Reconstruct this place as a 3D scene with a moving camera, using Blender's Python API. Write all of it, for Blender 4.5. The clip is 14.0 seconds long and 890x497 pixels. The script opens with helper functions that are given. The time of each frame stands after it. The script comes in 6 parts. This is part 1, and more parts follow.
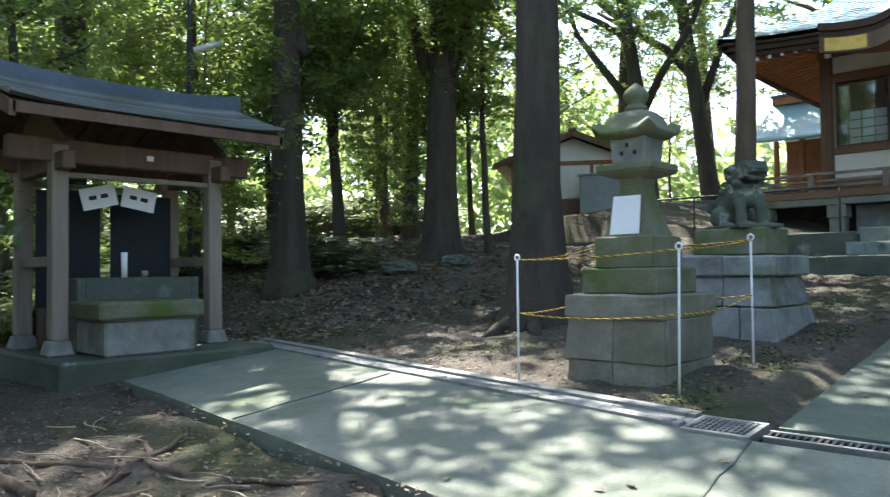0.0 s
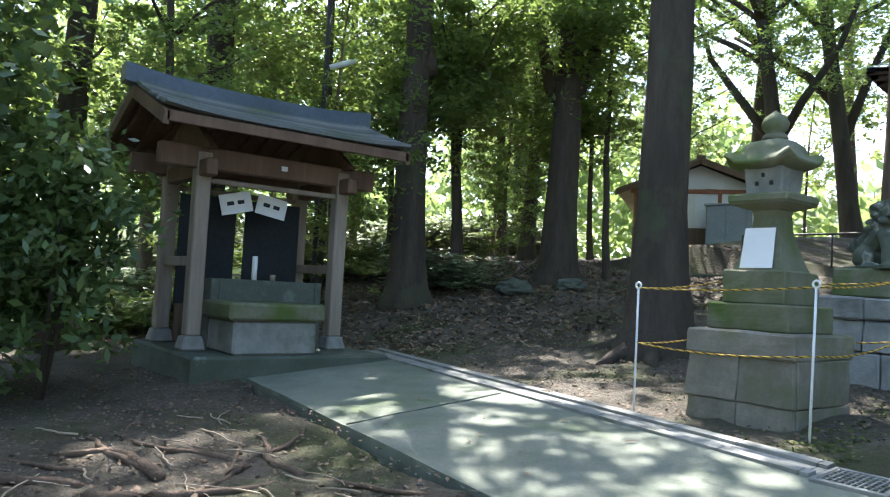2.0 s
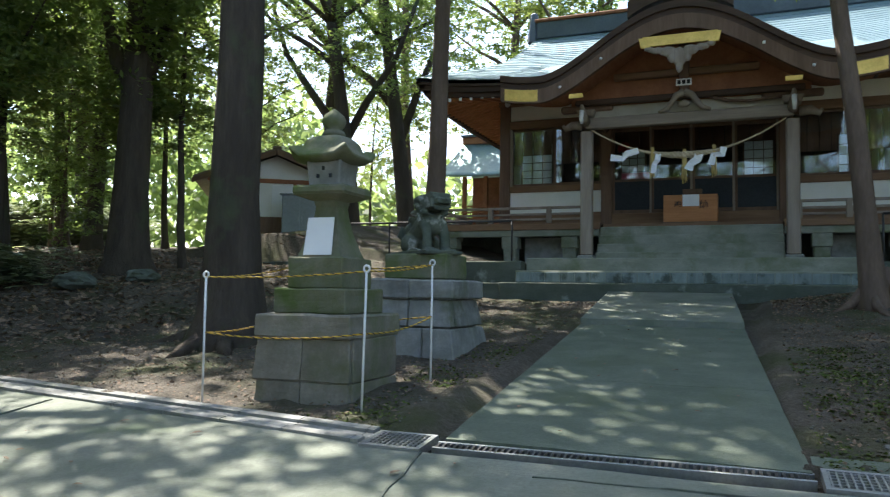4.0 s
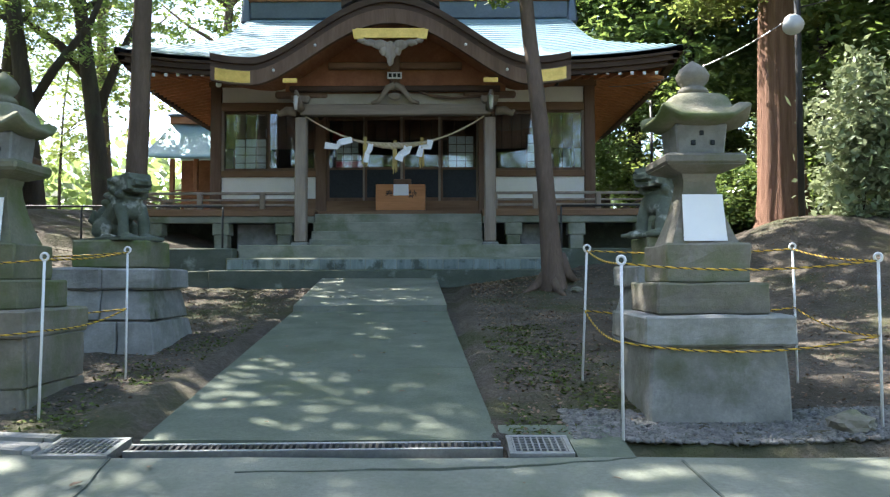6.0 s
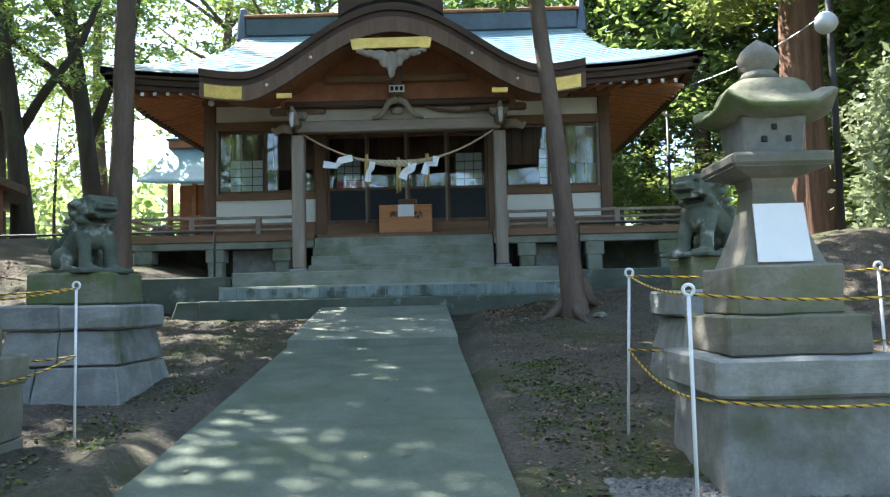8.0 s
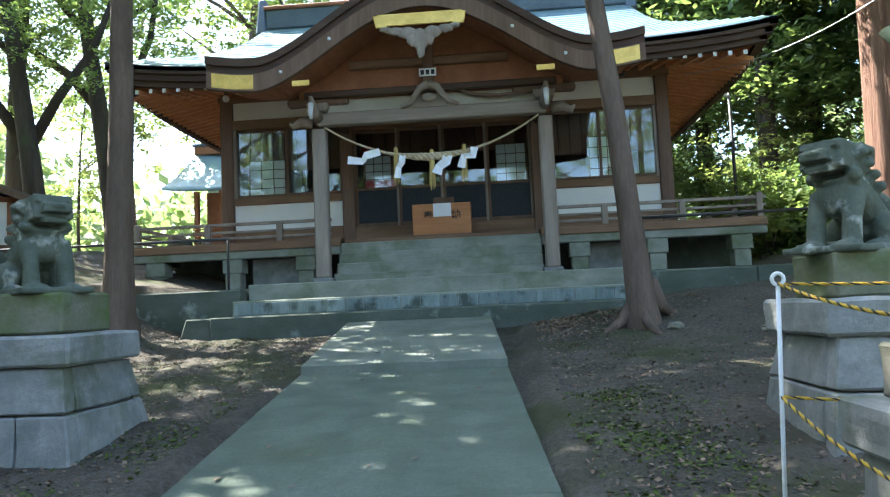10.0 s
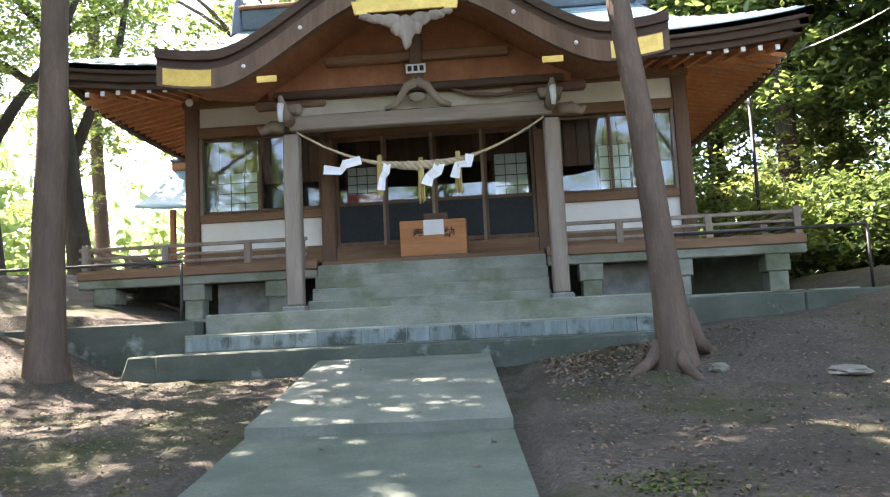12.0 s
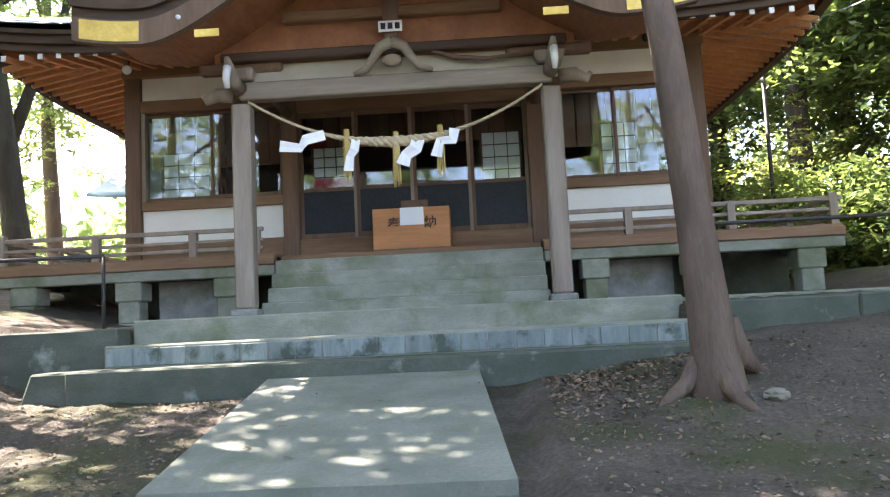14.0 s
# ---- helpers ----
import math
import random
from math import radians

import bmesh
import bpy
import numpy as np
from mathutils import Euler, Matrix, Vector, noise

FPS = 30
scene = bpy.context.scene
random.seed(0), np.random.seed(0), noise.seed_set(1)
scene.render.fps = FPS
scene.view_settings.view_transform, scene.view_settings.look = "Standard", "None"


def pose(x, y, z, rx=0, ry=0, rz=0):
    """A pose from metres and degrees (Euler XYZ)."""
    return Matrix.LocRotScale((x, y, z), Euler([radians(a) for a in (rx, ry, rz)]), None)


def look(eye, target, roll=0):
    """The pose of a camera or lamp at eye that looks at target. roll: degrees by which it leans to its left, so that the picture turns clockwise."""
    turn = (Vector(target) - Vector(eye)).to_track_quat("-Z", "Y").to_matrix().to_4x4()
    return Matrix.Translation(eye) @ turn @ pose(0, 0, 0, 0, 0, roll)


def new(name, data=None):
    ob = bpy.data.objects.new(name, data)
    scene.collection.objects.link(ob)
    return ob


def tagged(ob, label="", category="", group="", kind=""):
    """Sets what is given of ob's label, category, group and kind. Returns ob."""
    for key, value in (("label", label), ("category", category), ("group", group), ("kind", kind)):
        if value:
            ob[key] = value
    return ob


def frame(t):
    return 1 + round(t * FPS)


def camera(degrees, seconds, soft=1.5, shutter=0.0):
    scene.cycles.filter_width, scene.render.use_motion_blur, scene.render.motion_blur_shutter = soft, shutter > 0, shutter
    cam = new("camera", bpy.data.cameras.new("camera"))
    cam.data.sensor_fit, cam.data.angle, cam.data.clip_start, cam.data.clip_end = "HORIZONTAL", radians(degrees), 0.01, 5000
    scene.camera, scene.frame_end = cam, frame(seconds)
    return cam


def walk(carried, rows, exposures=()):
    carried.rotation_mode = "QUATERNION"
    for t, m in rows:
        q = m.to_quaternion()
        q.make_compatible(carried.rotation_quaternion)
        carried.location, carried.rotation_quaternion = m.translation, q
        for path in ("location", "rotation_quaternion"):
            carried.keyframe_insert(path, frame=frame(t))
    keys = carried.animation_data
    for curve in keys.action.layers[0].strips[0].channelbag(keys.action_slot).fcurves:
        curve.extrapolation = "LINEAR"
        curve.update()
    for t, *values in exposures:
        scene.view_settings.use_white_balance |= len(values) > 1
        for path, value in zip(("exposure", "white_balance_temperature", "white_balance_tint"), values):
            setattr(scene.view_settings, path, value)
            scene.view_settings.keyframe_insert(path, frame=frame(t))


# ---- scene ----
cam = camera(61.5, 14.0, soft=1.2, shutter=0.2)
# seconds, x, y, z, pitch, roll, yaw
ROWS = [
    (0, 0.975, 0.001, 1.461, 1.67, 0.66, 44.18),
    (0.5, 0.949, -0.012, 1.458, 2.28, -0.51, 51.67),
    (1, 0.941, -0.024, 1.455, 2.50, -1.86, 55.01),
    (1.5, 0.940, -0.036, 1.454, 2.70, -2.64, 54.94),
    (2, 0.953, -0.039, 1.454, 3.01, -3.11, 52.77),
    (2.5, 0.952, -0.038, 1.454, 3.22, -3.38, 50.26),
    (3, 0.981, -0.005, 1.454, 3.57, -2.73, 39.39),
    (3.5, 1.031, 0.011, 1.461, 3.46, -1.75, 29.10),
    (4, 1.068, 0.022, 1.460, 3.21, -0.86, 21.68),
    (4.2, 1.083, 0.046, 1.434, 3.33, -0.82, 20.08),
    (6.3, 1.120, 0.127, 1.458, 2.21, 0.37, -0.73),
    (6.5, 1.111, 0.193, 1.445, 2.11, 0.45, -0.78),
    (7, 1.110, 0.500, 1.481, 2.85, 0.97, -0.68),
    (7.5, 1.128, 0.807, 1.490, 3.18, 1.19, 0.17),
    (8, 1.093, 1.185, 1.548, 4.03, 1.26, 0.98),
    (8.2, 1.081, 1.340, 1.539, 4.07, 1.33, 2.41),
    (10.3, 0.997, 3.150, 1.689, 4.57, 2.57, 4.13),
    (10.5, 0.970, 3.337, 1.702, 4.67, 2.85, 3.81),
    (11, 0.955, 3.826, 1.703, 3.76, 3.01, 1.88),
    (11.5, 1.043, 4.207, 1.764, 2.76, 2.86, 2.78),
    (12, 0.991, 4.634, 1.839, 5.92, 2.75, 3.89),
    (12.5, 0.988, 5.034, 1.860, 6.07, 3.30, 3.01),
    (13, 0.994, 5.581, 1.920, 6.21, 2.72, 3.53),
    (13.5, 0.944, 5.993, 1.990, 5.73, 2.57, 3.21),
    (14, 0.908, 6.389, 2.006, 5.34, 2.76, 2.50),
]
walk(cam, [(t, pose(x, y, z, 90 + pitch, roll, yaw)) for t, x, y, z, pitch, roll, yaw in ROWS],
     exposures=[(0.0, 2.2, 6100, 11), (2.5, 2.32, 6050, 11), (3.6, 1.8, 6350, 10), (4.2, 1.75, 6300, 10), (6.5, 2.37, 6200, 12), (8.2, 2.42, 6000, 9), (10.5, 2.82, 5950, 9), (11.0, 3.0, 6450, 20), (11.6, 3.2, 6600, 23), (12.0, 3.2, 6700, 23), (14.0, 3.4, 6700, 24)])

# ---- light ----
SUN_TO = Vector((-0.62, 0.40, 0.98)).normalized()
world = bpy.data.worlds.new("sky")
scene.world = world
world.use_nodes = True
wn = world.node_tree.nodes
sky = wn.new("ShaderNodeTexSky")
sky.sky_type = "NISHITA"
sky.sun_disc = False
sky.sun_elevation = math.asin(SUN_TO.z)
sky.sun_rotation = math.atan2(SUN_TO.x, SUN_TO.y)
sky.air_density, sky.dust_density, sky.ozone_density = 1.0, 1.5, 1.0
wn["Background"].inputs["Strength"].default_value = 0.15
world.node_tree.links.new(sky.outputs["Color"], wn["Background"].inputs["Color"])
sun = new("sun", bpy.data.lights.new("sun", "SUN"))
sun.data.energy, sun.data.angle, sun.data.color = 5.0, radians(0.55), (1.0, 0.94, 0.84)
sun.matrix_world = look(SUN_TO * 60, (0, 0, 0))

# ---- materials ----
def mix_rgb(nt, a, b, fac, mode="MIX"):
    n = nt.nodes.new("ShaderNodeMix")
    n.data_type, n.blend_type = "RGBA", mode
    for sock, v in ((n.inputs[6], a), (n.inputs[7], b), (n.inputs[0], fac)):
        if isinstance(v, bpy.types.NodeSocket):
            nt.links.new(v, sock)
        elif isinstance(v, (int, float)):
            sock.default_value = v
        else:
            sock.default_value = (*v, 1)
    return n.outputs[2]


def noise_fac(nt, vec, scale, detail=4, rough=0.55, lo=0.4, hi=0.6):
    n = nt.nodes.new("ShaderNodeTexNoise")
    n.inputs["Scale"].default_value, n.inputs["Detail"].default_value, n.inputs["Roughness"].default_value = scale, detail, rough
    nt.links.new(vec, n.inputs["Vector"])
    r = nt.nodes.new("ShaderNodeMapRange")
    r.inputs[1].default_value, r.inputs[2].default_value = lo, hi
    nt.links.new(n.outputs["Fac"], r.inputs[0])
    return r.outputs[0], n.outputs["Fac"]


def surface(name, base, second, rough=0.8, big=1.2, small=18.0, bump=0.3, metal=0.0, stretch=(1, 1, 1), third=None, third_scale=0.5,
            third_range=(0.52, 0.68), grain=0.5, vary=0.0, spec=0.5, dist=0.01):
    """A two-scale surface: base and second colour mixed by large stains, a fine grain, an optional third colour in patches."""
    m = bpy.data.materials.new(name)
    m.use_nodes = True
    nt = m.node_tree
    b = nt.nodes["Principled BSDF"]
    geo = nt.nodes.new("ShaderNodeNewGeometry")
    mp = nt.nodes.new("ShaderNodeMapping")
    mp.inputs["Scale"].default_value = stretch
    nt.links.new(geo.outputs["Position"], mp.inputs["Vector"])
    v = mp.outputs["Vector"]
    f1, _ = noise_fac(nt, v, big, 5, 0.6, 0.35, 0.65)
    f2, raw = noise_fac(nt, v, small, 6, 0.65, 0.3, 0.7)
    col = mix_rgb(nt, base, second, f1)
    dark = tuple(c * 0.55 for c in base)
    gr = nt.nodes.new("ShaderNodeMath")
    gr.operation = "MULTIPLY"
    nt.links.new(f2, gr.inputs[0])
    gr.inputs[1].default_value = grain
    col = mix_rgb(nt, col, dark, gr.outputs[0])
    if third:
        f3, _ = noise_fac(nt, geo.outputs["Position"], third_scale, 6, 0.6, *third_range)
        col = mix_rgb(nt, col, third, f3)
    if vary:
        oi = nt.nodes.new("ShaderNodeObjectInfo")
        hsv = nt.nodes.new("ShaderNodeHueSaturation")
        r = nt.nodes.new("ShaderNodeMapRange")
        r.inputs[3].default_value, r.inputs[4].default_value = 1 - vary, 1 + vary
        nt.links.new(oi.outputs["Random"], r.inputs[0])
        nt.links.new(r.outputs[0], hsv.inputs["Value"])
        nt.links.new(col, hsv.inputs["Color"])
        col = hsv.outputs[0]
    nt.links.new(col, b.inputs["Base Color"])
    rr = nt.nodes.new("ShaderNodeMapRange")
    rr.inputs[3].default_value, rr.inputs[4].default_value = max(0.05, rough - 0.12), min(1, rough + 0.12)
    nt.links.new(f2, rr.inputs[0])
    nt.links.new(rr.outputs[0], b.inputs["Roughness"])
    b.inputs["Metallic"].default_value = metal
    b.inputs["Specular IOR Level"].default_value = spec
    if bump:
        bp = nt.nodes.new("ShaderNodeBump")
        bp.inputs["Strength"].default_value, bp.inputs["Distance"].default_value = bump, dist
        nt.links.new(raw, bp.inputs["Height"])
        nt.links.new(bp.outputs[0], b.inputs["Normal"])
    return m


def leaf_material(name, c1, c2, light, transl=0.35, glow=(0.37, 0.49, 0.10), rough=0.42):
    """Leaves: a colour for each leaf, light shining through."""
    m = bpy.data.materials.new(name)
    m.use_nodes = True
    nt = m.node_tree
    b = nt.nodes["Principled BSDF"]
    geo = nt.nodes.new("ShaderNodeNewGeometry")
    f1, _ = noise_fac(nt, geo.outputs["Position"], 0.5, 3, 0.5, 0.35, 0.65)
    col = mix_rgb(nt, c1, c2, f1)
    col = mix_rgb(nt, col, light, geo.outputs["Random Per Island"])
    nt.links.new(col, b.inputs["Base Color"])
    b.inputs["Roughness"].default_value = rough
    tr = nt.nodes.new("ShaderNodeBsdfTranslucent")
    tcol = mix_rgb(nt, col, glow, 0.5)
    nt.links.new(tcol, tr.inputs["Color"])
    mx = nt.nodes.new("ShaderNodeMixShader")
    mx.inputs[0].default_value = transl
    nt.links.new(b.outputs[0], mx.inputs[1])
    nt.links.new(tr.outputs[0], mx.inputs[2])
    nt.links.new(mx.outputs[0], nt.nodes["Material Output"].inputs["Surface"])
    return m


def glass_material(name, tint=(0.9, 0.95, 0.95)):
    """Thin window glass: mostly clear, glossy by the angle."""
    m = bpy.data.materials.new(name)
    m.use_nodes = True
    nt = m.node_tree
    gl = nt.nodes.new("ShaderNodeBsdfGlossy")
    gl.inputs["Roughness"].default_value = 0.02
    tp = nt.nodes.new("ShaderNodeBsdfTransparent")
    tp.inputs["Color"].default_value = (*tint, 1)
    fr = nt.nodes.new("ShaderNodeFresnel")
    fr.inputs["IOR"].default_value = 1.75
    mx = nt.nodes.new("ShaderNodeMixShader")
    nt.links.new(fr.outputs[0], mx.inputs[0])
    nt.links.new(tp.outputs[0], mx.inputs[1])
    nt.links.new(gl.outputs[0], mx.inputs[2])
    nt.links.new(mx.outputs[0], nt.nodes["Material Output"].inputs["Surface"])
    return m


M_SOIL = surface("soil", (0.076, 0.066, 0.050), (0.168, 0.141, 0.112), 0.95, 1.1, 26, 1.0, third=(0.065, 0.07, 0.032), third_scale=0.6,
                 third_range=(0.50, 0.64), dist=0.04, spec=0.2, grain=0.75)
M_CONC = surface("old_concrete", (0.228, 0.24, 0.195), (0.142, 0.163, 0.125), 0.92, 1.7, 34, 0.6, third=(0.10, 0.135, 0.07), third_scale=0.9,
                 third_range=(0.56, 0.74), spec=0.25)
M_PATH = surface("path_concrete", (0.15, 0.172, 0.132), (0.095, 0.118, 0.085), 0.92, 2.2, 38, 0.7, third=(0.085, 0.105, 0.06), third_scale=0.8,
                 third_range=(0.54, 0.74), spec=0.25)
M_CONC_STEP = surface("step_concrete", (0.32, 0.325, 0.27), (0.20, 0.215, 0.165), 0.9, 1.6, 26, 0.5, third=(0.115, 0.135, 0.07), third_scale=1.3,
                      third_range=(0.5, 0.7), stretch=(1, 1, 2.2), spec=0.25)
M_WALL = surface("dark_mossy_concrete", (0.115, 0.13, 0.105), (0.07, 0.085, 0.062), 0.92, 1.8, 30, 0.6, third=(0.30, 0.33, 0.30), third_scale=1.6,
                 third_range=(0.60, 0.72), stretch=(1, 1, 1.6), spec=0.25)
M_STONE = surface("grey_stone", (0.31, 0.31, 0.29), (0.185, 0.187, 0.172), 0.9, 4.5, 40, 0.6, third=(0.12, 0.13, 0.085), third_scale=1.7, vary=0.12,
                  third_range=(0.55, 0.7), spec=0.25)
M_STONE_WARM = surface("warm_grey_stone", (0.26, 0.24, 0.20), (0.16, 0.15, 0.12), 0.92, 3.5, 36, 0.6, third=(0.13, 0.14, 0.08), third_scale=1.8, vary=0.12,
                       third_range=(0.52, 0.68), spec=0.2)
M_MOSS_STONE = surface("mossy_stone", (0.22, 0.21, 0.155), (0.13, 0.145, 0.075), 0.95, 2.5, 35, 0.6, third=(0.09, 0.125, 0.035), third_scale=2.0,
                       third_range=(0.45, 0.65), vary=0.08, spec=0.2)
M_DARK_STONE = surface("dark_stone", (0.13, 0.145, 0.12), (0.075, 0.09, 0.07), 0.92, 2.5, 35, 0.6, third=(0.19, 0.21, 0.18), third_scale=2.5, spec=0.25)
M_WOOD = surface("weathered_wood", (0.20, 0.125, 0.085), (0.125, 0.075, 0.05), 0.75, 1.4, 9, 0.3, stretch=(3, 3, 0.35), spec=0.3)
M_WOOD_H = surface("weathered_beam", (0.26, 0.155, 0.09), (0.17, 0.095, 0.055), 0.75, 1.4, 9, 0.3, stretch=(0.35, 3, 3), spec=0.3)
M_WOOD_GREY = surface("grey_wood", (0.36, 0.30, 0.245), (0.23, 0.18, 0.14), 0.8, 1.4, 9, 0.35, stretch=(3, 3, 0.35), spec=0.25)
# Rafter colour lightened to carry sunlight bounced up from the ground.
M_RAFTER = surface("bounce_lit_rafters", (0.72, 0.34, 0.16), (0.60, 0.26, 0.115), 0.7, 1.4, 9, 0.3, stretch=(2, 0.6, 2), spec=0.3)
M_WOOD_RED = surface("red_brown_wood", (0.37, 0.16, 0.08), (0.265, 0.11, 0.055), 0.7, 1.4, 9, 0.3, stretch=(2, 0.6, 2), spec=0.3)
M_WOOD_ORANGE = surface("new_orange_wood", (0.52, 0.22, 0.07), (0.42, 0.16, 0.05), 0.5, 1.6, 8, 0.15, stretch=(0.4, 3, 3), spec=0.4)
M_EAVE_END = surface("fascia_wood", (0.10, 0.06, 0.04), (0.06, 0.038, 0.027), 0.75, 1.4, 9, 0.3, stretch=(0.35, 3, 3), spec=0.3)
M_WHITE = surface("white_plaster", (0.84, 0.83, 0.79), (0.76, 0.745, 0.70), 0.9, 1.3, 25, 0.08, grain=0.12, spec=0.2)
M_WOOD_BEAM = surface("grey_beam", (0.34, 0.285, 0.225), (0.24, 0.19, 0.145), 0.8, 1.4, 9, 0.35, stretch=(0.35, 3, 3), spec=0.25)
M_RED_CHECK = surface("red_check", (0.62, 0.06, 0.09), (0.75, 0.35, 0.38), 0.7, 9, 40, 0.0, spec=0.2)
M_STRAW_Y = surface("yellow_straw", (0.60, 0.45, 0.16), (0.46, 0.33, 0.11), 0.85, 14, 70, 0.4)
M_INK = surface("ink", (0.03, 0.027, 0.025), (0.05, 0.04, 0.035), 0.7, 9, 40, 0.0, spec=0.2)
M_PAPER = surface("white_paper", (0.82, 0.82, 0.82), (0.78, 0.78, 0.79), 0.8, 3, 30, 0.0, grain=0.04, spec=0.2)
M_PAINT_WHITE = surface("white_paint", (0.78, 0.79, 0.80), (0.70, 0.71, 0.72), 0.5, 4, 40, 0.0, grain=0.15)
M_COPPER = surface("weathered_copper_roof", (0.25, 0.36, 0.40), (0.19, 0.29, 0.33), 0.42, 0.8, 14, 0.15, metal=0.35, grain=0.25, vary=0.06)
# The wide tone spread between courses stands in for light caught on their edges.
M_TILE = surface("dark_slate_roof", (0.20, 0.21, 0.21), (0.13, 0.14, 0.14), 0.55, 1.2, 20, 0.25, third=(0.11, 0.13, 0.08), third_scale=1.2, vary=0.35)
M_RIDGE = surface("ridge_metal", (0.12, 0.15, 0.19), (0.09, 0.11, 0.14), 0.45, 1.2, 20, 0.1, metal=0.3)
M_GOLD = surface("gilt_metal", (0.80, 0.54, 0.15), (0.62, 0.40, 0.10), 0.45, 6, 30, 0.3, metal=0.75, grain=0.3)
M_ROPE_STRAW = surface("straw_rope", (0.62, 0.50, 0.33), (0.46, 0.36, 0.22), 0.9, 12, 70, 0.6)
M_ROPE_YB = surface("yellow_rope", (0.62, 0.42, 0.04), (0.55, 0.30, 0.02), 0.7, 30, 90, 0.3)
M_ROPE_BLACK = surface("black_rope", (0.03, 0.028, 0.022), (0.04, 0.035, 0.025), 0.7, 30, 90, 0.3)
M_BLACK = surface("black_iron", (0.035, 0.035, 0.038), (0.055, 0.05, 0.045), 0.5, 4, 40, 0.1, metal=0.4)
M_STEEL = surface("galvanised_steel", (0.42, 0.43, 0.43), (0.33, 0.34, 0.34), 0.45, 6, 40, 0.1, metal=0.8)
M_DARKPANEL = surface("black_panel", (0.022, 0.028, 0.035), (0.03, 0.036, 0.042), 0.6, 1.5, 20, 0.05, spec=0.25)
# Ceiling and rear wall near-black: the room's shade is put into the colour.
M_DARK_IN = surface("shaded_interior", (0.06, 0.042, 0.03), (0.04, 0.03, 0.022), 0.8, 1.0, 12, 0.05)
M_RED = surface("red_cloth", (0.55, 0.04, 0.05), (0.45, 0.03, 0.04), 0.8, 4, 40, 0.0)
M_BARK = surface("dark_bark", (0.105, 0.085, 0.066), (0.062, 0.05, 0.04), 0.95, 2.0, 12, 1.0, stretch=(2.2, 2.2, 0.4), third=(0.085, 0.10, 0.055),
                 third_scale=1.0, third_range=(0.55, 0.7), dist=0.04, spec=0.15)
M_BARK_R = surface("brown_bark", (0.185, 0.132, 0.100), (0.112, 0.082, 0.063), 0.95, 2.0, 12, 1.0, stretch=(2.0, 2.0, 0.5), dist=0.03, spec=0.15)
M_CEDAR = surface("cedar_bark", (0.27, 0.155, 0.105), (0.15, 0.08, 0.055), 0.95, 2.0, 8, 1.0, stretch=(3, 3, 0.18), dist=0.06, spec=0.15)
M_LEAF_DARK = leaf_material("dark_evergreen_leaves", (0.055, 0.095, 0.035), (0.07, 0.115, 0.042), (0.13, 0.19, 0.06), 0.52)
M_LEAF_MID = leaf_material("green_leaves", (0.065, 0.105, 0.035), (0.085, 0.135, 0.045), (0.16, 0.215, 0.07), 0.56)
M_LEAF_YEL = leaf_material("yellow_green_leaves", (0.12, 0.15, 0.045), (0.17, 0.18, 0.06), (0.27, 0.27, 0.09), 0.56)
# Far leaves: distance haze and backlight are put into paler, more translucent colour.
M_LEAF_FAR = leaf_material("hazed_far_leaves", (0.08, 0.125, 0.05), (0.12, 0.16, 0.07), (0.22, 0.26, 0.11), 0.6, (0.42, 0.55, 0.16))
M_LEAF_BUSH = leaf_material("glossy_shrub_leaves", (0.045, 0.08, 0.03), (0.055, 0.10, 0.038), (0.13, 0.20, 0.08), 0.30, rough=0.26)
M_TWIG = surface("bleached_twigs", (0.42, 0.35, 0.27), (0.30, 0.24, 0.18), 0.9, 6, 40, 0.3, vary=0.2, spec=0.2)
M_LITTER = surface("dead_leaves", (0.19, 0.125, 0.085), (0.29, 0.215, 0.155), 0.9, 7, 30, 0.2, vary=0.2, spec=0.2)
M_GRAVEL = surface("grey_gravel", (0.22, 0.215, 0.20), (0.10, 0.10, 0.097), 0.9, 14, 60, 0.3, spec=0.25)
# Soffit boards: bounced ground light is painted into this orange.
M_SOFFIT = surface("bounce_lit_boards", (0.56, 0.22, 0.095), (0.44, 0.165, 0.07), 0.7, 1.4, 9, 0.3, stretch=(2, 0.6, 2), spec=0.3)
# Pale leaves: the brightness of full sun is mixed into their own colour.
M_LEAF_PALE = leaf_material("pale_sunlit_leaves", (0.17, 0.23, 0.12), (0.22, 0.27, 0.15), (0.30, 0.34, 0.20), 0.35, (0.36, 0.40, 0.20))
M_LICHEN = surface("lichened_stone", (0.14, 0.155, 0.12), (0.075, 0.09, 0.065), 0.93, 4.0, 40, 0.7, third=(0.36, 0.37, 0.33), third_scale=4.5, third_range=(0.56, 0.66), spec=0.2)
M_MOSS = surface("green_moss", (0.07, 0.10, 0.022), (0.12, 0.14, 0.04), 0.95, 5, 40, 0.3, spec=0.15)
M_CREAM = surface("aged_cream_plaster", (0.42, 0.38, 0.30), (0.32, 0.285, 0.22), 0.9, 1.6, 25, 0.1, grain=0.2, spec=0.2)
M_FACING = surface("stained_facing", (0.25, 0.295, 0.285), (0.15, 0.19, 0.18), 0.9, 3.0, 30, 0.4, third=(0.07, 0.085, 0.07), third_scale=2.6, third_range=(0.54, 0.64), stretch=(3, 3, 0.5), vary=0.15, spec=0.25)
M_WOOD_INNER = surface("inner_boards", (0.30, 0.165, 0.115), (0.20, 0.105, 0.07), 0.6, 1.4, 9, 0.2, stretch=(3, 3, 0.35), vary=0.2, spec=0.3)
M_GLASS = glass_material("window_glass")
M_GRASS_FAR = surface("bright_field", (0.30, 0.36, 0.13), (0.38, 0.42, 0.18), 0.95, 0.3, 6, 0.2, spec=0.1)
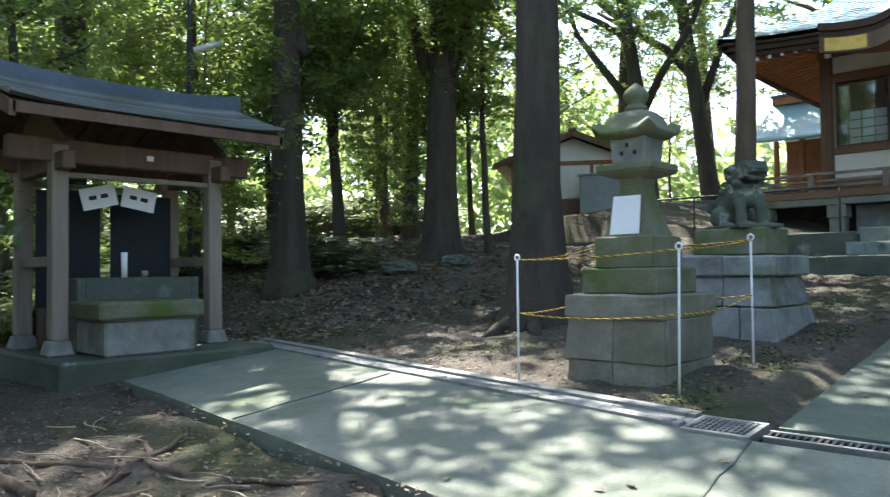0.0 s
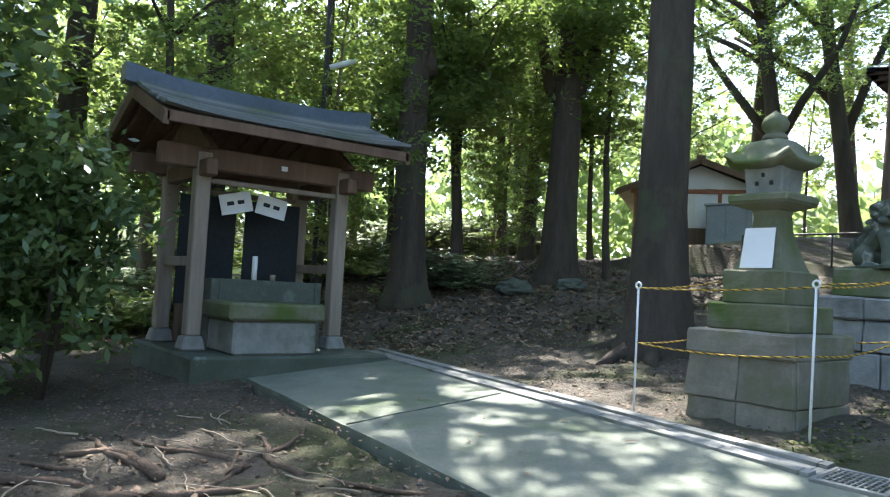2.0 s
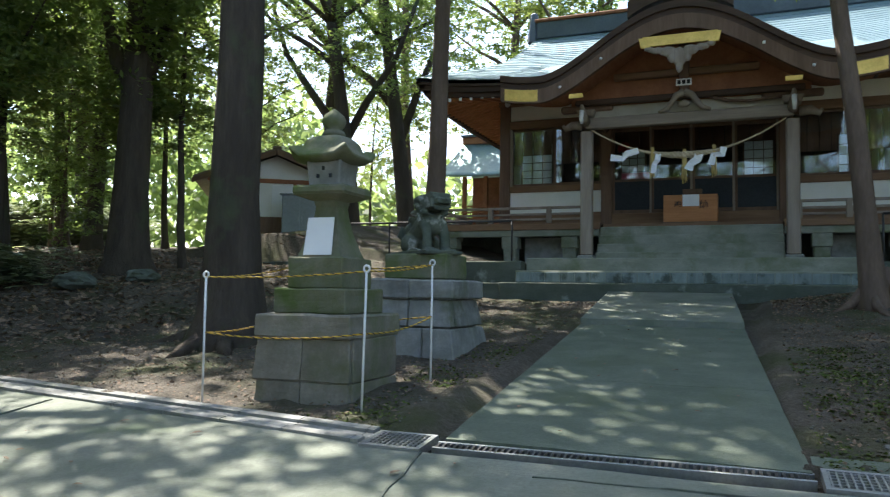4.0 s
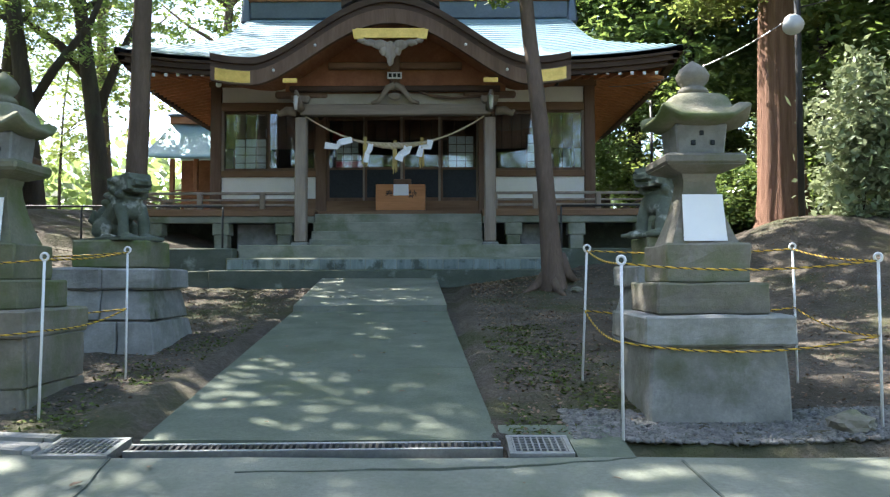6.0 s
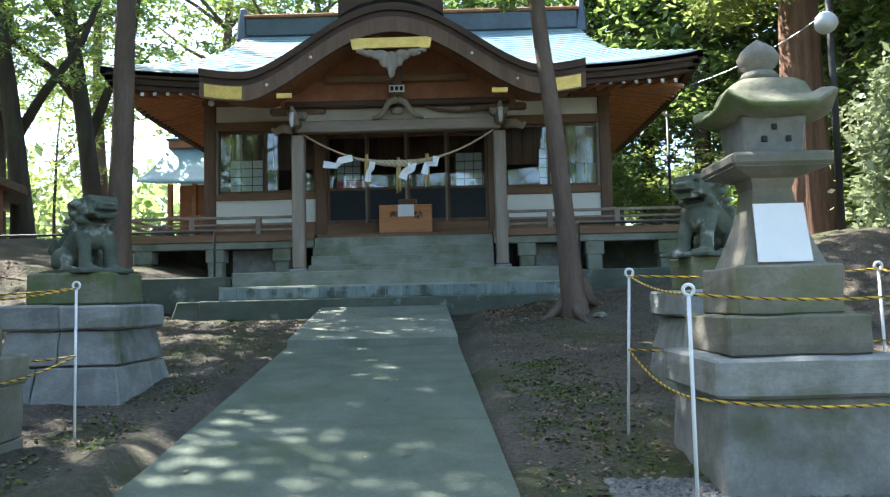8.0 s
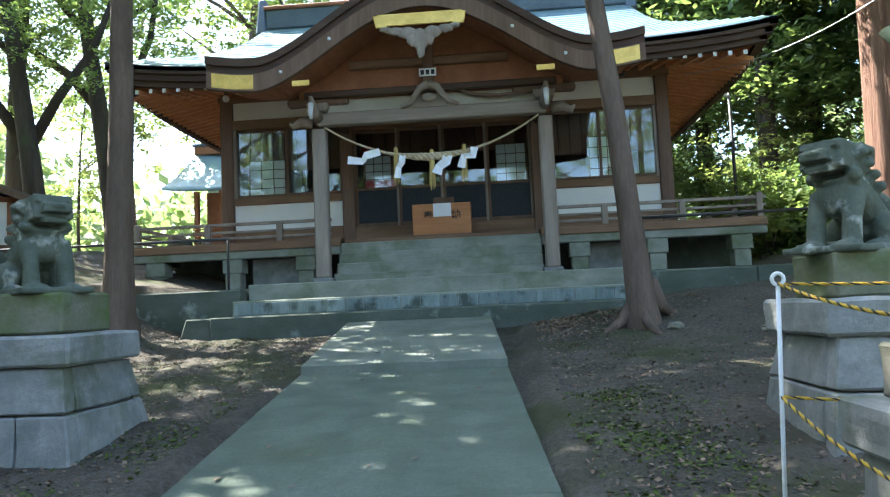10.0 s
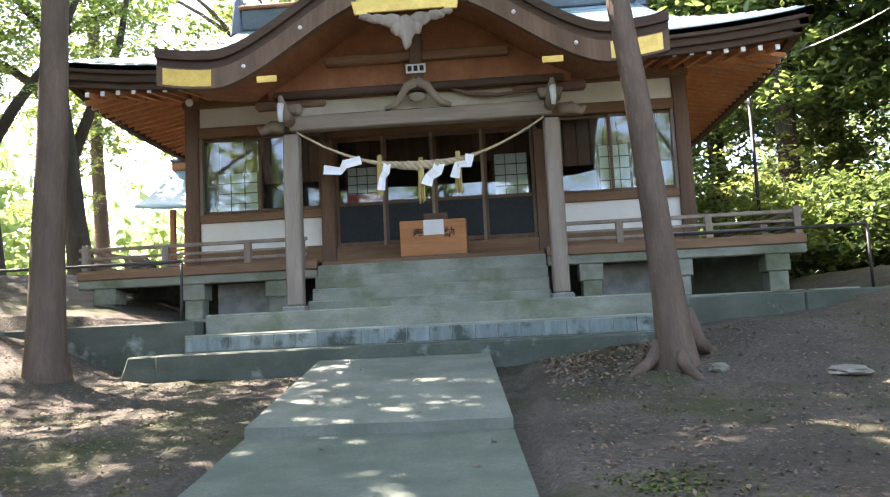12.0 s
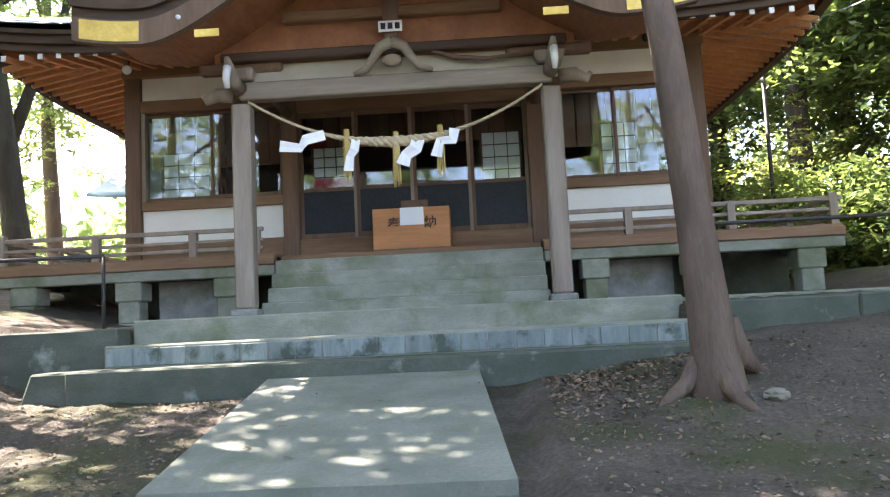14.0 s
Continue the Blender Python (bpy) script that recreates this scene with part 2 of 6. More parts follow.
M_SHED = surface("grey_sheet_metal", (0.30, 0.33, 0.34), (0.24, 0.26, 0.27), 0.6, 1.2, 20, 0.05)
M_ROOF_BROWN = surface("brown_roof", (0.16, 0.11, 0.085), (0.11, 0.08, 0.065), 0.7, 1.2, 16, 0.2)


# ---- mesh helpers ----
def part(name, bm, material, parent=None, label="", smooth=False):
    me = bpy.data.meshes.new(name)
    bm.to_mesh(me)
    bm.free()
    if smooth:
        me.polygons.foreach_set("use_smooth", [True] * len(me.polygons))
    me.materials.append(material)
    ob = new(name, me)
    if parent:
        ob.parent = parent
    if label:
        ob["label"] = label
    return ob


def thing(name, label, category, m=None, group=""):
    ob = new(name)
    if m is not None:
        ob.matrix_basis = m
    return tagged(ob, label, category, group)


def block(bm, x0, x1, y0, y1, z0, z1, bevel=0.0, top=None):
    """A box; top = (x0, x1, y0, y1) for a tapered one."""
    a, b, c, d = top or (x0, x1, y0, y1)
    vs = [bm.verts.new(p) for p in ((x0, y0, z0), (x1, y0, z0), (x1, y1, z0), (x0, y1, z0), (a, c, z1), (b, c, z1), (b, d, z1), (a, d, z1))]
    fs = [bm.faces.new([vs[i] for i in q]) for q in ((3, 2, 1, 0), (4, 5, 6, 7), (0, 1, 5, 4), (1, 2, 6, 5), (2, 3, 7, 6), (3, 0, 4, 7))]
    if bevel:
        es = list({e for f in fs for e in f.edges})
        bmesh.ops.bevel(bm, geom=es, offset=bevel, segments=1, affect="EDGES")


def cuboid(name, mat, parent, x0, x1, y0, y1, z0, z1, bevel=0.006, label="", top=None):
    bm = bmesh.new()
    block(bm, x0, x1, y0, y1, z0, z1, bevel, top)
    return part(name, bm, mat, parent, label)


def stone(name, mat, parent, x0, x1, y0, y1, z0, z1, bevel=0.02, label="", top=None, rough=0.014):
    """A hewn block: chipped edges and an uneven face."""
    bm = bmesh.new()
    block(bm, x0, x1, y0, y1, z0, z1, bevel * 0.6, top)
    bmesh.ops.subdivide_edges(bm, edges=[e for e in bm.edges if e.calc_length() > 0.12], cuts=3, use_grid_fill=True)
    bm.normal_update()
    shift = Vector((x0 * 7.3, y0 * 5.1, z0 * 9.7 + len(name)))
    for v in bm.verts:
        v.co += v.normal * rough * (noise.noise(v.co * 5 + shift) + 0.6 * noise.noise(v.co * 13 + shift))
    return part(name, bm, mat, parent, label)


def tube(bm, pts, radii, seg=8, cap=True, wob=0.0, ridges=0):
    """Rings along a line of points."""
    pts = [Vector(p) for p in pts]
    rings = []
    ref = Vector((0.31, 0.95, 0.05))
    for i, p in enumerate(pts):
        d = (pts[min(i + 1, len(pts) - 1)] - pts[max(i - 1, 0)]).normalized()
        u = d.cross(ref if abs(d.dot(ref)) < 0.95 else Vector((1, 0, 0))).normalized()
        w = d.cross(u)
        ring = []
        for k in range(seg):
            a = 2 * math.pi * k / seg
            r = radii[i] * (1 + wob * math.sin(3 * a + 1.7 * i) + wob * math.sin(5 * a + 2.1 * i) * 0.6 + (0.035 * math.sin(ridges * a + 0.4 * i) + 0.03 * math.sin((ridges - 4) * a) if ridges else 0))
            ring.append(bm.verts.new(p + (u * math.cos(a) + w * math.sin(a)) * r))
        rings.append(ring)
    for a, b in zip(rings, rings[1:]):
        for k in range(seg):
            bm.faces.new((a[k], a[(k + 1) % seg], b[(k + 1) % seg], b[k]))
    if cap:
        bm.faces.new(rings[0][::-1])
        bm.faces.new(rings[-1])


def pipe(name, mat, parent, pts, r, seg=8, label="", smooth=True):
    bm = bmesh.new()
    tube(bm, pts, [r] * len(pts), seg)
    return part(name, bm, mat, parent, label, smooth)


def raw_mesh(name, verts, faces, mat, parent=None, smooth=False):
    """A mesh from numpy arrays; faces all have the same number of corners."""
    me = bpy.data.meshes.new(name)
    n, k = faces.shape
    me.vertices.add(len(verts))
    me.vertices.foreach_set("co", np.ascontiguousarray(verts, dtype=np.float32).ravel())
    me.loops.add(n * k)
    me.loops.foreach_set("vertex_index", np.ascontiguousarray(faces, dtype=np.int32).ravel())
    me.polygons.add(n)
    me.polygons.foreach_set("loop_start", np.arange(0, n * k, k, dtype=np.int32))
    me.polygons.foreach_set("loop_total", np.full(n, k, dtype=np.int32))
    if smooth:
        me.polygons.foreach_set("use_smooth", np.ones(n, dtype=bool))
    me.update(calc_edges=True)
    me.materials.append(mat)
    ob = new(name, me)
    if parent:
        ob.parent = parent
    return ob


def sheet(bm, rows, close=False):
    """Quads between rows of points."""
    vr = [[bm.verts.new(p) for p in r] for r in rows]
    for a, b in zip(vr, vr[1:]):
        for k in range(len(a) - 1):
            bm.faces.new((a[k], a[k + 1], b[k + 1], b[k]))
    return vr


def slab_from(bm, rows, thick):
    """A curved sheet with thickness downwards."""
    top = sheet(bm, rows)
    bot = [[bm.verts.new((v.co.x, v.co.y, v.co.z - thick)) for v in r] for r in top]
    for a, b in zip(bot, bot[1:]):
        for k in range(len(a) - 1):
            bm.faces.new((a[k], b[k], b[k + 1], a[k + 1]))
    for r, s in ((top[0], bot[0]), (bot[-1], top[-1])):
        for k in range(len(r) - 1):
            bm.faces.new((r[k], s[k], s[k + 1], r[k + 1]))
    for c in (0, -1):
        for a, b, p, q in zip(top, top[1:], bot, bot[1:]):
            f = (a[c], b[c], q[c], p[c])
            bm.faces.new(f if c == 0 else f[::-1])
    bmesh.ops.recalc_face_normals(bm, faces=bm.faces)


def sm(a, b, x):
    t = np.clip((x - a) / (b - a), 0, 1)
    return t * t * (3 - 2 * t)


def ground_z(x, y):
    """Height of the ground: a steady rise to the hall, a terrace behind its retaining wall, banks on both sides."""
    x, y = np.asarray(x, float), np.asarray(y, float)
    yy = np.clip(y, -20, 14.5)
    z = 0.093 * yy
    terrace = 2.04 - 0.093 * 14.5 + 0.02 * np.clip(y - 14.6, 0, 30)
    z = z + sm(14.62, 14.72, y) * terrace * sm(-13, -8.5, x) * (1 - sm(9, 13, x))
    u = np.clip(-0.5 * (x + 6.0) + 0.85 * (y - 9.0), 0, 30)
    left = 1.25 * sm(0, 12, u) * sm(-34, -14, x) * (1 - sm(-5.5, -3.5, x))
    z = z + np.where(y > 14.66, left * (1 - 0.45 * sm(-9, -6, x)), left)
    right = 0.92 * sm(4.6, 8.2, x) * sm(7.0, 13.5, y)
    z = z + np.where(y < 14.66, 0.42 * sm(0.9, 4.2, x) * sm(11.6, 14.0, y), 0)
    z = z + np.where(y > 14.66, np.maximum(right - 0.5, 0) * 1.0, right)
    z = np.where((x > -3.0) & (x < 3.15) & (y > 14.05) & (y < 25.5), np.minimum(z, 1.0), z)
    z = z + np.where(y < 14.66, 0.30 * sm(12.2, 14.5, y) * (1 - sm(-6.2, -3.9, x)) * sm(-9, -7, x), 0)
    bank = 0.35 * sm(-6.6, -9.5, x) * sm(5.2, 8, y) * (1 - sm(10, 14, y))
    z = z + bank
    far = sm(45, 120, np.hypot(x, y))
    return z * (1 - far) + 1.8 * far

# ---- ground, road, approach ----
def axis(dense0, dense1, step, far):
    a = np.arange(dense0, dense1 + 1e-6, step)
    g = np.geomspace(step * 2, far, 26)
    return np.concatenate([(dense0 - g)[::-1], a, dense1 + g])


def build_ground():
    xs, ys = axis(-13, 12, 0.16, 900), np.unique(np.concatenate([axis(-3, 20, 0.16, 900), [14.62, 14.72]]))
    gx, gy = np.meshgrid(xs, ys)
    gz = ground_z(gx, gy)
    rng = np.random.default_rng(5)
    near = (np.hypot(gx, gy - 6) < 25)
    gz = gz + np.where(near, rng.normal(0, 0.012, gz.shape), 0) + np.where(near, 0.03 * np.sin(gx * 1.7 + gy * 0.6) * np.sin(gy * 1.3 - gx * 0.4), 0)
    # sink under the paving
    road = (gy > ROAD_L(gx) - 0.1) & (gy < ROAD_R(gx) + 0.25) & (gx < 14) & (gx > -8)
    gz = np.where(road, gz - 0.12, gz)
    path = (gx > -1.0) & (gx < 1.3) & (gy > 4.6) & (gy < 13.9)
    gz = np.where(path, gz - 0.10, gz)
    ny, nx = gx.shape
    idx = np.arange(nx * ny).reshape(ny, nx)
    f = np.stack([idx[:-1, :-1], idx[:-1, 1:], idx[1:, 1:], idx[1:, :-1]], -1).reshape(-1, 4)
    ob = raw_mesh("ground", np.stack([gx, gy, gz], -1).reshape(-1, 3), f, M_SOIL, smooth=True)
    tagged(ob, "brown bare earth with dead leaves and moss patches", "ground", kind="structure")


def ROAD_L(x):
    return 2.72 - 0.105 * (np.asarray(x, float) + 1.0) - 3.2 * sm(-1.5, 3.0, np.asarray(x, float))


def ROAD_R(x):
    return 4.47 - 0.125 * np.clip(np.asarray(x, float) + 0.9, -20, 0)


def build_road():
    bm = bmesh.new()
    rows = []
    for x in np.concatenate([np.arange(-7.3, 4, 0.35), np.arange(4, 14, 1.0)]):
        a, b = float(ROAD_L(x)), float(ROAD_R(x))
        rows.append([(x, a + (b - a) * k / 8, 0.093 * (a + (b - a) * k / 8) + 0.012 + 0.004 * math.sin(x * 3 + k)) for k in range(9)])
    slab_from(bm, rows, 0.16)
    ob = part("road", bm, M_CONC, None, smooth=False)
    tagged(ob, "pale worn concrete lane dappled with moss stains", "road", kind="structure")
    for (xa, ya, xb, yb) in ((-0.60, 2.75, -0.84, 4.45), (-0.05, 4.22, 1.43, 4.30), (1.43, 4.30, 2.2, 4.45), (2.6, 1.2, 2.45, 4.4), (-4.4, 3.1, -4.5, 4.85)):
        d = Vector((xb - xa, yb - ya, 0)).normalized()
        w = Vector((-d.y, d.x, 0)) * 0.007
        bm = bmesh.new()
        rows = [[], []]
        for k in range(9):
            x, y = xa + (xb - xa) * k / 8 + 0.012 * math.sin(k * 2.3), ya + (yb - ya) * k / 8 + 0.01 * math.sin(k * 1.9)
            for j in (0, 1):
                q = Vector((x, y, 0.093 * y + 0.0215)) + w * (1 - 2 * j)
                rows[j].append(tuple(q))
        slab_from(bm, rows, 0.02)
        part("joint", bm, M_DARK_STONE, ob)
    # gutter kerb beside the road, in lengths
    kerb = tagged(new("gutter"), "grey concrete gutter with square kerb lids along the lane", "gutter", kind="structure")
    x = -8.0
    while x < -1.35:
        bm = bmesh.new()
        x1 = min(x + 0.6, -1.33)
        for (o0, o1, h) in ((0.0, 0.10, 0.035), (0.10, 0.24, 0.012), (0.24, 0.34, 0.035)):
            y0, y1 = float(ROAD_R(x)) + o0, float(ROAD_R(x1)) + o0
            w = o1 - o0 - 0.004
            vs = []
            for (px, py) in ((x + 0.004, y0), (x1 - 0.004, y1), (x1 - 0.004, y1 + w), (x + 0.004, y0 + w)):
                vs.append((px, py, 0.093 * py))
            lo = [bm.verts.new((p[0], p[1], p[2] - 0.15)) for p in vs]
            hi = [bm.verts.new((p[0], p[1], p[2] + h)) for p in vs]
            bm.faces.new(hi)
            for k in range(4):
                bm.faces.new((lo[k], lo[(k + 1) % 4], hi[(k + 1) % 4], hi[k]))
        part("kerb_stone", bm, M_STONE, kerb)
        x = x1


def grate(x0, x1, y0, y1, nx, ny, label):
    """A steel drain grating in its frame."""
    zc = 0.093 * (y0 + y1) / 2 + 0.02
    ob = thing("drain_grate", label, "grate", pose((x0 + x1) / 2, (y0 + y1) / 2, zc, math.degrees(math.atan(0.093)), 0, 0))
    w, d = (x1 - x0) / 2, (y1 - y0) / 2
    for a in ((-w, w, -d, -d + 0.03), (-w, w, d - 0.03, d), (-w, -w + 0.03, -d + 0.03, d - 0.03), (w - 0.03, w, -d + 0.03, d - 0.03)):
        cuboid("frame", M_STEEL, ob, *a, -0.05, 0.012, 0.002)
    for k in range(1, nx):
        cx = -w + 2 * w * k / nx
        cuboid("bar", M_STEEL, ob, cx - 0.005, cx + 0.005, -d + 0.03, d - 0.03, -0.03, 0.008, 0)
    for k in range(1, ny):
        cy = -d + 2 * d * k / ny
        cuboid("cross_bar", M_STEEL, ob, -w + 0.03, w - 0.03, cy - 0.004, cy + 0.004, -0.03, 0.006, 0)
    cuboid("pit", M_BLACK, ob, -w + 0.004, w - 0.004, -d + 0.004, d - 0.004, -0.2, -0.06, 0)


def build_approach():
    pav = tagged(new("pavement"), "concrete approach path stained green, raised slab at its end", "path", kind="structure")
    # lower run: x edges run slightly askew
    def edge(y):
        t = (y - 4.75) / 9.1
        return -0.80 - 0.43 * t, 1.43 - 0.53 * t
    def run(y0, y1, lift, thick, slope_extra=0.0, mat=M_PATH):
        bm = bmesh.new()
        rows = []
        n = max(2, int((y1 - y0) / 0.35))
        for i in range(n + 1):
            y = y0 + (y1 - y0) * i / n
            a, b = edge(y)
            z = 0.093 * y + lift + slope_extra * (y - y0)
            rows.append([(a + (b - a) * k / 6, y, z + 0.003 * math.sin(5 * y + 2 * k)) for k in range(7)])
        slab_from(bm, rows, thick)
        return part("slab", bm, mat, pav)
    run(4.78, 6.9, 0.02, 0.2)
    run(6.906, 10.70, 0.02, 0.2)
    run(10.66, 13.92, 0.105, 0.3, 0.026, M_CONC)
    # apron between road and path beside the grates
    bm = bmesh.new()
    slab_from(bm, [[(x, y, 0.093 * y + 0.014) for x in (1.44, 1.86, 2.15)] for y in (4.86, 5.12)], 0.15)
    part("apron", bm, M_PATH, pav)
    bm = bmesh.new()
    slab_from(bm, [[(x, y, 0.093 * y + 0.014) for x in (1.865, 2.2)] for y in (4.476, 4.855)], 0.15)
    part("apron", bm, M_PATH, pav)
    grate(-1.30, -0.86, 4.46, 4.80, 12, 7, "square galvanised drain grate at the lane's edge")
    grate(1.47, 1.85, 4.49, 4.84, 10, 7, "square galvanised drain grate beside the path")
    # slot drain across the path's foot
    ch = thing("slot_drain", "narrow black slotted drain across the foot of the path", "drain", pose(0.31, 4.68, 0.445, 5.3, 0, 2.3))
    for s in (-0.075, 0.05):
        cuboid("rail", M_STEEL, ch, -1.13, 1.13, s, s + 0.025, -0.06, 0.006, 0.002)
    for k in range(56):
        x = -1.12 + k * 0.04
        cuboid("slat", M_BLACK, ch, x, x + 0.018, -0.05, 0.05, -0.03, 0.002, 0)
    cuboid("bed", M_BLACK, ch, -1.12, 1.12, -0.05, 0.05, -0.12, -0.09, 0)


build_ground()
build_road()
build_approach()

# ---- the hall ----
EAVE_X, EAVE_Y0, EAVE_Y1, RIDGE_Y, RIDGE_Z, RIDGE_X = 6.30, 16.45, 25.95, 21.2, 8.95, 4.55


def eave_z(x):
    return 6.36 + 0.28 * min(1.0, abs(x) / EAVE_X) ** 4


def main_z(x, y):
    """Height of the main front slope."""
    s = min(1.0, max(0.0, (y - EAVE_Y0) / (RIDGE_Y - EAVE_Y0)))
    e = eave_z(x)
    return e + (RIDGE_Z - e) * (0.62 * s + 0.38 * s * s)


def gable_z(x):
    """The bell-shaped front gable's upper edge."""
    a = abs(x)
    if a < 2.65:
        return 5.73 + 1.20 * (0.5 + 0.5 * math.cos(math.pi * a / 2.65)) ** 0.8
    return 5.73 + 0.10 * ((a - 2.65) / 0.85) ** 2


def build_plinth():
    p = tagged(new("plinth"), "stepped mossy concrete plinth under the hall", "plinth", kind="structure")
    cuboid("ledge", M_WALL, p, -3.35, 3.45, 13.95, 14.45, 1.0, 1.64, 0.02)
    cuboid("ramp_end", M_WALL, p, -3.95, -3.35, 13.98, 14.45, 1.0, 1.63, 0.02, top=(-3.75, -3.35, 14.02, 14.45))
    cuboid("step", M_CONC_STEP, p, -3.15, 3.4, 14.38, 14.92, 1.5, 1.88, 0.018)
    for k in range(22):
        x = -3.12 + k * 0.295
        cuboid("facing_tile", M_FACING, p, x, x + 0.283, 14.366, 14.40, 1.655, 1.845, 0.006)
    cuboid("step", M_CONC_STEP, p, -3.05, 3.2, 14.86, 15.6, 1.7, 2.15, 0.018)
    cuboid("terrace", M_CONC_STEP, p, -3.05, 3.2, 15.45, 25.6, 1.2, 2.14, 0.02)
    cuboid("terrace", M_CONC_STEP, p, -6.6, -3.056, 16.5, 25.6, 1.2, 2.14, 0.02)
    cuboid("terrace", M_CONC_STEP, p, 3.206, 6.6, 16.5, 25.6, 1.2, 2.14, 0.02)
    cuboid("step", M_CONC_STEP, p, -1.84, 1.84, 15.86, 16.3, 2.14, 2.31, 0.015)
    for k in range(3):
        cuboid("step", M_CONC_STEP, p, -1.84, 1.84, 16.15 + 0.2 * k, 17.4, 2.31 + 0.2 * k, 2.51 + 0.2 * k, 0.015)
    for side, (x0, x1) in (("left", (-11.0, -3.05)), ("right", (3.2, 12.0))):
        w = tagged(new("retaining_wall"), "low dark mossy concrete retaining wall holding the terrace", "wall", kind="structure")
        n = int((x1 - x0) / 1.6)
        for k in range(n):
            a, b = x0 + (x1 - x0) * k / n, x0 + (x1 - x0) * (k + 1) / n
            cuboid("wall_length", M_WALL, w, a, b - 0.008, 14.5, 14.82, 0.6, 2.06 + 0.012 * (k % 2), 0.02)


def rafters(parent, x0, x1, n, y0, z0, y1, z1, axis_x=True, mat=None, ends=True):
    for k in range(n):
        c = x0 + (x1 - x0) * (k + 0.5) / n
        bm = bmesh.new()
        w = 0.035
        if axis_x:
            q = [(c - w, y0, z0), (c + w, y0, z0), (c + w, y1, z1), (c - w, y1, z1)]
        else:
            q = [(y0, c - w, z0), (y0, c + w, z0), (y1, c + w, z1), (y1, c - w, z1)]
        lo = [bm.verts.new(v) for v in q]
        hi = [bm.verts.new((v[0], v[1], v[2] + 0.085)) for v in q]
        bm.faces.new(lo)
        bm.faces.new(hi)
        for i in range(4):
            bm.faces.new((lo[i], lo[(i + 1) % 4], hi[(i + 1) % 4], hi[i]))
        bmesh.ops.recalc_face_normals(bm, faces=bm.faces)
        r = part("rafter", bm, mat or M_RAFTER, parent)
        if ends:
            if axis_x:
                cuboid("rafter_end", M_PAINT_WHITE, r, c - w, c + w, y0 - 0.012, y0, z0, z0 + 0.08, 0)
            else:
                s = 1 if y0 > 0 else -1
                a, b = sorted((y0, y0 + 0.012 * s))
                cuboid("rafter_end", M_PAINT_WHITE, r, a, b, c - w, c + w, z0, z0 + 0.08, 0)


def build_roof(hall):
    n = 36
    # front and back slopes
    def half(s):
        return EAVE_X - (EAVE_X - 4.75) * min(1, s / 0.42) if s < 0.42 else 4.75 - 0.2 * (s - 0.42) / 0.58
    for sign in (1, -1):
        bm = bmesh.new()
        rows = []
        for i in range(17):
            s = i / 16
            y = EAVE_Y0 + (RIDGE_Y - EAVE_Y0) * s
            h = half(s)
            r = []
            for k in range(n + 1):
                x = h * (2 * k / n - 1)
                xe = EAVE_X * (2 * k / n - 1)
                e = eave_z(xe)
                z = e + (RIDGE_Z - e) * (0.62 * s + 0.38 * s * s)
                r.append((x, y if sign == 1 else 2 * RIDGE_Y - y, z))
            rows.append(r)
        slab_from(bm, rows, 0.10)
        part("roof_slope", bm, M_COPPER, hall, "blue-green weathered copper roof", True)
        # seams: thin raised courses across the slope
        if sign == 1:
            for i in range(1, 25):
                s = i / 25
                y = EAVE_Y0 + (RIDGE_Y - EAVE_Y0) * s
                h = half(s)
                bm = bmesh.new()
                rws = [[], []]
                for k in range(n + 1):
                    x = h * (2 * k / n - 1)
                    e = eave_z(EAVE_X * (2 * k / n - 1))
                    z = e + (RIDGE_Z - e) * (0.62 * s + 0.38 * s * s)
                    rws[0].append((x, y - 0.012, z + 0.006))
                    rws[1].append((x, y + 0.09, z + 0.016 + 0.04))
                slab_from(bm, rws, 0.02)
                part("roof_course", bm, M_COPPER, hall)
    for sx in (-1, 1):
        bm = bmesh.new()
        rows = []
        for i in range(9):
            s = 0.42 * i / 8
            x = half(s) * sx
            r = []
            for k in range(n + 1):
                y0, y1 = EAVE_Y0 + (RIDGE_Y - EAVE_Y0) * s, 2 * RIDGE_Y - (EAVE_Y0 + (RIDGE_Y - EAVE_Y0) * s)
                y = y0 + (y1 - y0) * k / n
                e = 6.36 + 0.28 * abs(2 * k / n - 1) ** 4
                r.append((x, y, e + (RIDGE_Z - e) * (0.62 * s + 0.38 * s * s)))
            rows.append(r)
        slab_from(bm, rows, 0.10)
        part("roof_slope", bm, M_COPPER, hall, "", True)
        # gable wall
        bm = bmesh.new()
        zb = main_z(4.75, EAVE_Y0 + 0.42 * (RIDGE_Y - EAVE_Y0)) - 0.1
        yb = (RIDGE_Y - EAVE_Y0) * 0.58
        vs = [bm.verts.new((sx * 4.35 + d, yy, zz)) for d in (0, 0.08) for yy, zz in ((RIDGE_Y - yb, zb), (RIDGE_Y + yb, zb), (RIDGE_Y, RIDGE_Z - 0.12))]
        bm.faces.new(vs[:3])
        bm.faces.new(vs[3:])
        for i in range(3):
            bm.faces.new((vs[i], vs[(i + 1) % 3], vs[3 + (i + 1) % 3], vs[3 + i]))
        bmesh.ops.recalc_face_normals(bm, faces=bm.faces)
        part("gable_wall", bm, M_WOOD, hall)
        cuboid("ridge_end", M_RIDGE, hall, sx * 4.62 - 0.16, sx * 4.62 + 0.16, RIDGE_Y - 0.28, RIDGE_Y + 0.28, RIDGE_Z - 0.25, RIDGE_Z + 0.75, 0.06,
               "dark ridge-end ornament", top=(sx * 4.62 - 0.1, sx * 4.62 + 0.1, RIDGE_Y - 0.12, RIDGE_Y + 0.12))
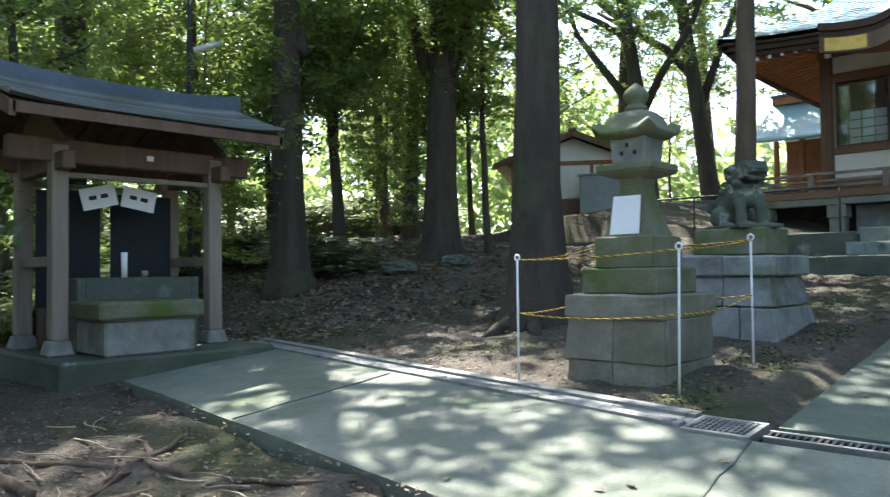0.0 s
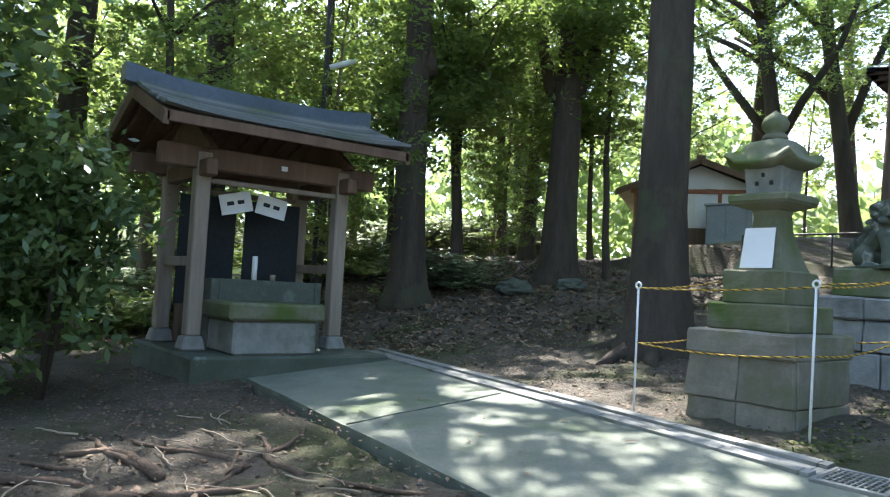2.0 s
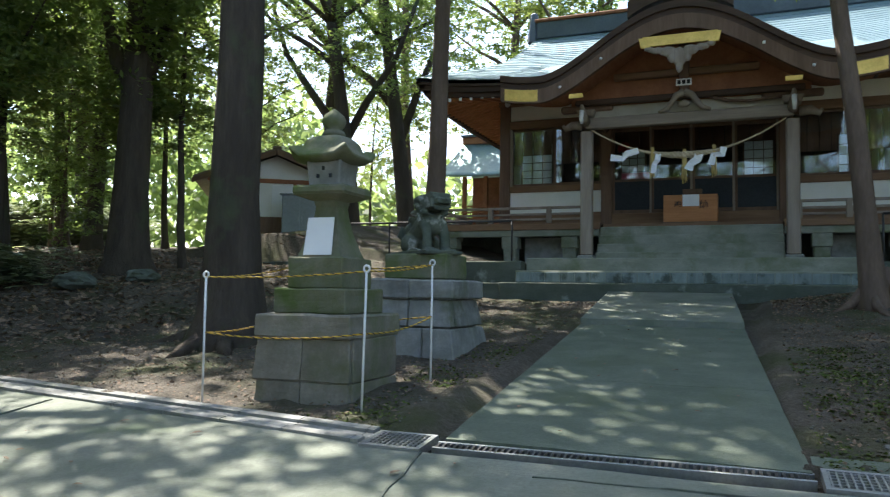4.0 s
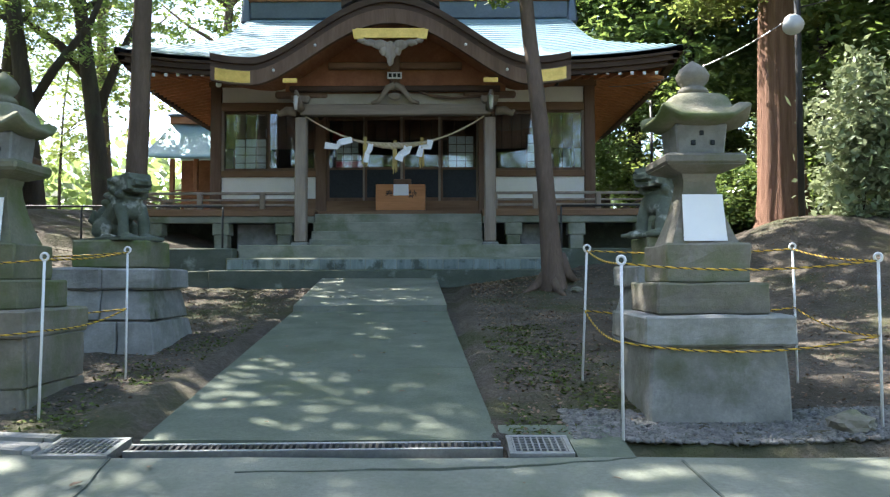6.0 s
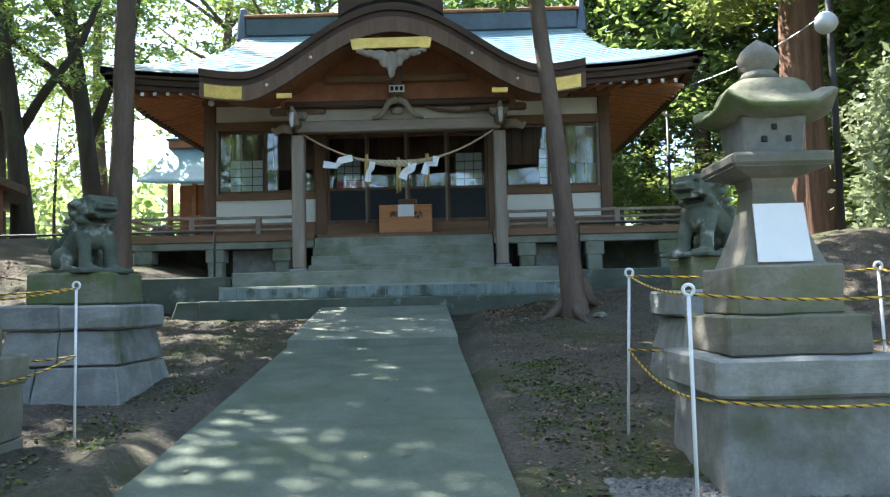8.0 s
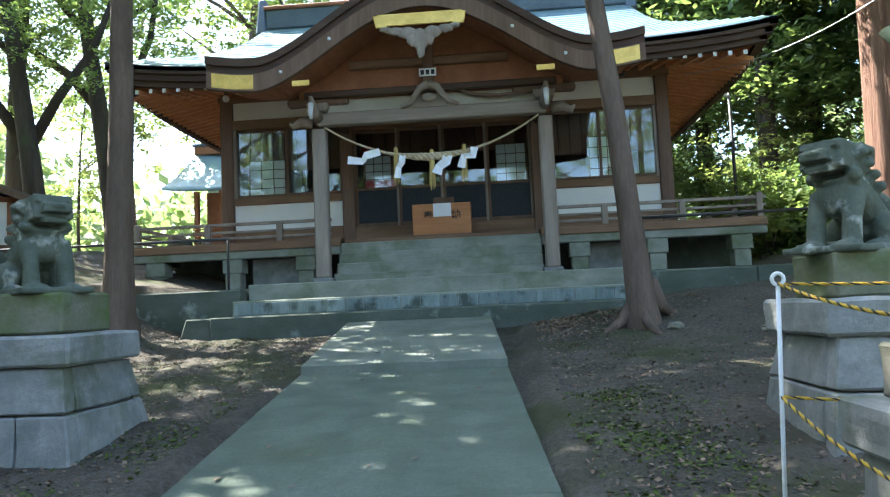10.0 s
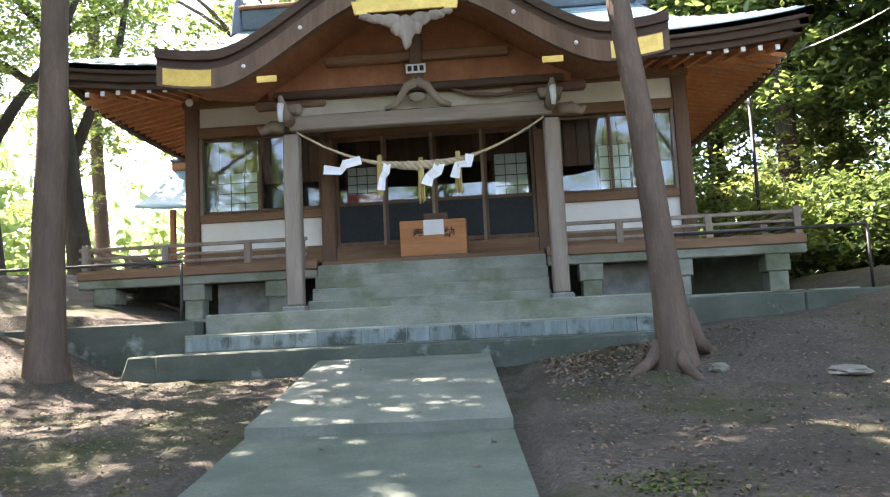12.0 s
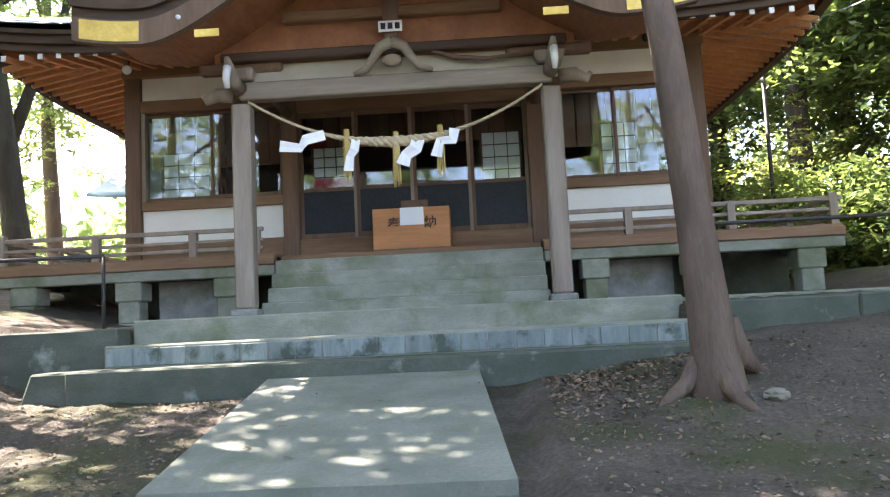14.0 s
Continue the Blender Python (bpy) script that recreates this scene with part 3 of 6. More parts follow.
    cuboid("ridge", M_RIDGE, hall, -4.5, 4.5, RIDGE_Y - 0.22, RIDGE_Y + 0.22, RIDGE_Z - 0.1, RIDGE_Z + 0.4, 0.03, "dark metal-clad ridge")
    cuboid("ridge_cap", M_WOOD_RED, hall, -4.55, 4.55, RIDGE_Y - 0.28, RIDGE_Y + 0.28, RIDGE_Z + 0.4, RIDGE_Z + 0.48, 0.02)
    # fascia, three stepped layers, front, sides and back
    for lay, (inset, dz0, dz1) in enumerate(((0.0, -0.16, -0.01), (0.07, -0.28, -0.16), (0.15, -0.38, -0.28))):
        for sign in (1, -1):
            bm = bmesh.new()
            rows = [[], []]
            for k in range(n + 1):
                x = (EAVE_X - inset) * (2 * k / n - 1)
                z = eave_z(x)
                for j in (0, 1):
                    y = EAVE_Y0 + inset + 0.14 * j
                    rows[j].append((x, y if sign == 1 else 2 * RIDGE_Y - y, z + dz1))
            slab_from(bm, rows, dz1 - dz0)
            part("fascia", bm, M_EAVE_END, hall)
        for sx in (-1, 1):
            bm = bmesh.new()
            rows = [[], []]
            for k in range(n + 1):
                f = 2 * k / n - 1
                y = RIDGE_Y + (RIDGE_Y - EAVE_Y0 - inset) * f
                z = 6.36 + 0.28 * abs(f) ** 4
                for j in (0, 1):
                    rows[j].append((sx * (EAVE_X - inset - 0.14 * j), y, z + dz1))
            slab_from(bm, rows, dz1 - dz0)
            part("fascia", bm, M_EAVE_END, hall)
    # soffits: front, sides; their orange holds light bounced off the ground
    bm = bmesh.new()
    rows = []
    for y, z, w in ((16.6, 6.12, 6.15), (18.25, 6.42, 4.62)):
        rows.append([(w * (2 * k / n - 1), y, z + (0.24 * abs(2 * k / n - 1) ** 4 if y < 17 else 0)) for k in range(n + 1)])
    slab_from(bm, rows, 0.03)
    part("soffit", bm, M_SOFFIT, hall, "red-brown boarded eaves with bounced light in their orange")
    for sx in (-1, 1):
        bm = bmesh.new()
        rows = []
        for x, z, y0, y1 in ((6.15, 6.12, 16.6, 25.8), (4.62, 6.42, 18.25, 24.2)):
            rows.append([(sx * x, y0 + (y1 - y0) * k / n, z + (0.24 * abs(2 * k / n - 1) ** 4 if x > 5 else 0)) for k in range(n + 1)])
        slab_from(bm, rows, 0.03)
        part("soffit", bm, M_SOFFIT, hall, "red-brown boarded eaves with bounced light in their orange")
    for (a, b, m) in ((-5.9, -2.9, 11), (2.9, 5.9, 11)):
        rafters(hall, a, b, m, 16.66, 6.02, 18.2, 6.30)
    for sx in (-1, 1):
        rafters(hall, 17.0, 25.4, 34, sx * 6.05, 6.02, sx * 4.6, 6.30, False)


def build_front_gable(hall):
    n, Y = 60, 14.30
    xs = [3.47 * (2 * k / n - 1) for k in range(n + 1)]
    bm = bmesh.new()
    rows = []
    for i in range(9):
        t = i / 8
        y = Y + 3.9 * t
        r = []
        for x in xs:
            zf, zb = gable_z(x), main_z(x, Y + 3.9) + 0.03
            r.append((x * (1 - 0.02 * t), y, zf + (zb - zf) * (0.75 * t + 0.25 * t * t)))
        rows.append(r)
    slab_from(bm, rows, 0.09)
    part("porch_roof", bm, M_COPPER, hall, "bell-shaped copper porch roof", True)
    # layered edge and bargeboard
    for (y0, y1, up, lo, mat, nm) in ((Y - 0.03, Y + 0.2, -0.0, -0.13, M_EAVE_END, "roof_edge"), (Y + 0.03, Y + 0.22, -0.13, -0.24, M_EAVE_END, "roof_edge"),
                                      (Y + 0.02, Y + 0.13, -0.24, -0.52, M_WOOD, "bargeboard")):
        bm = bmesh.new()
        rows = [[(x, y, gable_z(x) + up) for x in xs] for y in (y0, y1)]
        slab_from(bm, rows, up - lo)
        part(nm, bm, mat, hall)
    # boards behind, under the porch roof
    bm = bmesh.new()
    rows = [[(x * 0.97, y, gable_z(x) - 0.30 + 0.1 * j) for x in xs] for j, y in enumerate((Y + 0.2, Y + 1.6))]
    slab_from(bm, rows, 0.04)
    part("porch_soffit", bm, M_WOOD_RED, hall)
    bm = bmesh.new()
    seg = [x for x in xs if abs(x) <= 2.35]
    lo = [[bm.verts.new((x, y, 5.38)) for x in seg] for y in (15.66, 15.78)]
    hi = [[bm.verts.new((x, y, gable_z(x) - 0.2)) for x in seg] for y in (15.66, 15.78)]
    for j in (0, 1):
        for k in range(len(seg) - 1):
            bm.faces.new((lo[j][k], lo[j][k + 1], hi[j][k + 1], hi[j][k]))
    bmesh.ops.recalc_face_normals(bm, faces=bm.faces)
    part("tympanum", bm, M_WOOD_RED, hall, "orange-brown boarded gable")
    for z0, z1, w in ((5.385, 5.50, 2.2), (5.86, 6.0, 1.4)):
        cuboid("tie_beam", M_EAVE_END if w > 2 else M_WOOD_H, hall, -w, w, 15.52, 15.665, z0, z1, 0.02)
    cuboid("king_post", M_WOOD, hall, -0.1, 0.1, 15.5, 15.6, 5.5, 6.5, 0.02)
    # gilt plates
    for sx in (-1, 1):
        bm = bmesh.new()
        rows = []
        for j in range(2):
            rows.append([(sx * (3.38 - 0.68 * k / 6), Y + 0.012 + 0.02 * j, gable_z(3.38 - 0.68 * k / 6) - 0.26) for k in range(7)])
        slab_from(bm, rows, 0.23)
        part("gilt_plate", bm, M_GOLD, hall, "gilt metal end plate")
        cuboid("gilt_plate", M_GOLD, hall, sx * 1.93 - 0.14, sx * 1.93 + 0.14, Y + 0.005, Y + 0.022, 5.24, 5.33, 0.004)
        for xx in (1.45, 2.25):
            bm = bmesh.new()
            bmesh.ops.create_icosphere(bm, subdivisions=2, radius=0.03, matrix=pose(sx * xx, Y + 0.02, gable_z(xx) - 0.36))
            part("boss", bm, M_PAINT_WHITE, hall)
    bm = bmesh.new()
    block(bm, -0.5, 0.5, Y - 0.005, Y + 0.03, 6.10, 6.30, 0.01, top=(-0.68, 0.68, Y - 0.005, Y + 0.03))
    block(bm, -0.70, -0.52, Y - 0.004, Y + 0.028, 6.08, 6.28, 0.01, top=(-0.74, -0.45, Y - 0.004, Y + 0.028))
    block(bm, 0.52, 0.70, Y - 0.004, Y + 0.028, 6.08, 6.28, 0.01, top=(0.45, 0.74, Y - 0.004, Y + 0.028))
    part("gilt_plate", bm, M_GOLD, hall, "large gilt plate at the gable's peak")
    # crest at the gable's peak
    bm = bmesh.new()
    slab_from(bm, [[(0.95 * (2 * k / 12 - 1), y, 7.02 + 0.30 * (1 - abs(2 * k / 12 - 1) ** 2.2)) for k in range(13)] for y in (Y + 0.02, Y + 0.34)], 0.30)
    part("crest", bm, M_EAVE_END, hall, "dark ridge-end crest above the gable")
    cuboid("porch_ridge", M_RIDGE, hall, -0.16, 0.16, Y + 0.34, Y + 3.6, 6.88, 7.22, 0.03)
    # carved pendant
    bm = bmesh.new()
    for (cx, cz, rx, rz) in ((0, 5.86, 0.13, 0.20), (0, 5.68, 0.07, 0.12), (-0.2, 5.98, 0.16, 0.10), (0.2, 5.98, 0.16, 0.10), (-0.4, 6.02, 0.14, 0.07), (0.4, 6.02, 0.14, 0.07),
                             (-0.13, 5.86, 0.09, 0.1), (0.13, 5.86, 0.09, 0.1), (-0.55, 6.06, 0.1, 0.05), (0.55, 6.06, 0.1, 0.05)):
        bmesh.ops.create_icosphere(bm, subdivisions=2, radius=1, matrix=Matrix.Translation((cx, Y + 0.03, cz)) @ Matrix.Diagonal((rx, 0.05, rz, 1)))
    for v in bm.verts:
        v.co.z += 0.012 * math.sin(v.co.x * 60)
    cp = part("carved_pendant", bm, M_WOOD_GREY, hall, "pale grey carved wooden pendant", True)
    rm = cp.modifiers.new("merge", "REMESH")
    rm.mode, rm.voxel_size = "VOXEL", 0.014


def build_porch(hall):
    for sx in (-1, 1):
        p = cuboid("porch_post", M_WOOD_GREY, hall, sx * 1.98 - 0.12, sx * 1.98 + 0.12, 15.6, 15.84, 2.24, 4.86, 0.025, "squared grey-brown timber post")
        cuboid("post_base", M_STONE, hall, sx * 1.98 - 0.17, sx * 1.98 + 0.17, 15.55, 15.89, 2.15, 2.24, 0.02)
        cuboid("capital", M_WOOD_GREY, hall, sx * 1.98 - 0.16, sx * 1.98 + 0.16, 15.56, 15.88, 5.16, 5.30, 0.02, top=(sx * 1.98 - 0.2, sx * 1.98 + 0.2, 15.52, 15.92))
        cuboid("bracket_arm", M_WOOD, hall, sx * 1.98 - 0.55, sx * 1.98 + 0.55, 15.64, 15.80, 5.28, 5.42, 0.03)
        # nosing outwards and forwards
        for (d, pts) in (("side", [(sx * 2.1, 15.72, 5.0), (sx * 2.3, 15.72, 5.02), (sx * 2.45, 15.72, 4.95), (sx * 2.5, 15.72, 5.03)]),
                         ("front", [(sx * 1.98, 15.6, 5.05), (sx * 1.98, 15.35, 5.08), (sx * 1.98, 15.2, 5.2), (sx * 1.98, 15.12, 5.3)])):
            bm = bmesh.new()
            tube(bm, pts, [0.10, 0.09, 0.065, 0.03], 8)
            part("nosing", bm, M_WOOD_GREY, hall, "", True)
        bm = bmesh.new()
        tube(bm, [(sx * 1.98, 15.14, 5.18), (sx * 1.98, 15.08, 5.02), (sx * 1.98, 15.14, 4.92)], [0.05, 0.045, 0.03], 8)
        part("nosing_tip", bm, M_PAINT_WHITE, hall, "white-painted carved tip", True)
    bm = bmesh.new()
    block(bm, -2.0, 2.0, 15.62, 15.82, 4.91, 5.14, 0.02)
    part("porch_lintel", bm, M_WOOD_BEAM, hall, "long straight grey-brown porch lintel")
    cuboid("plaster_panel", M_CREAM, hall, -1.84, 1.84, 15.70, 15.74, 5.145, 5.375, 0, "cream panel above the porch lintel")
    # carving on the lintel: open frog-leg strut with a plate
    bm = bmesh.new()
    for sx in (-1, 1):
        tube(bm, [(0, 15.5, 5.50), (sx * 0.15, 15.5, 5.44), (sx * 0.25, 15.52, 5.30), (sx * 0.34, 15.56, 5.19), (sx * 0.50, 15.6, 5.15)], [0.08, 0.07, 0.055, 0.05, 0.03], 8)
    bmesh.ops.create_icosphere(bm, subdivisions=2, radius=1, matrix=pose(0, 15.5, 5.27) @ Matrix.Diagonal((0.13, 0.06, 0.08, 1)))
    part("strut_carving", bm, M_WOOD_BEAM, hall, "carved open strut above the lintel", True)
    bm = bmesh.new()
    tube(bm, [(0.5, 15.6, 5.40), (0.8, 15.6, 5.29), (1.2, 15.6, 5.25), (1.85, 15.6, 5.30)], [0.03, 0.035, 0.03, 0.03], 8)
    part("carving", bm, M_WOOD, hall, "", True)
    plate = cuboid("plate", M_PAPER, hall, -0.15, 0.15, 15.44, 15.455, 5.62, 5.76, 0.003, "small pale plate with dark strokes")
    for k in range(3):
        cuboid("stroke", M_DARKPANEL, plate, -0.12 + k * 0.09, -0.06 + k * 0.09, 15.435, 15.441, 5.65, 5.73, 0)
    # beams from the posts back to the wall
    for sx in (-1, 1):
        bm = bmesh.new()
        tube(bm, [(sx * 1.98, 15.8, 5.22), (sx * 1.98, 16.5, 5.40), (sx * 1.98, 17.3, 5.44), (sx * 1.98, 18.1, 5.40)], [0.08, 0.085, 0.085, 0.08], 8)
        part("rainbow_beam", bm, M_WOOD, hall, "", True)


def lattice(parent, x0, x1, z0, z1, y, nx, nz, mat, back=None):
    """A lattice of thin bars, with paper behind it where given."""
    w = 0.014
    for k in range(nx + 1):
        c = x0 + (x1 - x0) * k / nx
        cuboid("bar", mat, parent, c - w / 2, c + w / 2, y, y + 0.02, z0, z1, 0)
    for k in range(nz + 1):
        c = z0 + (z1 - z0) * k / nz
        cuboid("bar", mat, parent, x0, x1, y - 0.003, y + 0.017, c - w / 2, c + w / 2, 0)
    if back:
        cuboid("paper", back, parent, x0, x1, y + 0.022, y + 0.026, z0, z1, 0)


def sash(hall, x0, x1, z0, z1, y, name="window_sash", bars=0):
    fr = cuboid(name, M_WOOD, hall, x0, x0 + 0.05, y, y + 0.035, z0, z1, 0.003, "dark wooden sash with clear glass")
    cuboid("stile", M_WOOD, fr, x1 - 0.05, x1, y, y + 0.035, z0, z1, 0.003)
    cuboid("rail", M_WOOD, fr, x0 + 0.05, x1 - 0.05, y, y + 0.035, z0, z0 + 0.06, 0.003)
    cuboid("rail", M_WOOD, fr, x0 + 0.05, x1 - 0.05, y, y + 0.035, z1 - 0.05, z1, 0.003)
    for k in range(bars):
        c = z0 + (z1 - z0) * (k + 1) / (bars + 1)
        cuboid("rail", M_WOOD, fr, x0 + 0.05, x1 - 0.05, y + 0.004, y + 0.03, c - 0.01, c + 0.01, 0)
    g = cuboid("pane", M_GLASS, fr, x0 + 0.05, x1 - 0.05, y + 0.014, y + 0.019, z0 + 0.06, z1 - 0.05, 0)
    g.visible_shadow = False
    return fr


def build_walls(hall):
    Y = 18.1
    FL = 3.05
    for x in (-4.53, -1.97, 1.97, 4.53):
        cuboid("wall_post", M_WOOD, hall, x - 0.13, x + 0.13, Y - 0.03, Y + 0.22, 2.98, 6.42, 0.012, "dark brown square wall post")
    cuboid("floor", M_WOOD_H, hall, -4.6, 4.6, Y + 0.05, 24.2, 2.85, 3.04, 0.0)
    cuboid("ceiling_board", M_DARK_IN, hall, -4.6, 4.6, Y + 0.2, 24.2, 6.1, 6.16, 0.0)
    for sx in (-1, 1):
        a, b = sorted((sx * 2.10, sx * 4.40))
        cuboid("plaster_panel", M_WHITE, hall, a, b, Y + 0.06, Y + 0.16, 5.76, 6.15, 0.0, "white plaster strip")
        cuboid("plaster_panel", M_WHITE, hall, a, b, Y + 0.06, Y + 0.16, 3.42, 3.95, 0.0, "white plaster strip")
        cuboid("sill_beam", M_WOOD_H, hall, a, b, Y + 0.0, Y + 0.2, 3.95, 4.10, 0.008)
        cuboid("base_beam", M_WOOD_H, hall, a, b, Y + 0.0, Y + 0.2, 3.02, 3.42, 0.008)
        cuboid("head_beam", M_WOOD_H, hall, a, b, Y - 0.02, Y + 0.2, 5.56, 5.76, 0.008)
        cuboid("jamb", M_WOOD_GREY, hall, *sorted((sx * 4.40, sx * 4.34)), Y + 0.01, Y + 0.18, 4.1, 5.56, 0.004)
        mid = (a + b) / 2
        sash(hall, a + 0.0, mid + 0.03, 4.11, 5.55, Y + 0.10, bars=0)
        sash(hall, mid - 0.03, b - 0.0, 4.11, 5.55, Y + 0.05, bars=0)
        # side walls
        cuboid("side_wall", M_WHITE, hall, *sorted((sx * 4.48, sx * 4.58)), Y + 0.22, 24.2, 3.0, 6.42, 0.0, "white plaster side wall")
        for yy in (20.1, 22.1, 24.1):
            cuboid("wall_post", M_WOOD, hall, *sorted((sx * 4.40, sx * 4.66)), yy - 0.12, yy + 0.12, 2.98, 6.42, 0.012)
        for zz in (4.0, 5.66):
            cuboid("side_beam", M_WOOD, hall, *sorted((sx * 4.44, sx * 4.62)), Y + 0.22, 24.0, zz - 0.1, zz + 0.1, 0.006)
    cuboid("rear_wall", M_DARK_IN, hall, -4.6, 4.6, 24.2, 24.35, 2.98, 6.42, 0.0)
    cuboid("top_beam", M_WOOD_H, hall, -4.7, 4.7, Y - 0.04, Y + 0.2, 6.15, 6.36, 0.01)
    cuboid("lintel", M_WOOD_H, hall, -1.84, 1.84, Y - 0.01, Y + 0.2, 5.42, 5.72, 0.01)
    cuboid("plaster_panel", M_WHITE, hall, -1.84, 1.84, Y + 0.06, Y + 0.16, 5.72, 6.15, 0.0, "cream plaster strip above the doors")
    cuboid("threshold", M_WOOD_H, hall, -1.84, 1.84, Y - 0.02, Y + 0.22, 3.04, 3.36, 0.012, "broad wooden threshold")
    # four glazed doors with black lower panels
    for k in range(4):
        x0 = -1.84 + 0.92 * k
        y = Y + (0.05 if k in (1, 2) else 0.1)
        d = cuboid("sliding_door", M_WOOD, hall, x0, x0 + 0.055, y, y + 0.04, 3.37, 5.42, 0.004, "glazed sliding door with black lower panel")
        cuboid("stile", M_WOOD_GREY, d, x0 + 0.865, x0 + 0.92, y, y + 0.04, 3.37, 5.42, 0.004)
        cuboid("rail", M_WOOD, d, x0 + 0.055, x0 + 0.865, y, y + 0.04, 5.34, 5.42, 0.004)
        cuboid("rail", M_WOOD, d, x0 + 0.055, x0 + 0.865, y, y + 0.04, 4.13, 4.19, 0.004)
        cuboid("lower_panel", M_DARKPANEL, d, x0 + 0.055, x0 + 0.865, y + 0.01, y + 0.03, 3.45, 4.13, 0.0, "plain black panel")
        cuboid("rail", M_WOOD, d, x0 + 0.055, x0 + 0.865, y, y + 0.04, 3.37, 3.45, 0.004)
        g = cuboid("pane", M_GLASS, d, x0 + 0.055, x0 + 0.865, y + 0.016, y + 0.021, 4.19, 5.34, 0.0)
        g.visible_shadow = False
    # inside: boarded partitions behind the upper glass
    for sx in (-1, 1):
        for k in range(9):
            c = sx * (2.2 + 0.25 * k)
            cuboid("inner_board", M_WOOD_INNER, hall, *sorted((c, c + sx * 0.235)), 18.62, 18.65, 4.72, 6.1, 0.004)
    for k in range(13):
        cuboid("inner_board", M_WOOD_INNER, hall, -1.82 + 0.28 * k, -1.555 + 0.28 * k, 18.72, 18.75, 4.95, 6.1, 0.004)
    # inside: paper lattice screens
    for i, (x0, x1, z0, z1) in enumerate(((-1.66, -1.08, 4.22, 4.88), (1.10, 1.74, 4.16, 4.98), (-4.15, -3.35, 4.13, 4.92), (3.03, 3.61, 4.13, 5.02))):
        s = thing("paper_screen", "white paper screen with dark lattice inside the hall", "screen", pose(0, 0, 0))
        lattice(s, x0, x1, z0, z1, 18.34, 3, 4, M_WOOD, M_PAPER)
        if i == 0:
            cuboid("red_panel", M_RED_CHECK, s, x0 + 0.02, x1 + 0.12, 18.31, 18.325, 4.05, 4.36, 0, "red and white checked panel")
        for xx in (x0, x1):
            cuboid("stile", M_WOOD, s, xx - 0.02, xx + 0.02, 18.33, 18.37, 3.04, z1 + 0.02, 0)


def build_veranda(hall):
    v = thing("veranda", "weathered timber veranda with low railings on mossy concrete beams", "veranda")
    for sx in (-1, 1):
        a, b = sorted((sx * 1.86, sx * 5.9))
        n = 10
        for k in range(n):
            y0 = 16.66 + 1.42 * k / n
            cuboid("plank", M_WOOD_H, v, a, b, y0, y0 + 1.42 / n - 0.006, 2.98, 3.03, 0.003)
        cuboid("edge_beam", M_CONC_STEP, v, a, b, 16.62, 16.84, 2.72, 2.87, 0.012, "greenish edge beam")
        cuboid("edge_board", M_WOOD_H, v, a, b, 16.58, 16.72, 2.87, 3.0, 0.008)
        c, d = sorted((sx * 4.7, sx * 5.9))
        cuboid("side_deck", M_WOOD_H, v, c, d, 18.1, 24.6, 2.9, 3.02, 0.006)
        cuboid("side_beam", M_CONC_STEP, v, *sorted((sx * 5.7, sx * 5.88)), 16.86, 24.6, 2.72, 2.87, 0.01)
        for xx in (2.55, 3.95, 5.45):
            cuboid("footing", M_CONC_STEP, v, sx * xx - 0.15, sx * xx + 0.15, 16.66, 16.96, 2.14, 2.45, 0.015, "short mossy concrete footing")
            cuboid("footing_head", M_CONC_STEP, v, sx * xx - 0.19, sx * xx + 0.19, 16.64, 17.0, 2.45, 2.72, 0.015)
        for yy in (18.6, 20.6, 22.6, 24.3):
            cuboid("footing", M_CONC_STEP, v, *sorted((sx * 5.45, sx * 5.75)), yy - 0.15, yy + 0.15, 2.14, 2.72, 0.015)
        # blank walls under the floor; the dark rear one stands in for shade
        cuboid("under_wall", M_STONE, v, *sorted((sx * 2.75, sx * 3.7)), 17.1, 17.2, 2.14, 2.72, 0, "grey blank wall under the veranda")
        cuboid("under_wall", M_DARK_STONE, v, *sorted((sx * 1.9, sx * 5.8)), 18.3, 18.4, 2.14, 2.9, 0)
        # railing
        for xx in (2.15, 3.05, 4.45, 5.83):
            cuboid("rail_post", M_WOOD_GREY, v, sx * xx - 0.055, sx * xx + 0.055, 16.70, 16.81, 3.03, 3.47 if xx > 5 else 3.40, 0.008)
        for z, h in ((3.10, 0.05), (3.22, 0.045), (3.36, 0.06)):
            cuboid("rail", M_WOOD_GREY, v, *sorted((sx * 2.05, sx * 5.95)), 16.725, 16.785, z, z + h, 0.008)
            cuboid("rail", M_WOOD_GREY, v, *sorted((sx * 5.80, sx * 5.86)), 16.82, 24.6, z, z + h, 0.008)
        for yy in (18.2, 19.8, 21.4, 23.0, 24.5):
            cuboid("rail_post", M_WOOD_GREY, v, *sorted((sx * 5.78, sx * 5.88)), yy - 0.05, yy + 0.05, 3.02, 3.42, 0.008)
    n = 7
    for k in range(n):
        y0 = 16.9 + 1.18 * k / n
        cuboid("plank", M_WOOD_H, v, -1.845, 1.845, y0, y0 + 1.18 / n - 0.006, 2.92, 3.0, 0.003)


def character(parent, text, x, y, z, size):
    """One upright brush character as a flat mesh, centred at x, z."""
    cu = bpy.data.curves.new("character", "FONT")
    cu.body, cu.size, cu.align_x, cu.align_y, cu.extrude, cu.offset = text, size, "CENTER", "CENTER", 0.001, 0.003
    tmp = new("character_outline", cu)
    bpy.context.view_layer.update()
    me = bpy.data.meshes.new_from_object(tmp.evaluated_get(bpy.context.evaluated_depsgraph_get()))
    bpy.data.objects.remove(tmp)
    ob = new("character", me)
    me.materials.clear()
    me.materials.append(M_INK)
    ob.parent = parent
    ob.matrix_basis = pose(x, y, z, 90, 0, 0)


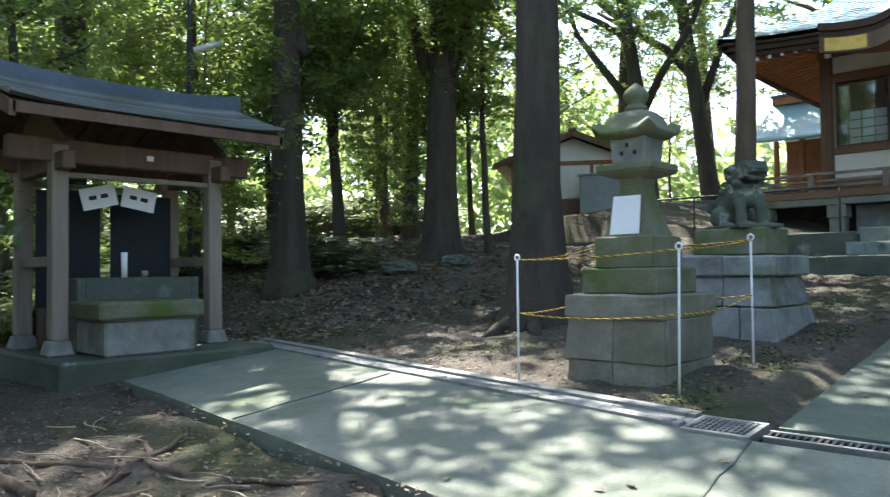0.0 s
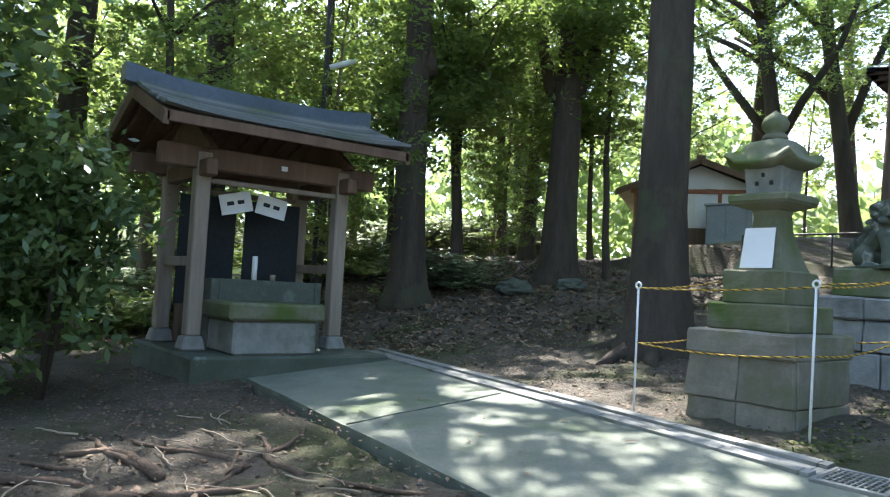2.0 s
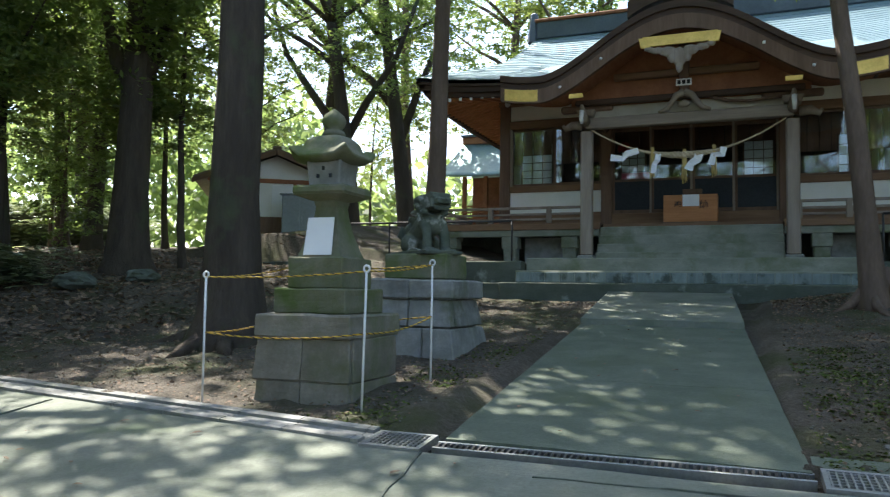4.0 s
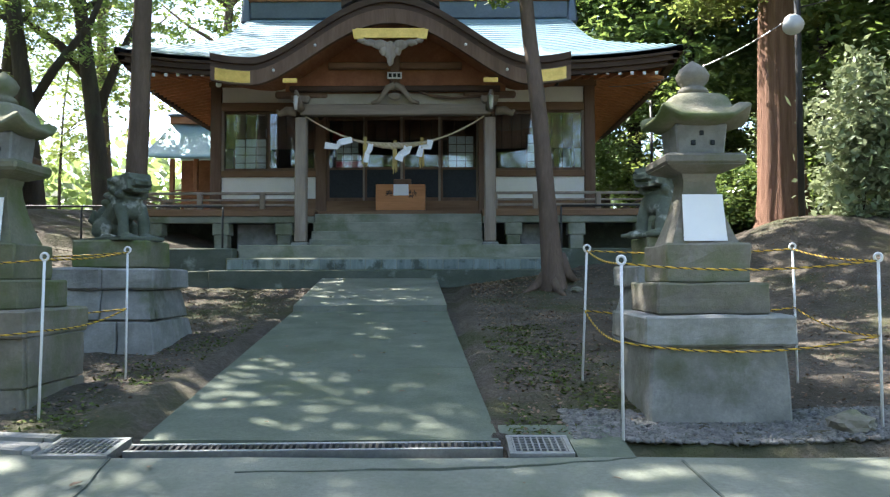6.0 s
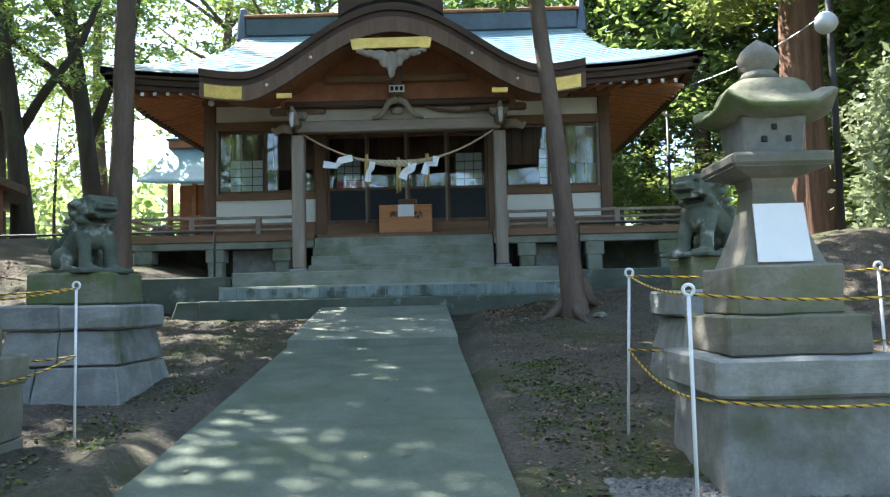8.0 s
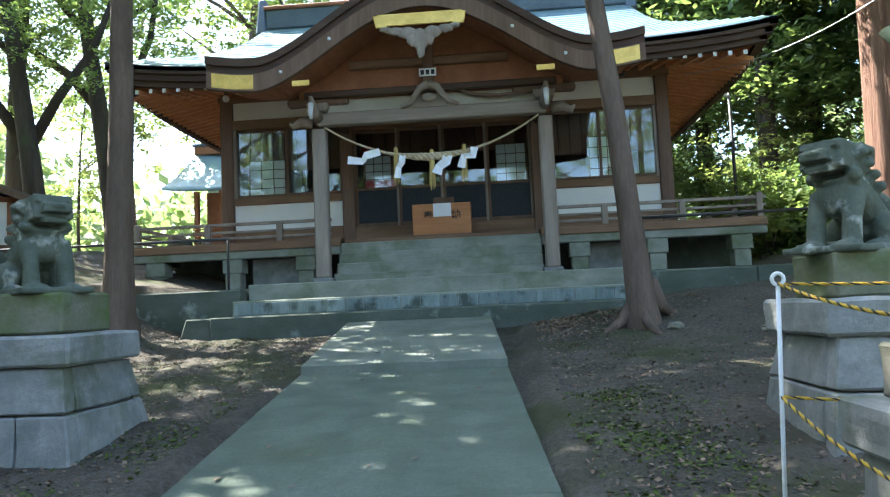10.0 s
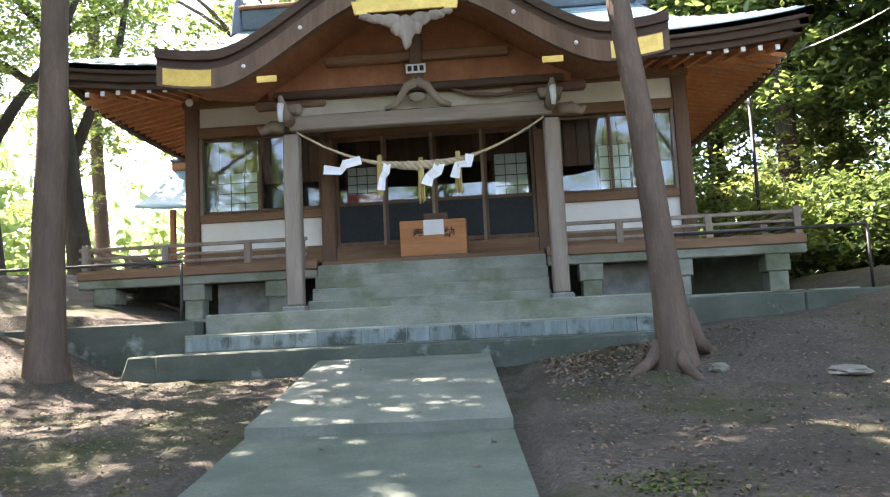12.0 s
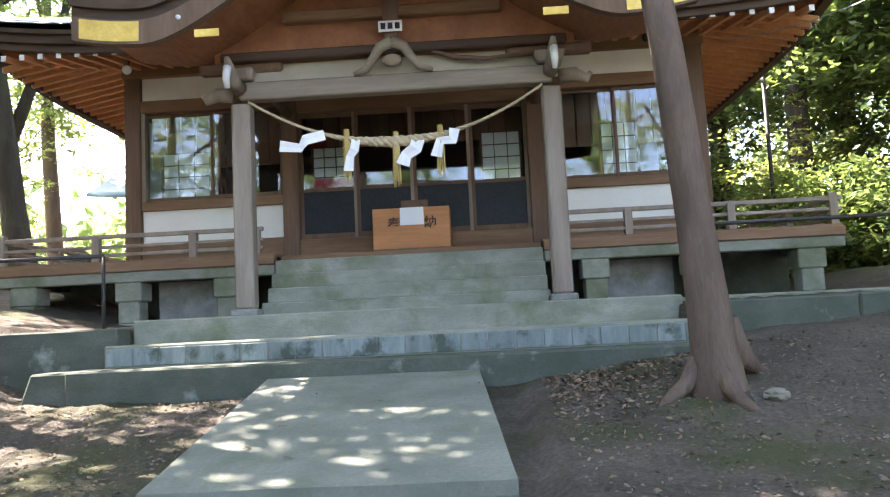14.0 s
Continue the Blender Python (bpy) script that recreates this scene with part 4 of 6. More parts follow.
def build_offering_box():
    b = thing("offering_box", "orange varnished wooden offering box with white notice", "box", pose(0, 17.3, 3.0))
    cuboid("front", M_WOOD_ORANGE, b, -0.57, 0.57, 0, 0.04, 0.05, 0.66, 0.006)
    cuboid("back", M_WOOD_ORANGE, b, -0.57, 0.57, 0.44, 0.48, 0.05, 0.66, 0.006)
    for sx in (-1, 1):
        cuboid("side", M_WOOD_ORANGE, b, *sorted((sx * 0.53, sx * 0.57)), 0.04, 0.44, 0.05, 0.66, 0.004)
        character(b, "\u5949" if sx < 0 else "\u7d0d", sx * 0.27 + 0.015, -0.004, 0.42, 0.19)
    for k in range(9):
        cuboid("slat", M_WOOD_ORANGE, b, -0.53, 0.53, 0.06 + 0.042 * k, 0.08 + 0.042 * k, 0.60, 0.64, 0.003)
    cuboid("foot_rail", M_WOOD, b, -0.6, 0.6, -0.01, 0.5, 0.0, 0.06, 0.006)
    cuboid("notice", M_PAPER, b, -0.16, 0.19, -0.012, -0.006, 0.40, 0.66, 0.0, "white paper notice")
    c = thing("bell_rope_stand", "small brown wooden stand behind the offering box", "stand", pose(0, 17.86, 3.0))
    cuboid("stand_body", M_WOOD, c, -0.2, 0.22, 0, 0.15, 0.0, 0.86, 0.01)


def twisted(parent, name, mat, pts, r, turns, strands=3, seg=6, label=""):
    """A rope of twisted strands along points."""
    pts = [Vector(p) for p in pts]
    for s in range(strands):
        bm = bmesh.new()
        line = []
        n = len(pts)
        for i, p in enumerate(pts):
            d = (pts[min(i + 1, n - 1)] - pts[max(i - 1, 0)]).normalized()
            u = d.cross(Vector((0, 0.3, 1))).normalized()
            w = d.cross(u)
            a = 2 * math.pi * (turns * i / n + s / strands)
            line.append(p + (u * math.cos(a) + w * math.sin(a)) * r * 0.55)
        tube(bm, line, [r * 0.55] * n, seg)
        part(name, bm, mat[s % len(mat)], parent, label, True)


def sag(a, b, drop, n=40):
    a, b = Vector(a), Vector(b)
    return [a.lerp(b, i / n) - Vector((0, 0, drop * 4 * (i / n) * (1 - i / n))) for i in range(n + 1)]


def build_sacred_rope():
    r = thing("straw_rope", "sagging twisted straw rope with white paper streamers", "rope")
    a, b, c = (-1.86, 15.56, 4.86), (1.86, 15.56, 4.86), 0.62
    pts = sag(a, b, c, 60)
    n = len(pts)
    for s in range(3):
        bm = bmesh.new()
        line, rad = [], []
        for i, p in enumerate(pts):
            t = i / (n - 1)
            rr = 0.018 + 0.05 * math.exp(-((t - 0.5) / 0.16) ** 2)
            an = 2 * math.pi * (14 * t + s / 3)
            line.append(p + Vector((0, math.cos(an), math.sin(an))) * rr * 0.6)
            rad.append(rr * 0.62)
        tube(bm, line, rad, 6)
        part("strand", bm, M_ROPE_STRAW, r, "", True)
    # wind-blown paper strips: centre line and width
    for t, w, path in ((0.26, 0.13, ((0.04, -0.03), (-0.20, -0.09), (-0.27, -0.18), (-0.52, -0.15))), (0.38, 0.11, ((0.0, 0.0), (-0.02, -0.14), (-0.08, -0.21), (-0.10, -0.40))),
                       (0.58, 0.16, ((0.04, 0.0), (0.0, -0.13), (-0.12, -0.20), (-0.17, -0.33))), (0.69, 0.13, ((0.06, 0.03), (0.03, -0.12), (-0.13, -0.12), (-0.18, -0.32)))):
        p = pts[int(t * (n - 1))]
        bm = bmesh.new()
        prev = None
        for k, (dx, dz) in enumerate(path):
            q0, q1 = path[max(k - 1, 0)], path[min(k + 1, 3)]
            d = Vector((q1[0] - q0[0], 0, q1[1] - q0[1])).normalized()
            side = Vector((-d.z, 0, d.x)) * w * (0.5, 0.52, 0.44, 0.55)[k]
            c0 = p + Vector((dx, -0.05 - 0.035 * (k % 2), dz))
            ring = [bm.verts.new(c0 + side * f + Vector((0, e, 0))) for f, e in ((-1, 0.0), (0, 0.014), (1, 0.002), (1, 0.005), (0, 0.017), (-1, 0.003))]
            if prev:
                for m in range(6):
                    bm.faces.new((prev[m], prev[(m + 1) % 6], ring[(m + 1) % 6], ring[m]))
            else:
                bm.faces.new(ring)
            prev = ring
        bm.faces.new(prev[::-1])
        bmesh.ops.recalc_face_normals(bm, faces=bm.faces)
        part("paper_streamer", bm, M_PAPER, r, "white folded paper streamer")
    for t, ln in ((0.34, 0.5), (0.5, 0.55), (0.66, 0.5)):
        p = pts[int(t * (n - 1))]
        bm = bmesh.new()
        for k in range(14):
            a = k * 0.7
            e = 0.03 + 0.035 * ((k * 5) % 7) / 7
            tube(bm, [(p.x + 0.025 * math.cos(a), p.y + 0.025 * math.sin(a), p.z + 0.12), (p.x + 0.03 * math.cos(a), p.y + 0.03 * math.sin(a), p.z - 0.1), (p.x + e * math.cos(a), p.y + e * math.sin(a), p.z - ln * (0.8 + 0.02 * k))], [0.010, 0.016, 0.006], 4)
        part("straw_tassel", bm, M_STRAW_Y, r, "hanging yellow straw tassel")


def build_hall():
    hall = thing("shrine_hall", "old timber shrine hall with curved copper roof", "shrine")
    build_roof(hall)
    build_front_gable(hall)
    build_porch(hall)
    build_walls(hall)
    build_veranda(hall)


build_plinth()
build_hall()
build_offering_box()
build_sacred_rope()

# ---- the yard's things ----
def build_water_pavilion():
    """The hand-washing pavilion: posts, gabled roof, basin."""
    Z = 0.56
    p = thing("water_pavilion", "small open timber pavilion with ribbed dark roof", "pavilion")
    cuboid("base_slab", M_WALL, p, -9.45, -7.1, 2.72, 5.25, Z - 0.5, Z, 0.03)
    posts = [(x, y) for x in (-7.95, -9.15) for y in (2.98, 4.86)]
    for x, y in posts:
        cuboid("footing", M_STONE, p, x - 0.15, x + 0.15, y - 0.15, y + 0.15, Z, Z + 0.17, 0.02, "pale stone post footing", top=(x - 0.11, x + 0.11, y - 0.11, y + 0.11))
        cuboid("post", M_WOOD_GREY, p, x - 0.09, x + 0.09, y - 0.09, y + 0.09, Z + 0.17, 2.92, 0.015, "grey weathered square post")
    for x in (-7.95, -9.15):
        cuboid("beam", M_WOOD, p, x - 0.08, x + 0.08, 2.45, 5.34, 2.72, 2.98, 0.015)
        cuboid("tie", M_WOOD_GREY, p, x - 0.04, x + 0.04, 3.05, 4.9, 2.56, 2.62, 0.008)
    for y in (2.98, 4.86):
        cuboid("cross_beam", M_WOOD, p, -9.5, -7.6, y - 0.07, y + 0.07, 2.62, 2.82, 0.015)
        cuboid("low_tie", M_WOOD_GREY, p, -9.06, -8.04, y - 0.04, y + 0.04, 1.55, 1.67, 0.01)
        bm = bmesh.new()
        vs = [bm.verts.new((x, y + d, z)) for d in (-0.04, 0.04) for x, z in ((-7.6, 2.95), (-9.5, 2.95), (-8.55, 3.52))]
        bm.faces.new(vs[:3])
        bm.faces.new(vs[3:])
        for i in range(3):
            bm.faces.new((vs[i], vs[(i + 1) % 3], vs[3 + (i + 1) % 3], vs[3 + i]))
        bmesh.ops.recalc_face_normals(bm, faces=bm.faces)
        part("gable_board", bm, M_WOOD, p)
    # roof: two ribbed slopes, courses as ribs
    for sx in (1, -1):
        cs = 15
        for k in range(cs):
            s0, s1 = k / cs, (k + 1) / cs
            def at(s):
                return -8.55 + sx * (1.38 * (1 - s)), 3.20 + 0.49 * (s ** 1.15)
            (xa, za), (xb, zb) = at(s0), at(s1 + 0.02)
            bm = bmesh.new()
            rows = [[(xa, 2.28 + 3.17 * j / 10, za + 0.062 + 0.06 * abs(2 * j / 10 - 1) ** 4) for j in range(11)],
                    [(xb, 2.28 + 3.17 * j / 10, zb + 0.02 + 0.06 * abs(2 * j / 10 - 1) ** 4) for j in range(11)]]
            slab_from(bm, rows, 0.035)
            part("roof_course", bm, M_TILE, p)
        bm = bmesh.new()
        rows = [[(-8.55 + sx * 1.34, y, 3.20) for y in (2.32, 5.42)], [(-8.55, y, 3.69) for y in (2.32, 5.42)]]
        slab_from(bm, rows, 0.05)
        part("roof_boarding", bm, M_WOOD, p)
        cuboid("eave_board", M_WOOD, p, *sorted((-8.55 + sx * 1.30, -8.55 + sx * 1.36)), 2.30, 5.44, 3.08, 3.2, 0.006)
        for y in (2.3, 5.42):
            bm = bmesh.new()
            rows = [[(-8.55 + sx * 1.36, yy, 3.20) for yy in (y - 0.03, y + 0.03)], [(-8.55, yy, 3.71) for yy in (y - 0.03, y + 0.03)]]
            slab_from(bm, rows, 0.16)
            part("bargeboard", bm, M_WOOD, p)
        for k in range(12):
            y = 2.45 + 0.26 * k
            bm = bmesh.new()
            rows = [[(-8.55 + sx * 1.32, yy, 3.15) for yy in (y - 0.03, y + 0.03)], [(-8.55, yy, 3.63) for yy in (y - 0.03, y + 0.03)]]
            slab_from(bm, rows, 0.06)
            part("rafter", bm, M_WOOD, p)
    bm = bmesh.new()
    slab_from(bm, [[(x, 2.15 + 3.4 * j / 12, 3.85 + 0.10 * abs(2 * j / 12 - 1) ** 3) for j in range(13)] for x in (-8.68, -8.42)], 0.22)
    part("ridge", bm, M_RIDGE, p, "dark bluish ridge with upturned ends")
    cuboid("plate", M_PAPER, p, -7.86, -7.845, 3.95, 4.03, 2.82, 2.88, 0)
    # hanging white paper bunting
    for k, (y, t) in enumerate(((3.55, 14), (4.05, -10))):
        c = thing("paper_banner", "white paper banner with dark writing under the pavilion beam", "banner", pose(-8.3, y, 2.42, 0, 0, 0) @ pose(0, 0, 0, t, 0, 0))
        cuboid("sheet", M_PAPER, c, 0, 0.012, -0.21, 0.21, -0.16, 0.1, 0)
        for j in range(2):
            cuboid("stroke", M_DARKPANEL, c, 0.012, 0.015, -0.12 + 0.14 * j, -0.03 + 0.14 * j, -0.05, 0.0, 0)
    for y0, y1 in ((3.08, 3.85), (3.98, 4.80)):
        b = thing("notice_board", "tall dark board standing in the pavilion", "board", pose(-9.0, 0, Z))
        cuboid("board", M_DARKPANEL, b, -0.03, 0.0, y0, y1, 0.5, 1.95, 0.006)
        for yy in (y0 + 0.05, y1 - 0.05):
            cuboid("leg", M_WOOD, b, -0.03, 0.0, yy - 0.03, yy + 0.03, 0.0, 0.5, 0)
    b = thing("stone_basin", "mossy rectangular stone water basin on a plinth", "basin", pose(-7.6, 3.72, Z))
    cuboid("pedestal", M_STONE, b, -0.42, 0.42, -0.52, 0.52, 0, 0.40, 0.03)
    cuboid("pedestal_cap", M_MOSS_STONE, b, -0.48, 0.48, -0.60, 0.60, 0.40, 0.60, 0.03)
    u = thing("water_trough", "grey stone water trough behind the basin slab", "trough", pose(-8.3, 3.95, Z))
    for a in ((-0.3, 0.3, -0.75, -0.65), (-0.3, 0.3, 0.65, 0.75), (-0.3, -0.2, -0.65, 0.65), (0.2, 0.3, -0.65, 0.65)):
        cuboid("side", M_DARK_STONE, u, *a, 0.0, 0.86, 0.012)
    cuboid("water", M_GLASS, u, -0.2, 0.2, -0.65, 0.65, 0.70, 0.78, 0)
    cuboid("bottom", M_DARK_STONE, u, -0.2, 0.2, -0.65, 0.65, 0.0, 0.70, 0)
    for k, y in enumerate((3.75, 4.0)):
        c = thing("ladle_holder", "short pale bamboo spout standing in the trough", "spout", pose(-8.02, y, Z + 0.86))
        pipe("spout", M_PAPER if k == 0 else M_WOOD_GREY, c, [(0, 0, 0), (0, 0, 0.30 - 0.22 * k)], 0.035)


def build_lantern(x, y, z, label, moss, mirror=1, paper=True, yaw=0.0, base=None, plan=1.0):
    """A stone lantern on its stepped base."""
    L = thing("stone_lantern", label, "lantern", pose(x, y, z, 0, 0, yaw), "stone lanterns")
    L.scale = (0.93, 0.93, 1.0) if base else (1, 1, 1)
    # lower masonry
    base = base or M_STONE
    b = stone("base_wall", base, L, -0.50, 0.50, -0.50, 0.50, -0.25, 0.53, 0.03, "grey dressed stone base", top=(-0.46, 0.46, -0.46, 0.46))
    for k in range(2 if mirror == 1 else 0):
        for sx in (-1, 1):
            x0, x1 = sorted((sx * 0.004, sx * 0.515))
            stone("stone", base, b, x0, x1, -0.515, -0.46, -0.2 + 0.37 * k, 0.16 + 0.37 * k, 0.012, top=(x0 * 0.95, x1 * 0.95, -0.50 + 0.02 * k, -0.44))
            stone("stone", base, b, *sorted((sx * 0.47, sx * 0.52)), -0.45, 0.45, -0.2 + 0.37 * k, 0.16 + 0.37 * k, 0.012)
    stone("base_slab", base, L, -0.52, 0.52, -0.52, 0.52, 0.53, 0.74, 0.03, "pale grey stone slab")
    stone("plinth_step", moss, L, -0.39, 0.39, -0.39, 0.39, 0.74, 0.96, 0.02)
    stone("plinth_step", moss, L, -0.30, 0.30, -0.30, 0.30, 0.96, 1.24, 0.02)
    # shaft: square, waisted
    bm = bmesh.new()
    prof = ((0.24, 1.24), (0.205, 1.33), (0.155, 1.48), (0.125, 1.62), (0.115, 1.70), (0.13, 1.76))
    rows = []
    for r, h in prof:
        rows.append([(cx * r, cy * r, h) for cx, cy in ((-1, -1), (1, -1), (1, 1), (-1, 1), (-1, -1))])
    sheet(bm, rows)
    bmesh.ops.remove_doubles(bm, verts=bm.verts, dist=1e-5)
    bmesh.ops.recalc_face_normals(bm, faces=bm.faces)
    part("shaft", bm, moss, L, "waisted square stone shaft")
    cuboid("platform", moss, L, -0.15, 0.15, -0.15, 0.15, 1.76, 1.81, 0.01, top=(-0.29, 0.29, -0.29, 0.29))
    cuboid("platform_edge", moss, L, -0.29, 0.29, -0.29, 0.29, 1.81, 1.89, 0.02)
    fb = cuboid("firebox", M_STONE, L, -0.17, 0.17, -0.17, 0.17, 1.89, 2.12, 0.012, "square stone fire box with small round holes", top=(-0.19, 0.19, -0.19, 0.19))
    # dark blocks on the face stand in for the shade inside the holes
    for hx, hz in ((0.0, 2.05), (-0.06, 1.98), (0.08, 1.98)):
        cuboid("hole_shade", M_DARKPANEL, fb, hx - 0.016, hx + 0.016, -0.192, -0.17, hz - 0.018, hz + 0.018, 0.004)
    # cap: curved roof with upturned corners
    bm = bmesh.new()
    rows = []
    n = 24
    for r, h in ((0.15, 2.225), (0.30, 2.235), (0.385, 2.262), (0.395, 2.285), (0.375, 2.305), (0.315, 2.345), (0.27, 2.39), (0.255, 2.44), (0.235, 2.49), (0.19, 2.535), (0.11, 2.56), (0.01, 2.57)):
        ring = []
        for k in range(n + 1):
            a = 2 * math.pi * k / n + math.pi / 4
            c, s = math.cos(a), math.sin(a)
            q = 1 / max(abs(c), abs(s))
            corner = (q - 1) / 0.4142
            rr = r * (0.45 + 0.55 * q) * 0.92
            up = 0.085 * corner ** 2 * sm(0.2, 0.37, r) * (1 if h < 2.36 else 0.35)
            ring.append((c * rr, s * rr, 1.76 + (h - 1.8) * 0.8 + float(up)))
        rows.append(ring)
    sheet(bm, rows)
    bmesh.ops.remove_doubles(bm, verts=bm.verts, dist=1e-5)
    bmesh.ops.recalc_face_normals(bm, faces=bm.faces)
    part("cap", bm, M_MOSS_STONE, L, "curved mossy stone cap", True)
    bm = bmesh.new()
    rows = []
    for r, h in ((0.09, 2.55), (0.12, 2.58), (0.10, 2.62), (0.075, 2.64), (0.11, 2.68), (0.125, 2.74), (0.10, 2.80), (0.05, 2.85), (0.005, 2.89)):
        rows.append([(r * math.cos(2 * math.pi * k / 16), r * math.sin(2 * math.pi * k / 16), 1.76 + (h - 1.8) * 0.8) for k in range(17)])
    sheet(bm, rows)
    bmesh.ops.remove_doubles(bm, verts=bm.verts, dist=1e-5)
    bmesh.ops.recalc_face_normals(bm, faces=bm.faces)
    part("jewel", bm, moss, L, "stone jewel finial", True)
    if paper:
        cuboid("notice", M_PAPER, L, -0.16, 0.15, -0.255, -0.25, 1.26, 1.60, 0, "plain white paper notice", top=(-0.15, 0.14, -0.19, -0.185))
    return L


def build_guardian(x, y, z, flip, label):
    """A guardian beast in one plain mesh on its stone pedestal."""
    g = thing("statue_pedestal", "stepped grey stone pedestal with battered sides", "pedestal", pose(x, y, z), "statue pedestals")
    H = 0.85
    stone("core", M_STONE, g, -0.54, 0.54, -0.52, 0.52, -0.3, 0.62, 0.02, "", top=(-0.46, 0.46, -0.44, 0.44))
    for row, (z0, z1, hw) in enumerate(((-0.1, 0.29, 0.62), (0.30, 0.62, 0.55))):
        n = 3 - row
        for k in range(n):
            a, b = -1 + 2 * k / n, -1 + 2 * (k + 1) / n
            top = hw - 0.065
            for face in range(2):
                # front and back stones
                s = 1 if face else -1
                y0, y1 = sorted((s * (hw - 0.16), s * hw))
                t0, t1 = sorted((s * (hw - 0.2), s * top))
                stone("stone", M_STONE, g, a * hw + 0.006, b * hw - 0.006, y0, y1, z0, z1 - 0.008, 0.02, top=(a * top + 0.006, b * top - 0.006, t0, t1))
        for s in (-1, 1):
            x0, x1 = sorted((s * (hw - 0.17), s * (hw - 0.003)))
            t0, t1 = sorted((s * (hw - 0.22), s * (hw - 0.068)))
            stone("stone", M_STONE, g, x0, x1, -hw + 0.17, hw - 0.17, z0, z1 - 0.008, 0.02, top=(t0, t1, -hw + 0.2, hw - 0.2))
    stone("cap_slab", M_STONE, g, -0.56, 0.0, -0.53, 0.53, 0.62, H, 0.035, "pale rough stone slab")
    stone("cap_slab", M_STONE, g, 0.004, 0.56, -0.53, 0.53, 0.62, H - 0.008, 0.035, "pale rough stone slab")
    stone("top_block", M_MOSS_STONE, g, -0.40, 0.40, -0.34, 0.34, H, H + 0.30, 0.03, "mossy stone block")
    bm = bmesh.new()
    f = flip
    def ball(c, r):
        bmesh.ops.create_icosphere(bm, subdivisions=3, radius=1, matrix=Matrix.Translation((c[0] * f, c[1], c[2])) @ Matrix.Diagonal((*r, 1)))
    def limb(pts, rad):
        tube(bm, [(p[0] * f, p[1], p[2]) for p in pts], rad, 12)
    def lump(c, r, turn=0.0):
        bmesh.ops.create_cube(bm, size=2, matrix=Matrix.Translation((c[0] * f, c[1], c[2])) @ pose(0, 0, 0, 0, turn * f, 0) @ Matrix.Diagonal((*r, 1)))
    # haunches, sloping back, deep chest
    ball((-0.20, 0, 0.20), (0.19, 0.17, 0.19))
    limb([(-0.26, 0, 0.22), (-0.10, 0, 0.36), (0.06, 0, 0.52), (0.14, 0, 0.66)], [0.15, 0.16, 0.155, 0.14])
    ball((0.14, 0, 0.46), (0.12, 0.14, 0.18))
    # head: square skull, heavy brow, blunt muzzle, open jaw
    lump((0.17, 0, 0.80), (0.145, 0.135, 0.115), -8)
    lump((0.25, 0, 0.875), (0.085, 0.125, 0.035), -14)
    lump((0.315, 0, 0.79), (0.085, 0.095, 0.045), -6)
    lump((0.29, 0, 0.695), (0.085, 0.08, 0.028), 10)
    ball((0.39, 0, 0.815), (0.03, 0.05, 0.03))
    for s in (-1, 1):
        ball((0.29, s * 0.085, 0.85), (0.028, 0.028, 0.026))
        limb([(0.10, s * 0.12, 0.88), (0.02, s * 0.16, 0.84), (-0.03, s * 0.15, 0.76)], [0.045, 0.04, 0.02])
        limb([(0.13, s * 0.10, 0.50), (0.21, s * 0.115, 0.26), (0.23, s * 0.115, 0.05)], [0.08, 0.058, 0.062])
        ball((0.275, s * 0.115, 0.045), (0.095, 0.07, 0.05))
        for q in (-1, 0, 1):
            ball((0.36, s * 0.115 + 0.04 * q, 0.04), (0.03, 0.022, 0.035))
        ball((-0.16, s * 0.15, 0.17), (0.15, 0.085, 0.16))
        ball((0.0, s * 0.165, 0.045), (0.12, 0.062, 0.048))
        # mane curls in rows down the neck and shoulder
        for row in range(4):
            for k in range(3):
                ball((0.10 - 0.065 * row + 0.02 * k, s * (0.155 - 0.035 * k), 0.83 - 0.095 * row - 0.045 * k), (0.048, 0.04, 0.048))
        ball((0.17, s * 0.13, 0.64), (0.05, 0.05, 0.06))
    for k in range(6):
        ball((0.06 - 0.055 * k, 0, 0.90 - 0.085 * k), (0.06, 0.075, 0.055))
    # flame tail with curling lobes
    limb([(-0.33, 0, 0.12), (-0.40, 0, 0.28), (-0.37, 0, 0.46), (-0.30, 0, 0.58)], [0.06, 0.095, 0.085, 0.02])
    for s in (-1, 1):
        limb([(-0.36, s * 0.05, 0.18), (-0.42, s * 0.12, 0.32), (-0.38, s * 0.13, 0.46)], [0.045, 0.055, 0.015])
    lump((-0.02, 0, 0.012), (0.42, 0.25, 0.028))
    for v in bm.verts:
        v.co += Vector((1, 1, 1)) * 0.010 * noise.noise(v.co * 14)
    st = part("guardian_statue", bm, M_LICHEN, None)
    st.location = (x - (0.12 if f == -1 else 0.0), y, z + H + 0.305)
    st.scale = (1.04, 1.04, 0.78)
    st.rotation_euler.z = radians(-38 if f == 1 else 38)
    tagged(st, label, "statue", "guardian statues")
    rm = st.modifiers.new("merge", "REMESH")
    rm.mode, rm.voxel_size, rm.use_smooth_shade = "VOXEL", 0.013, True


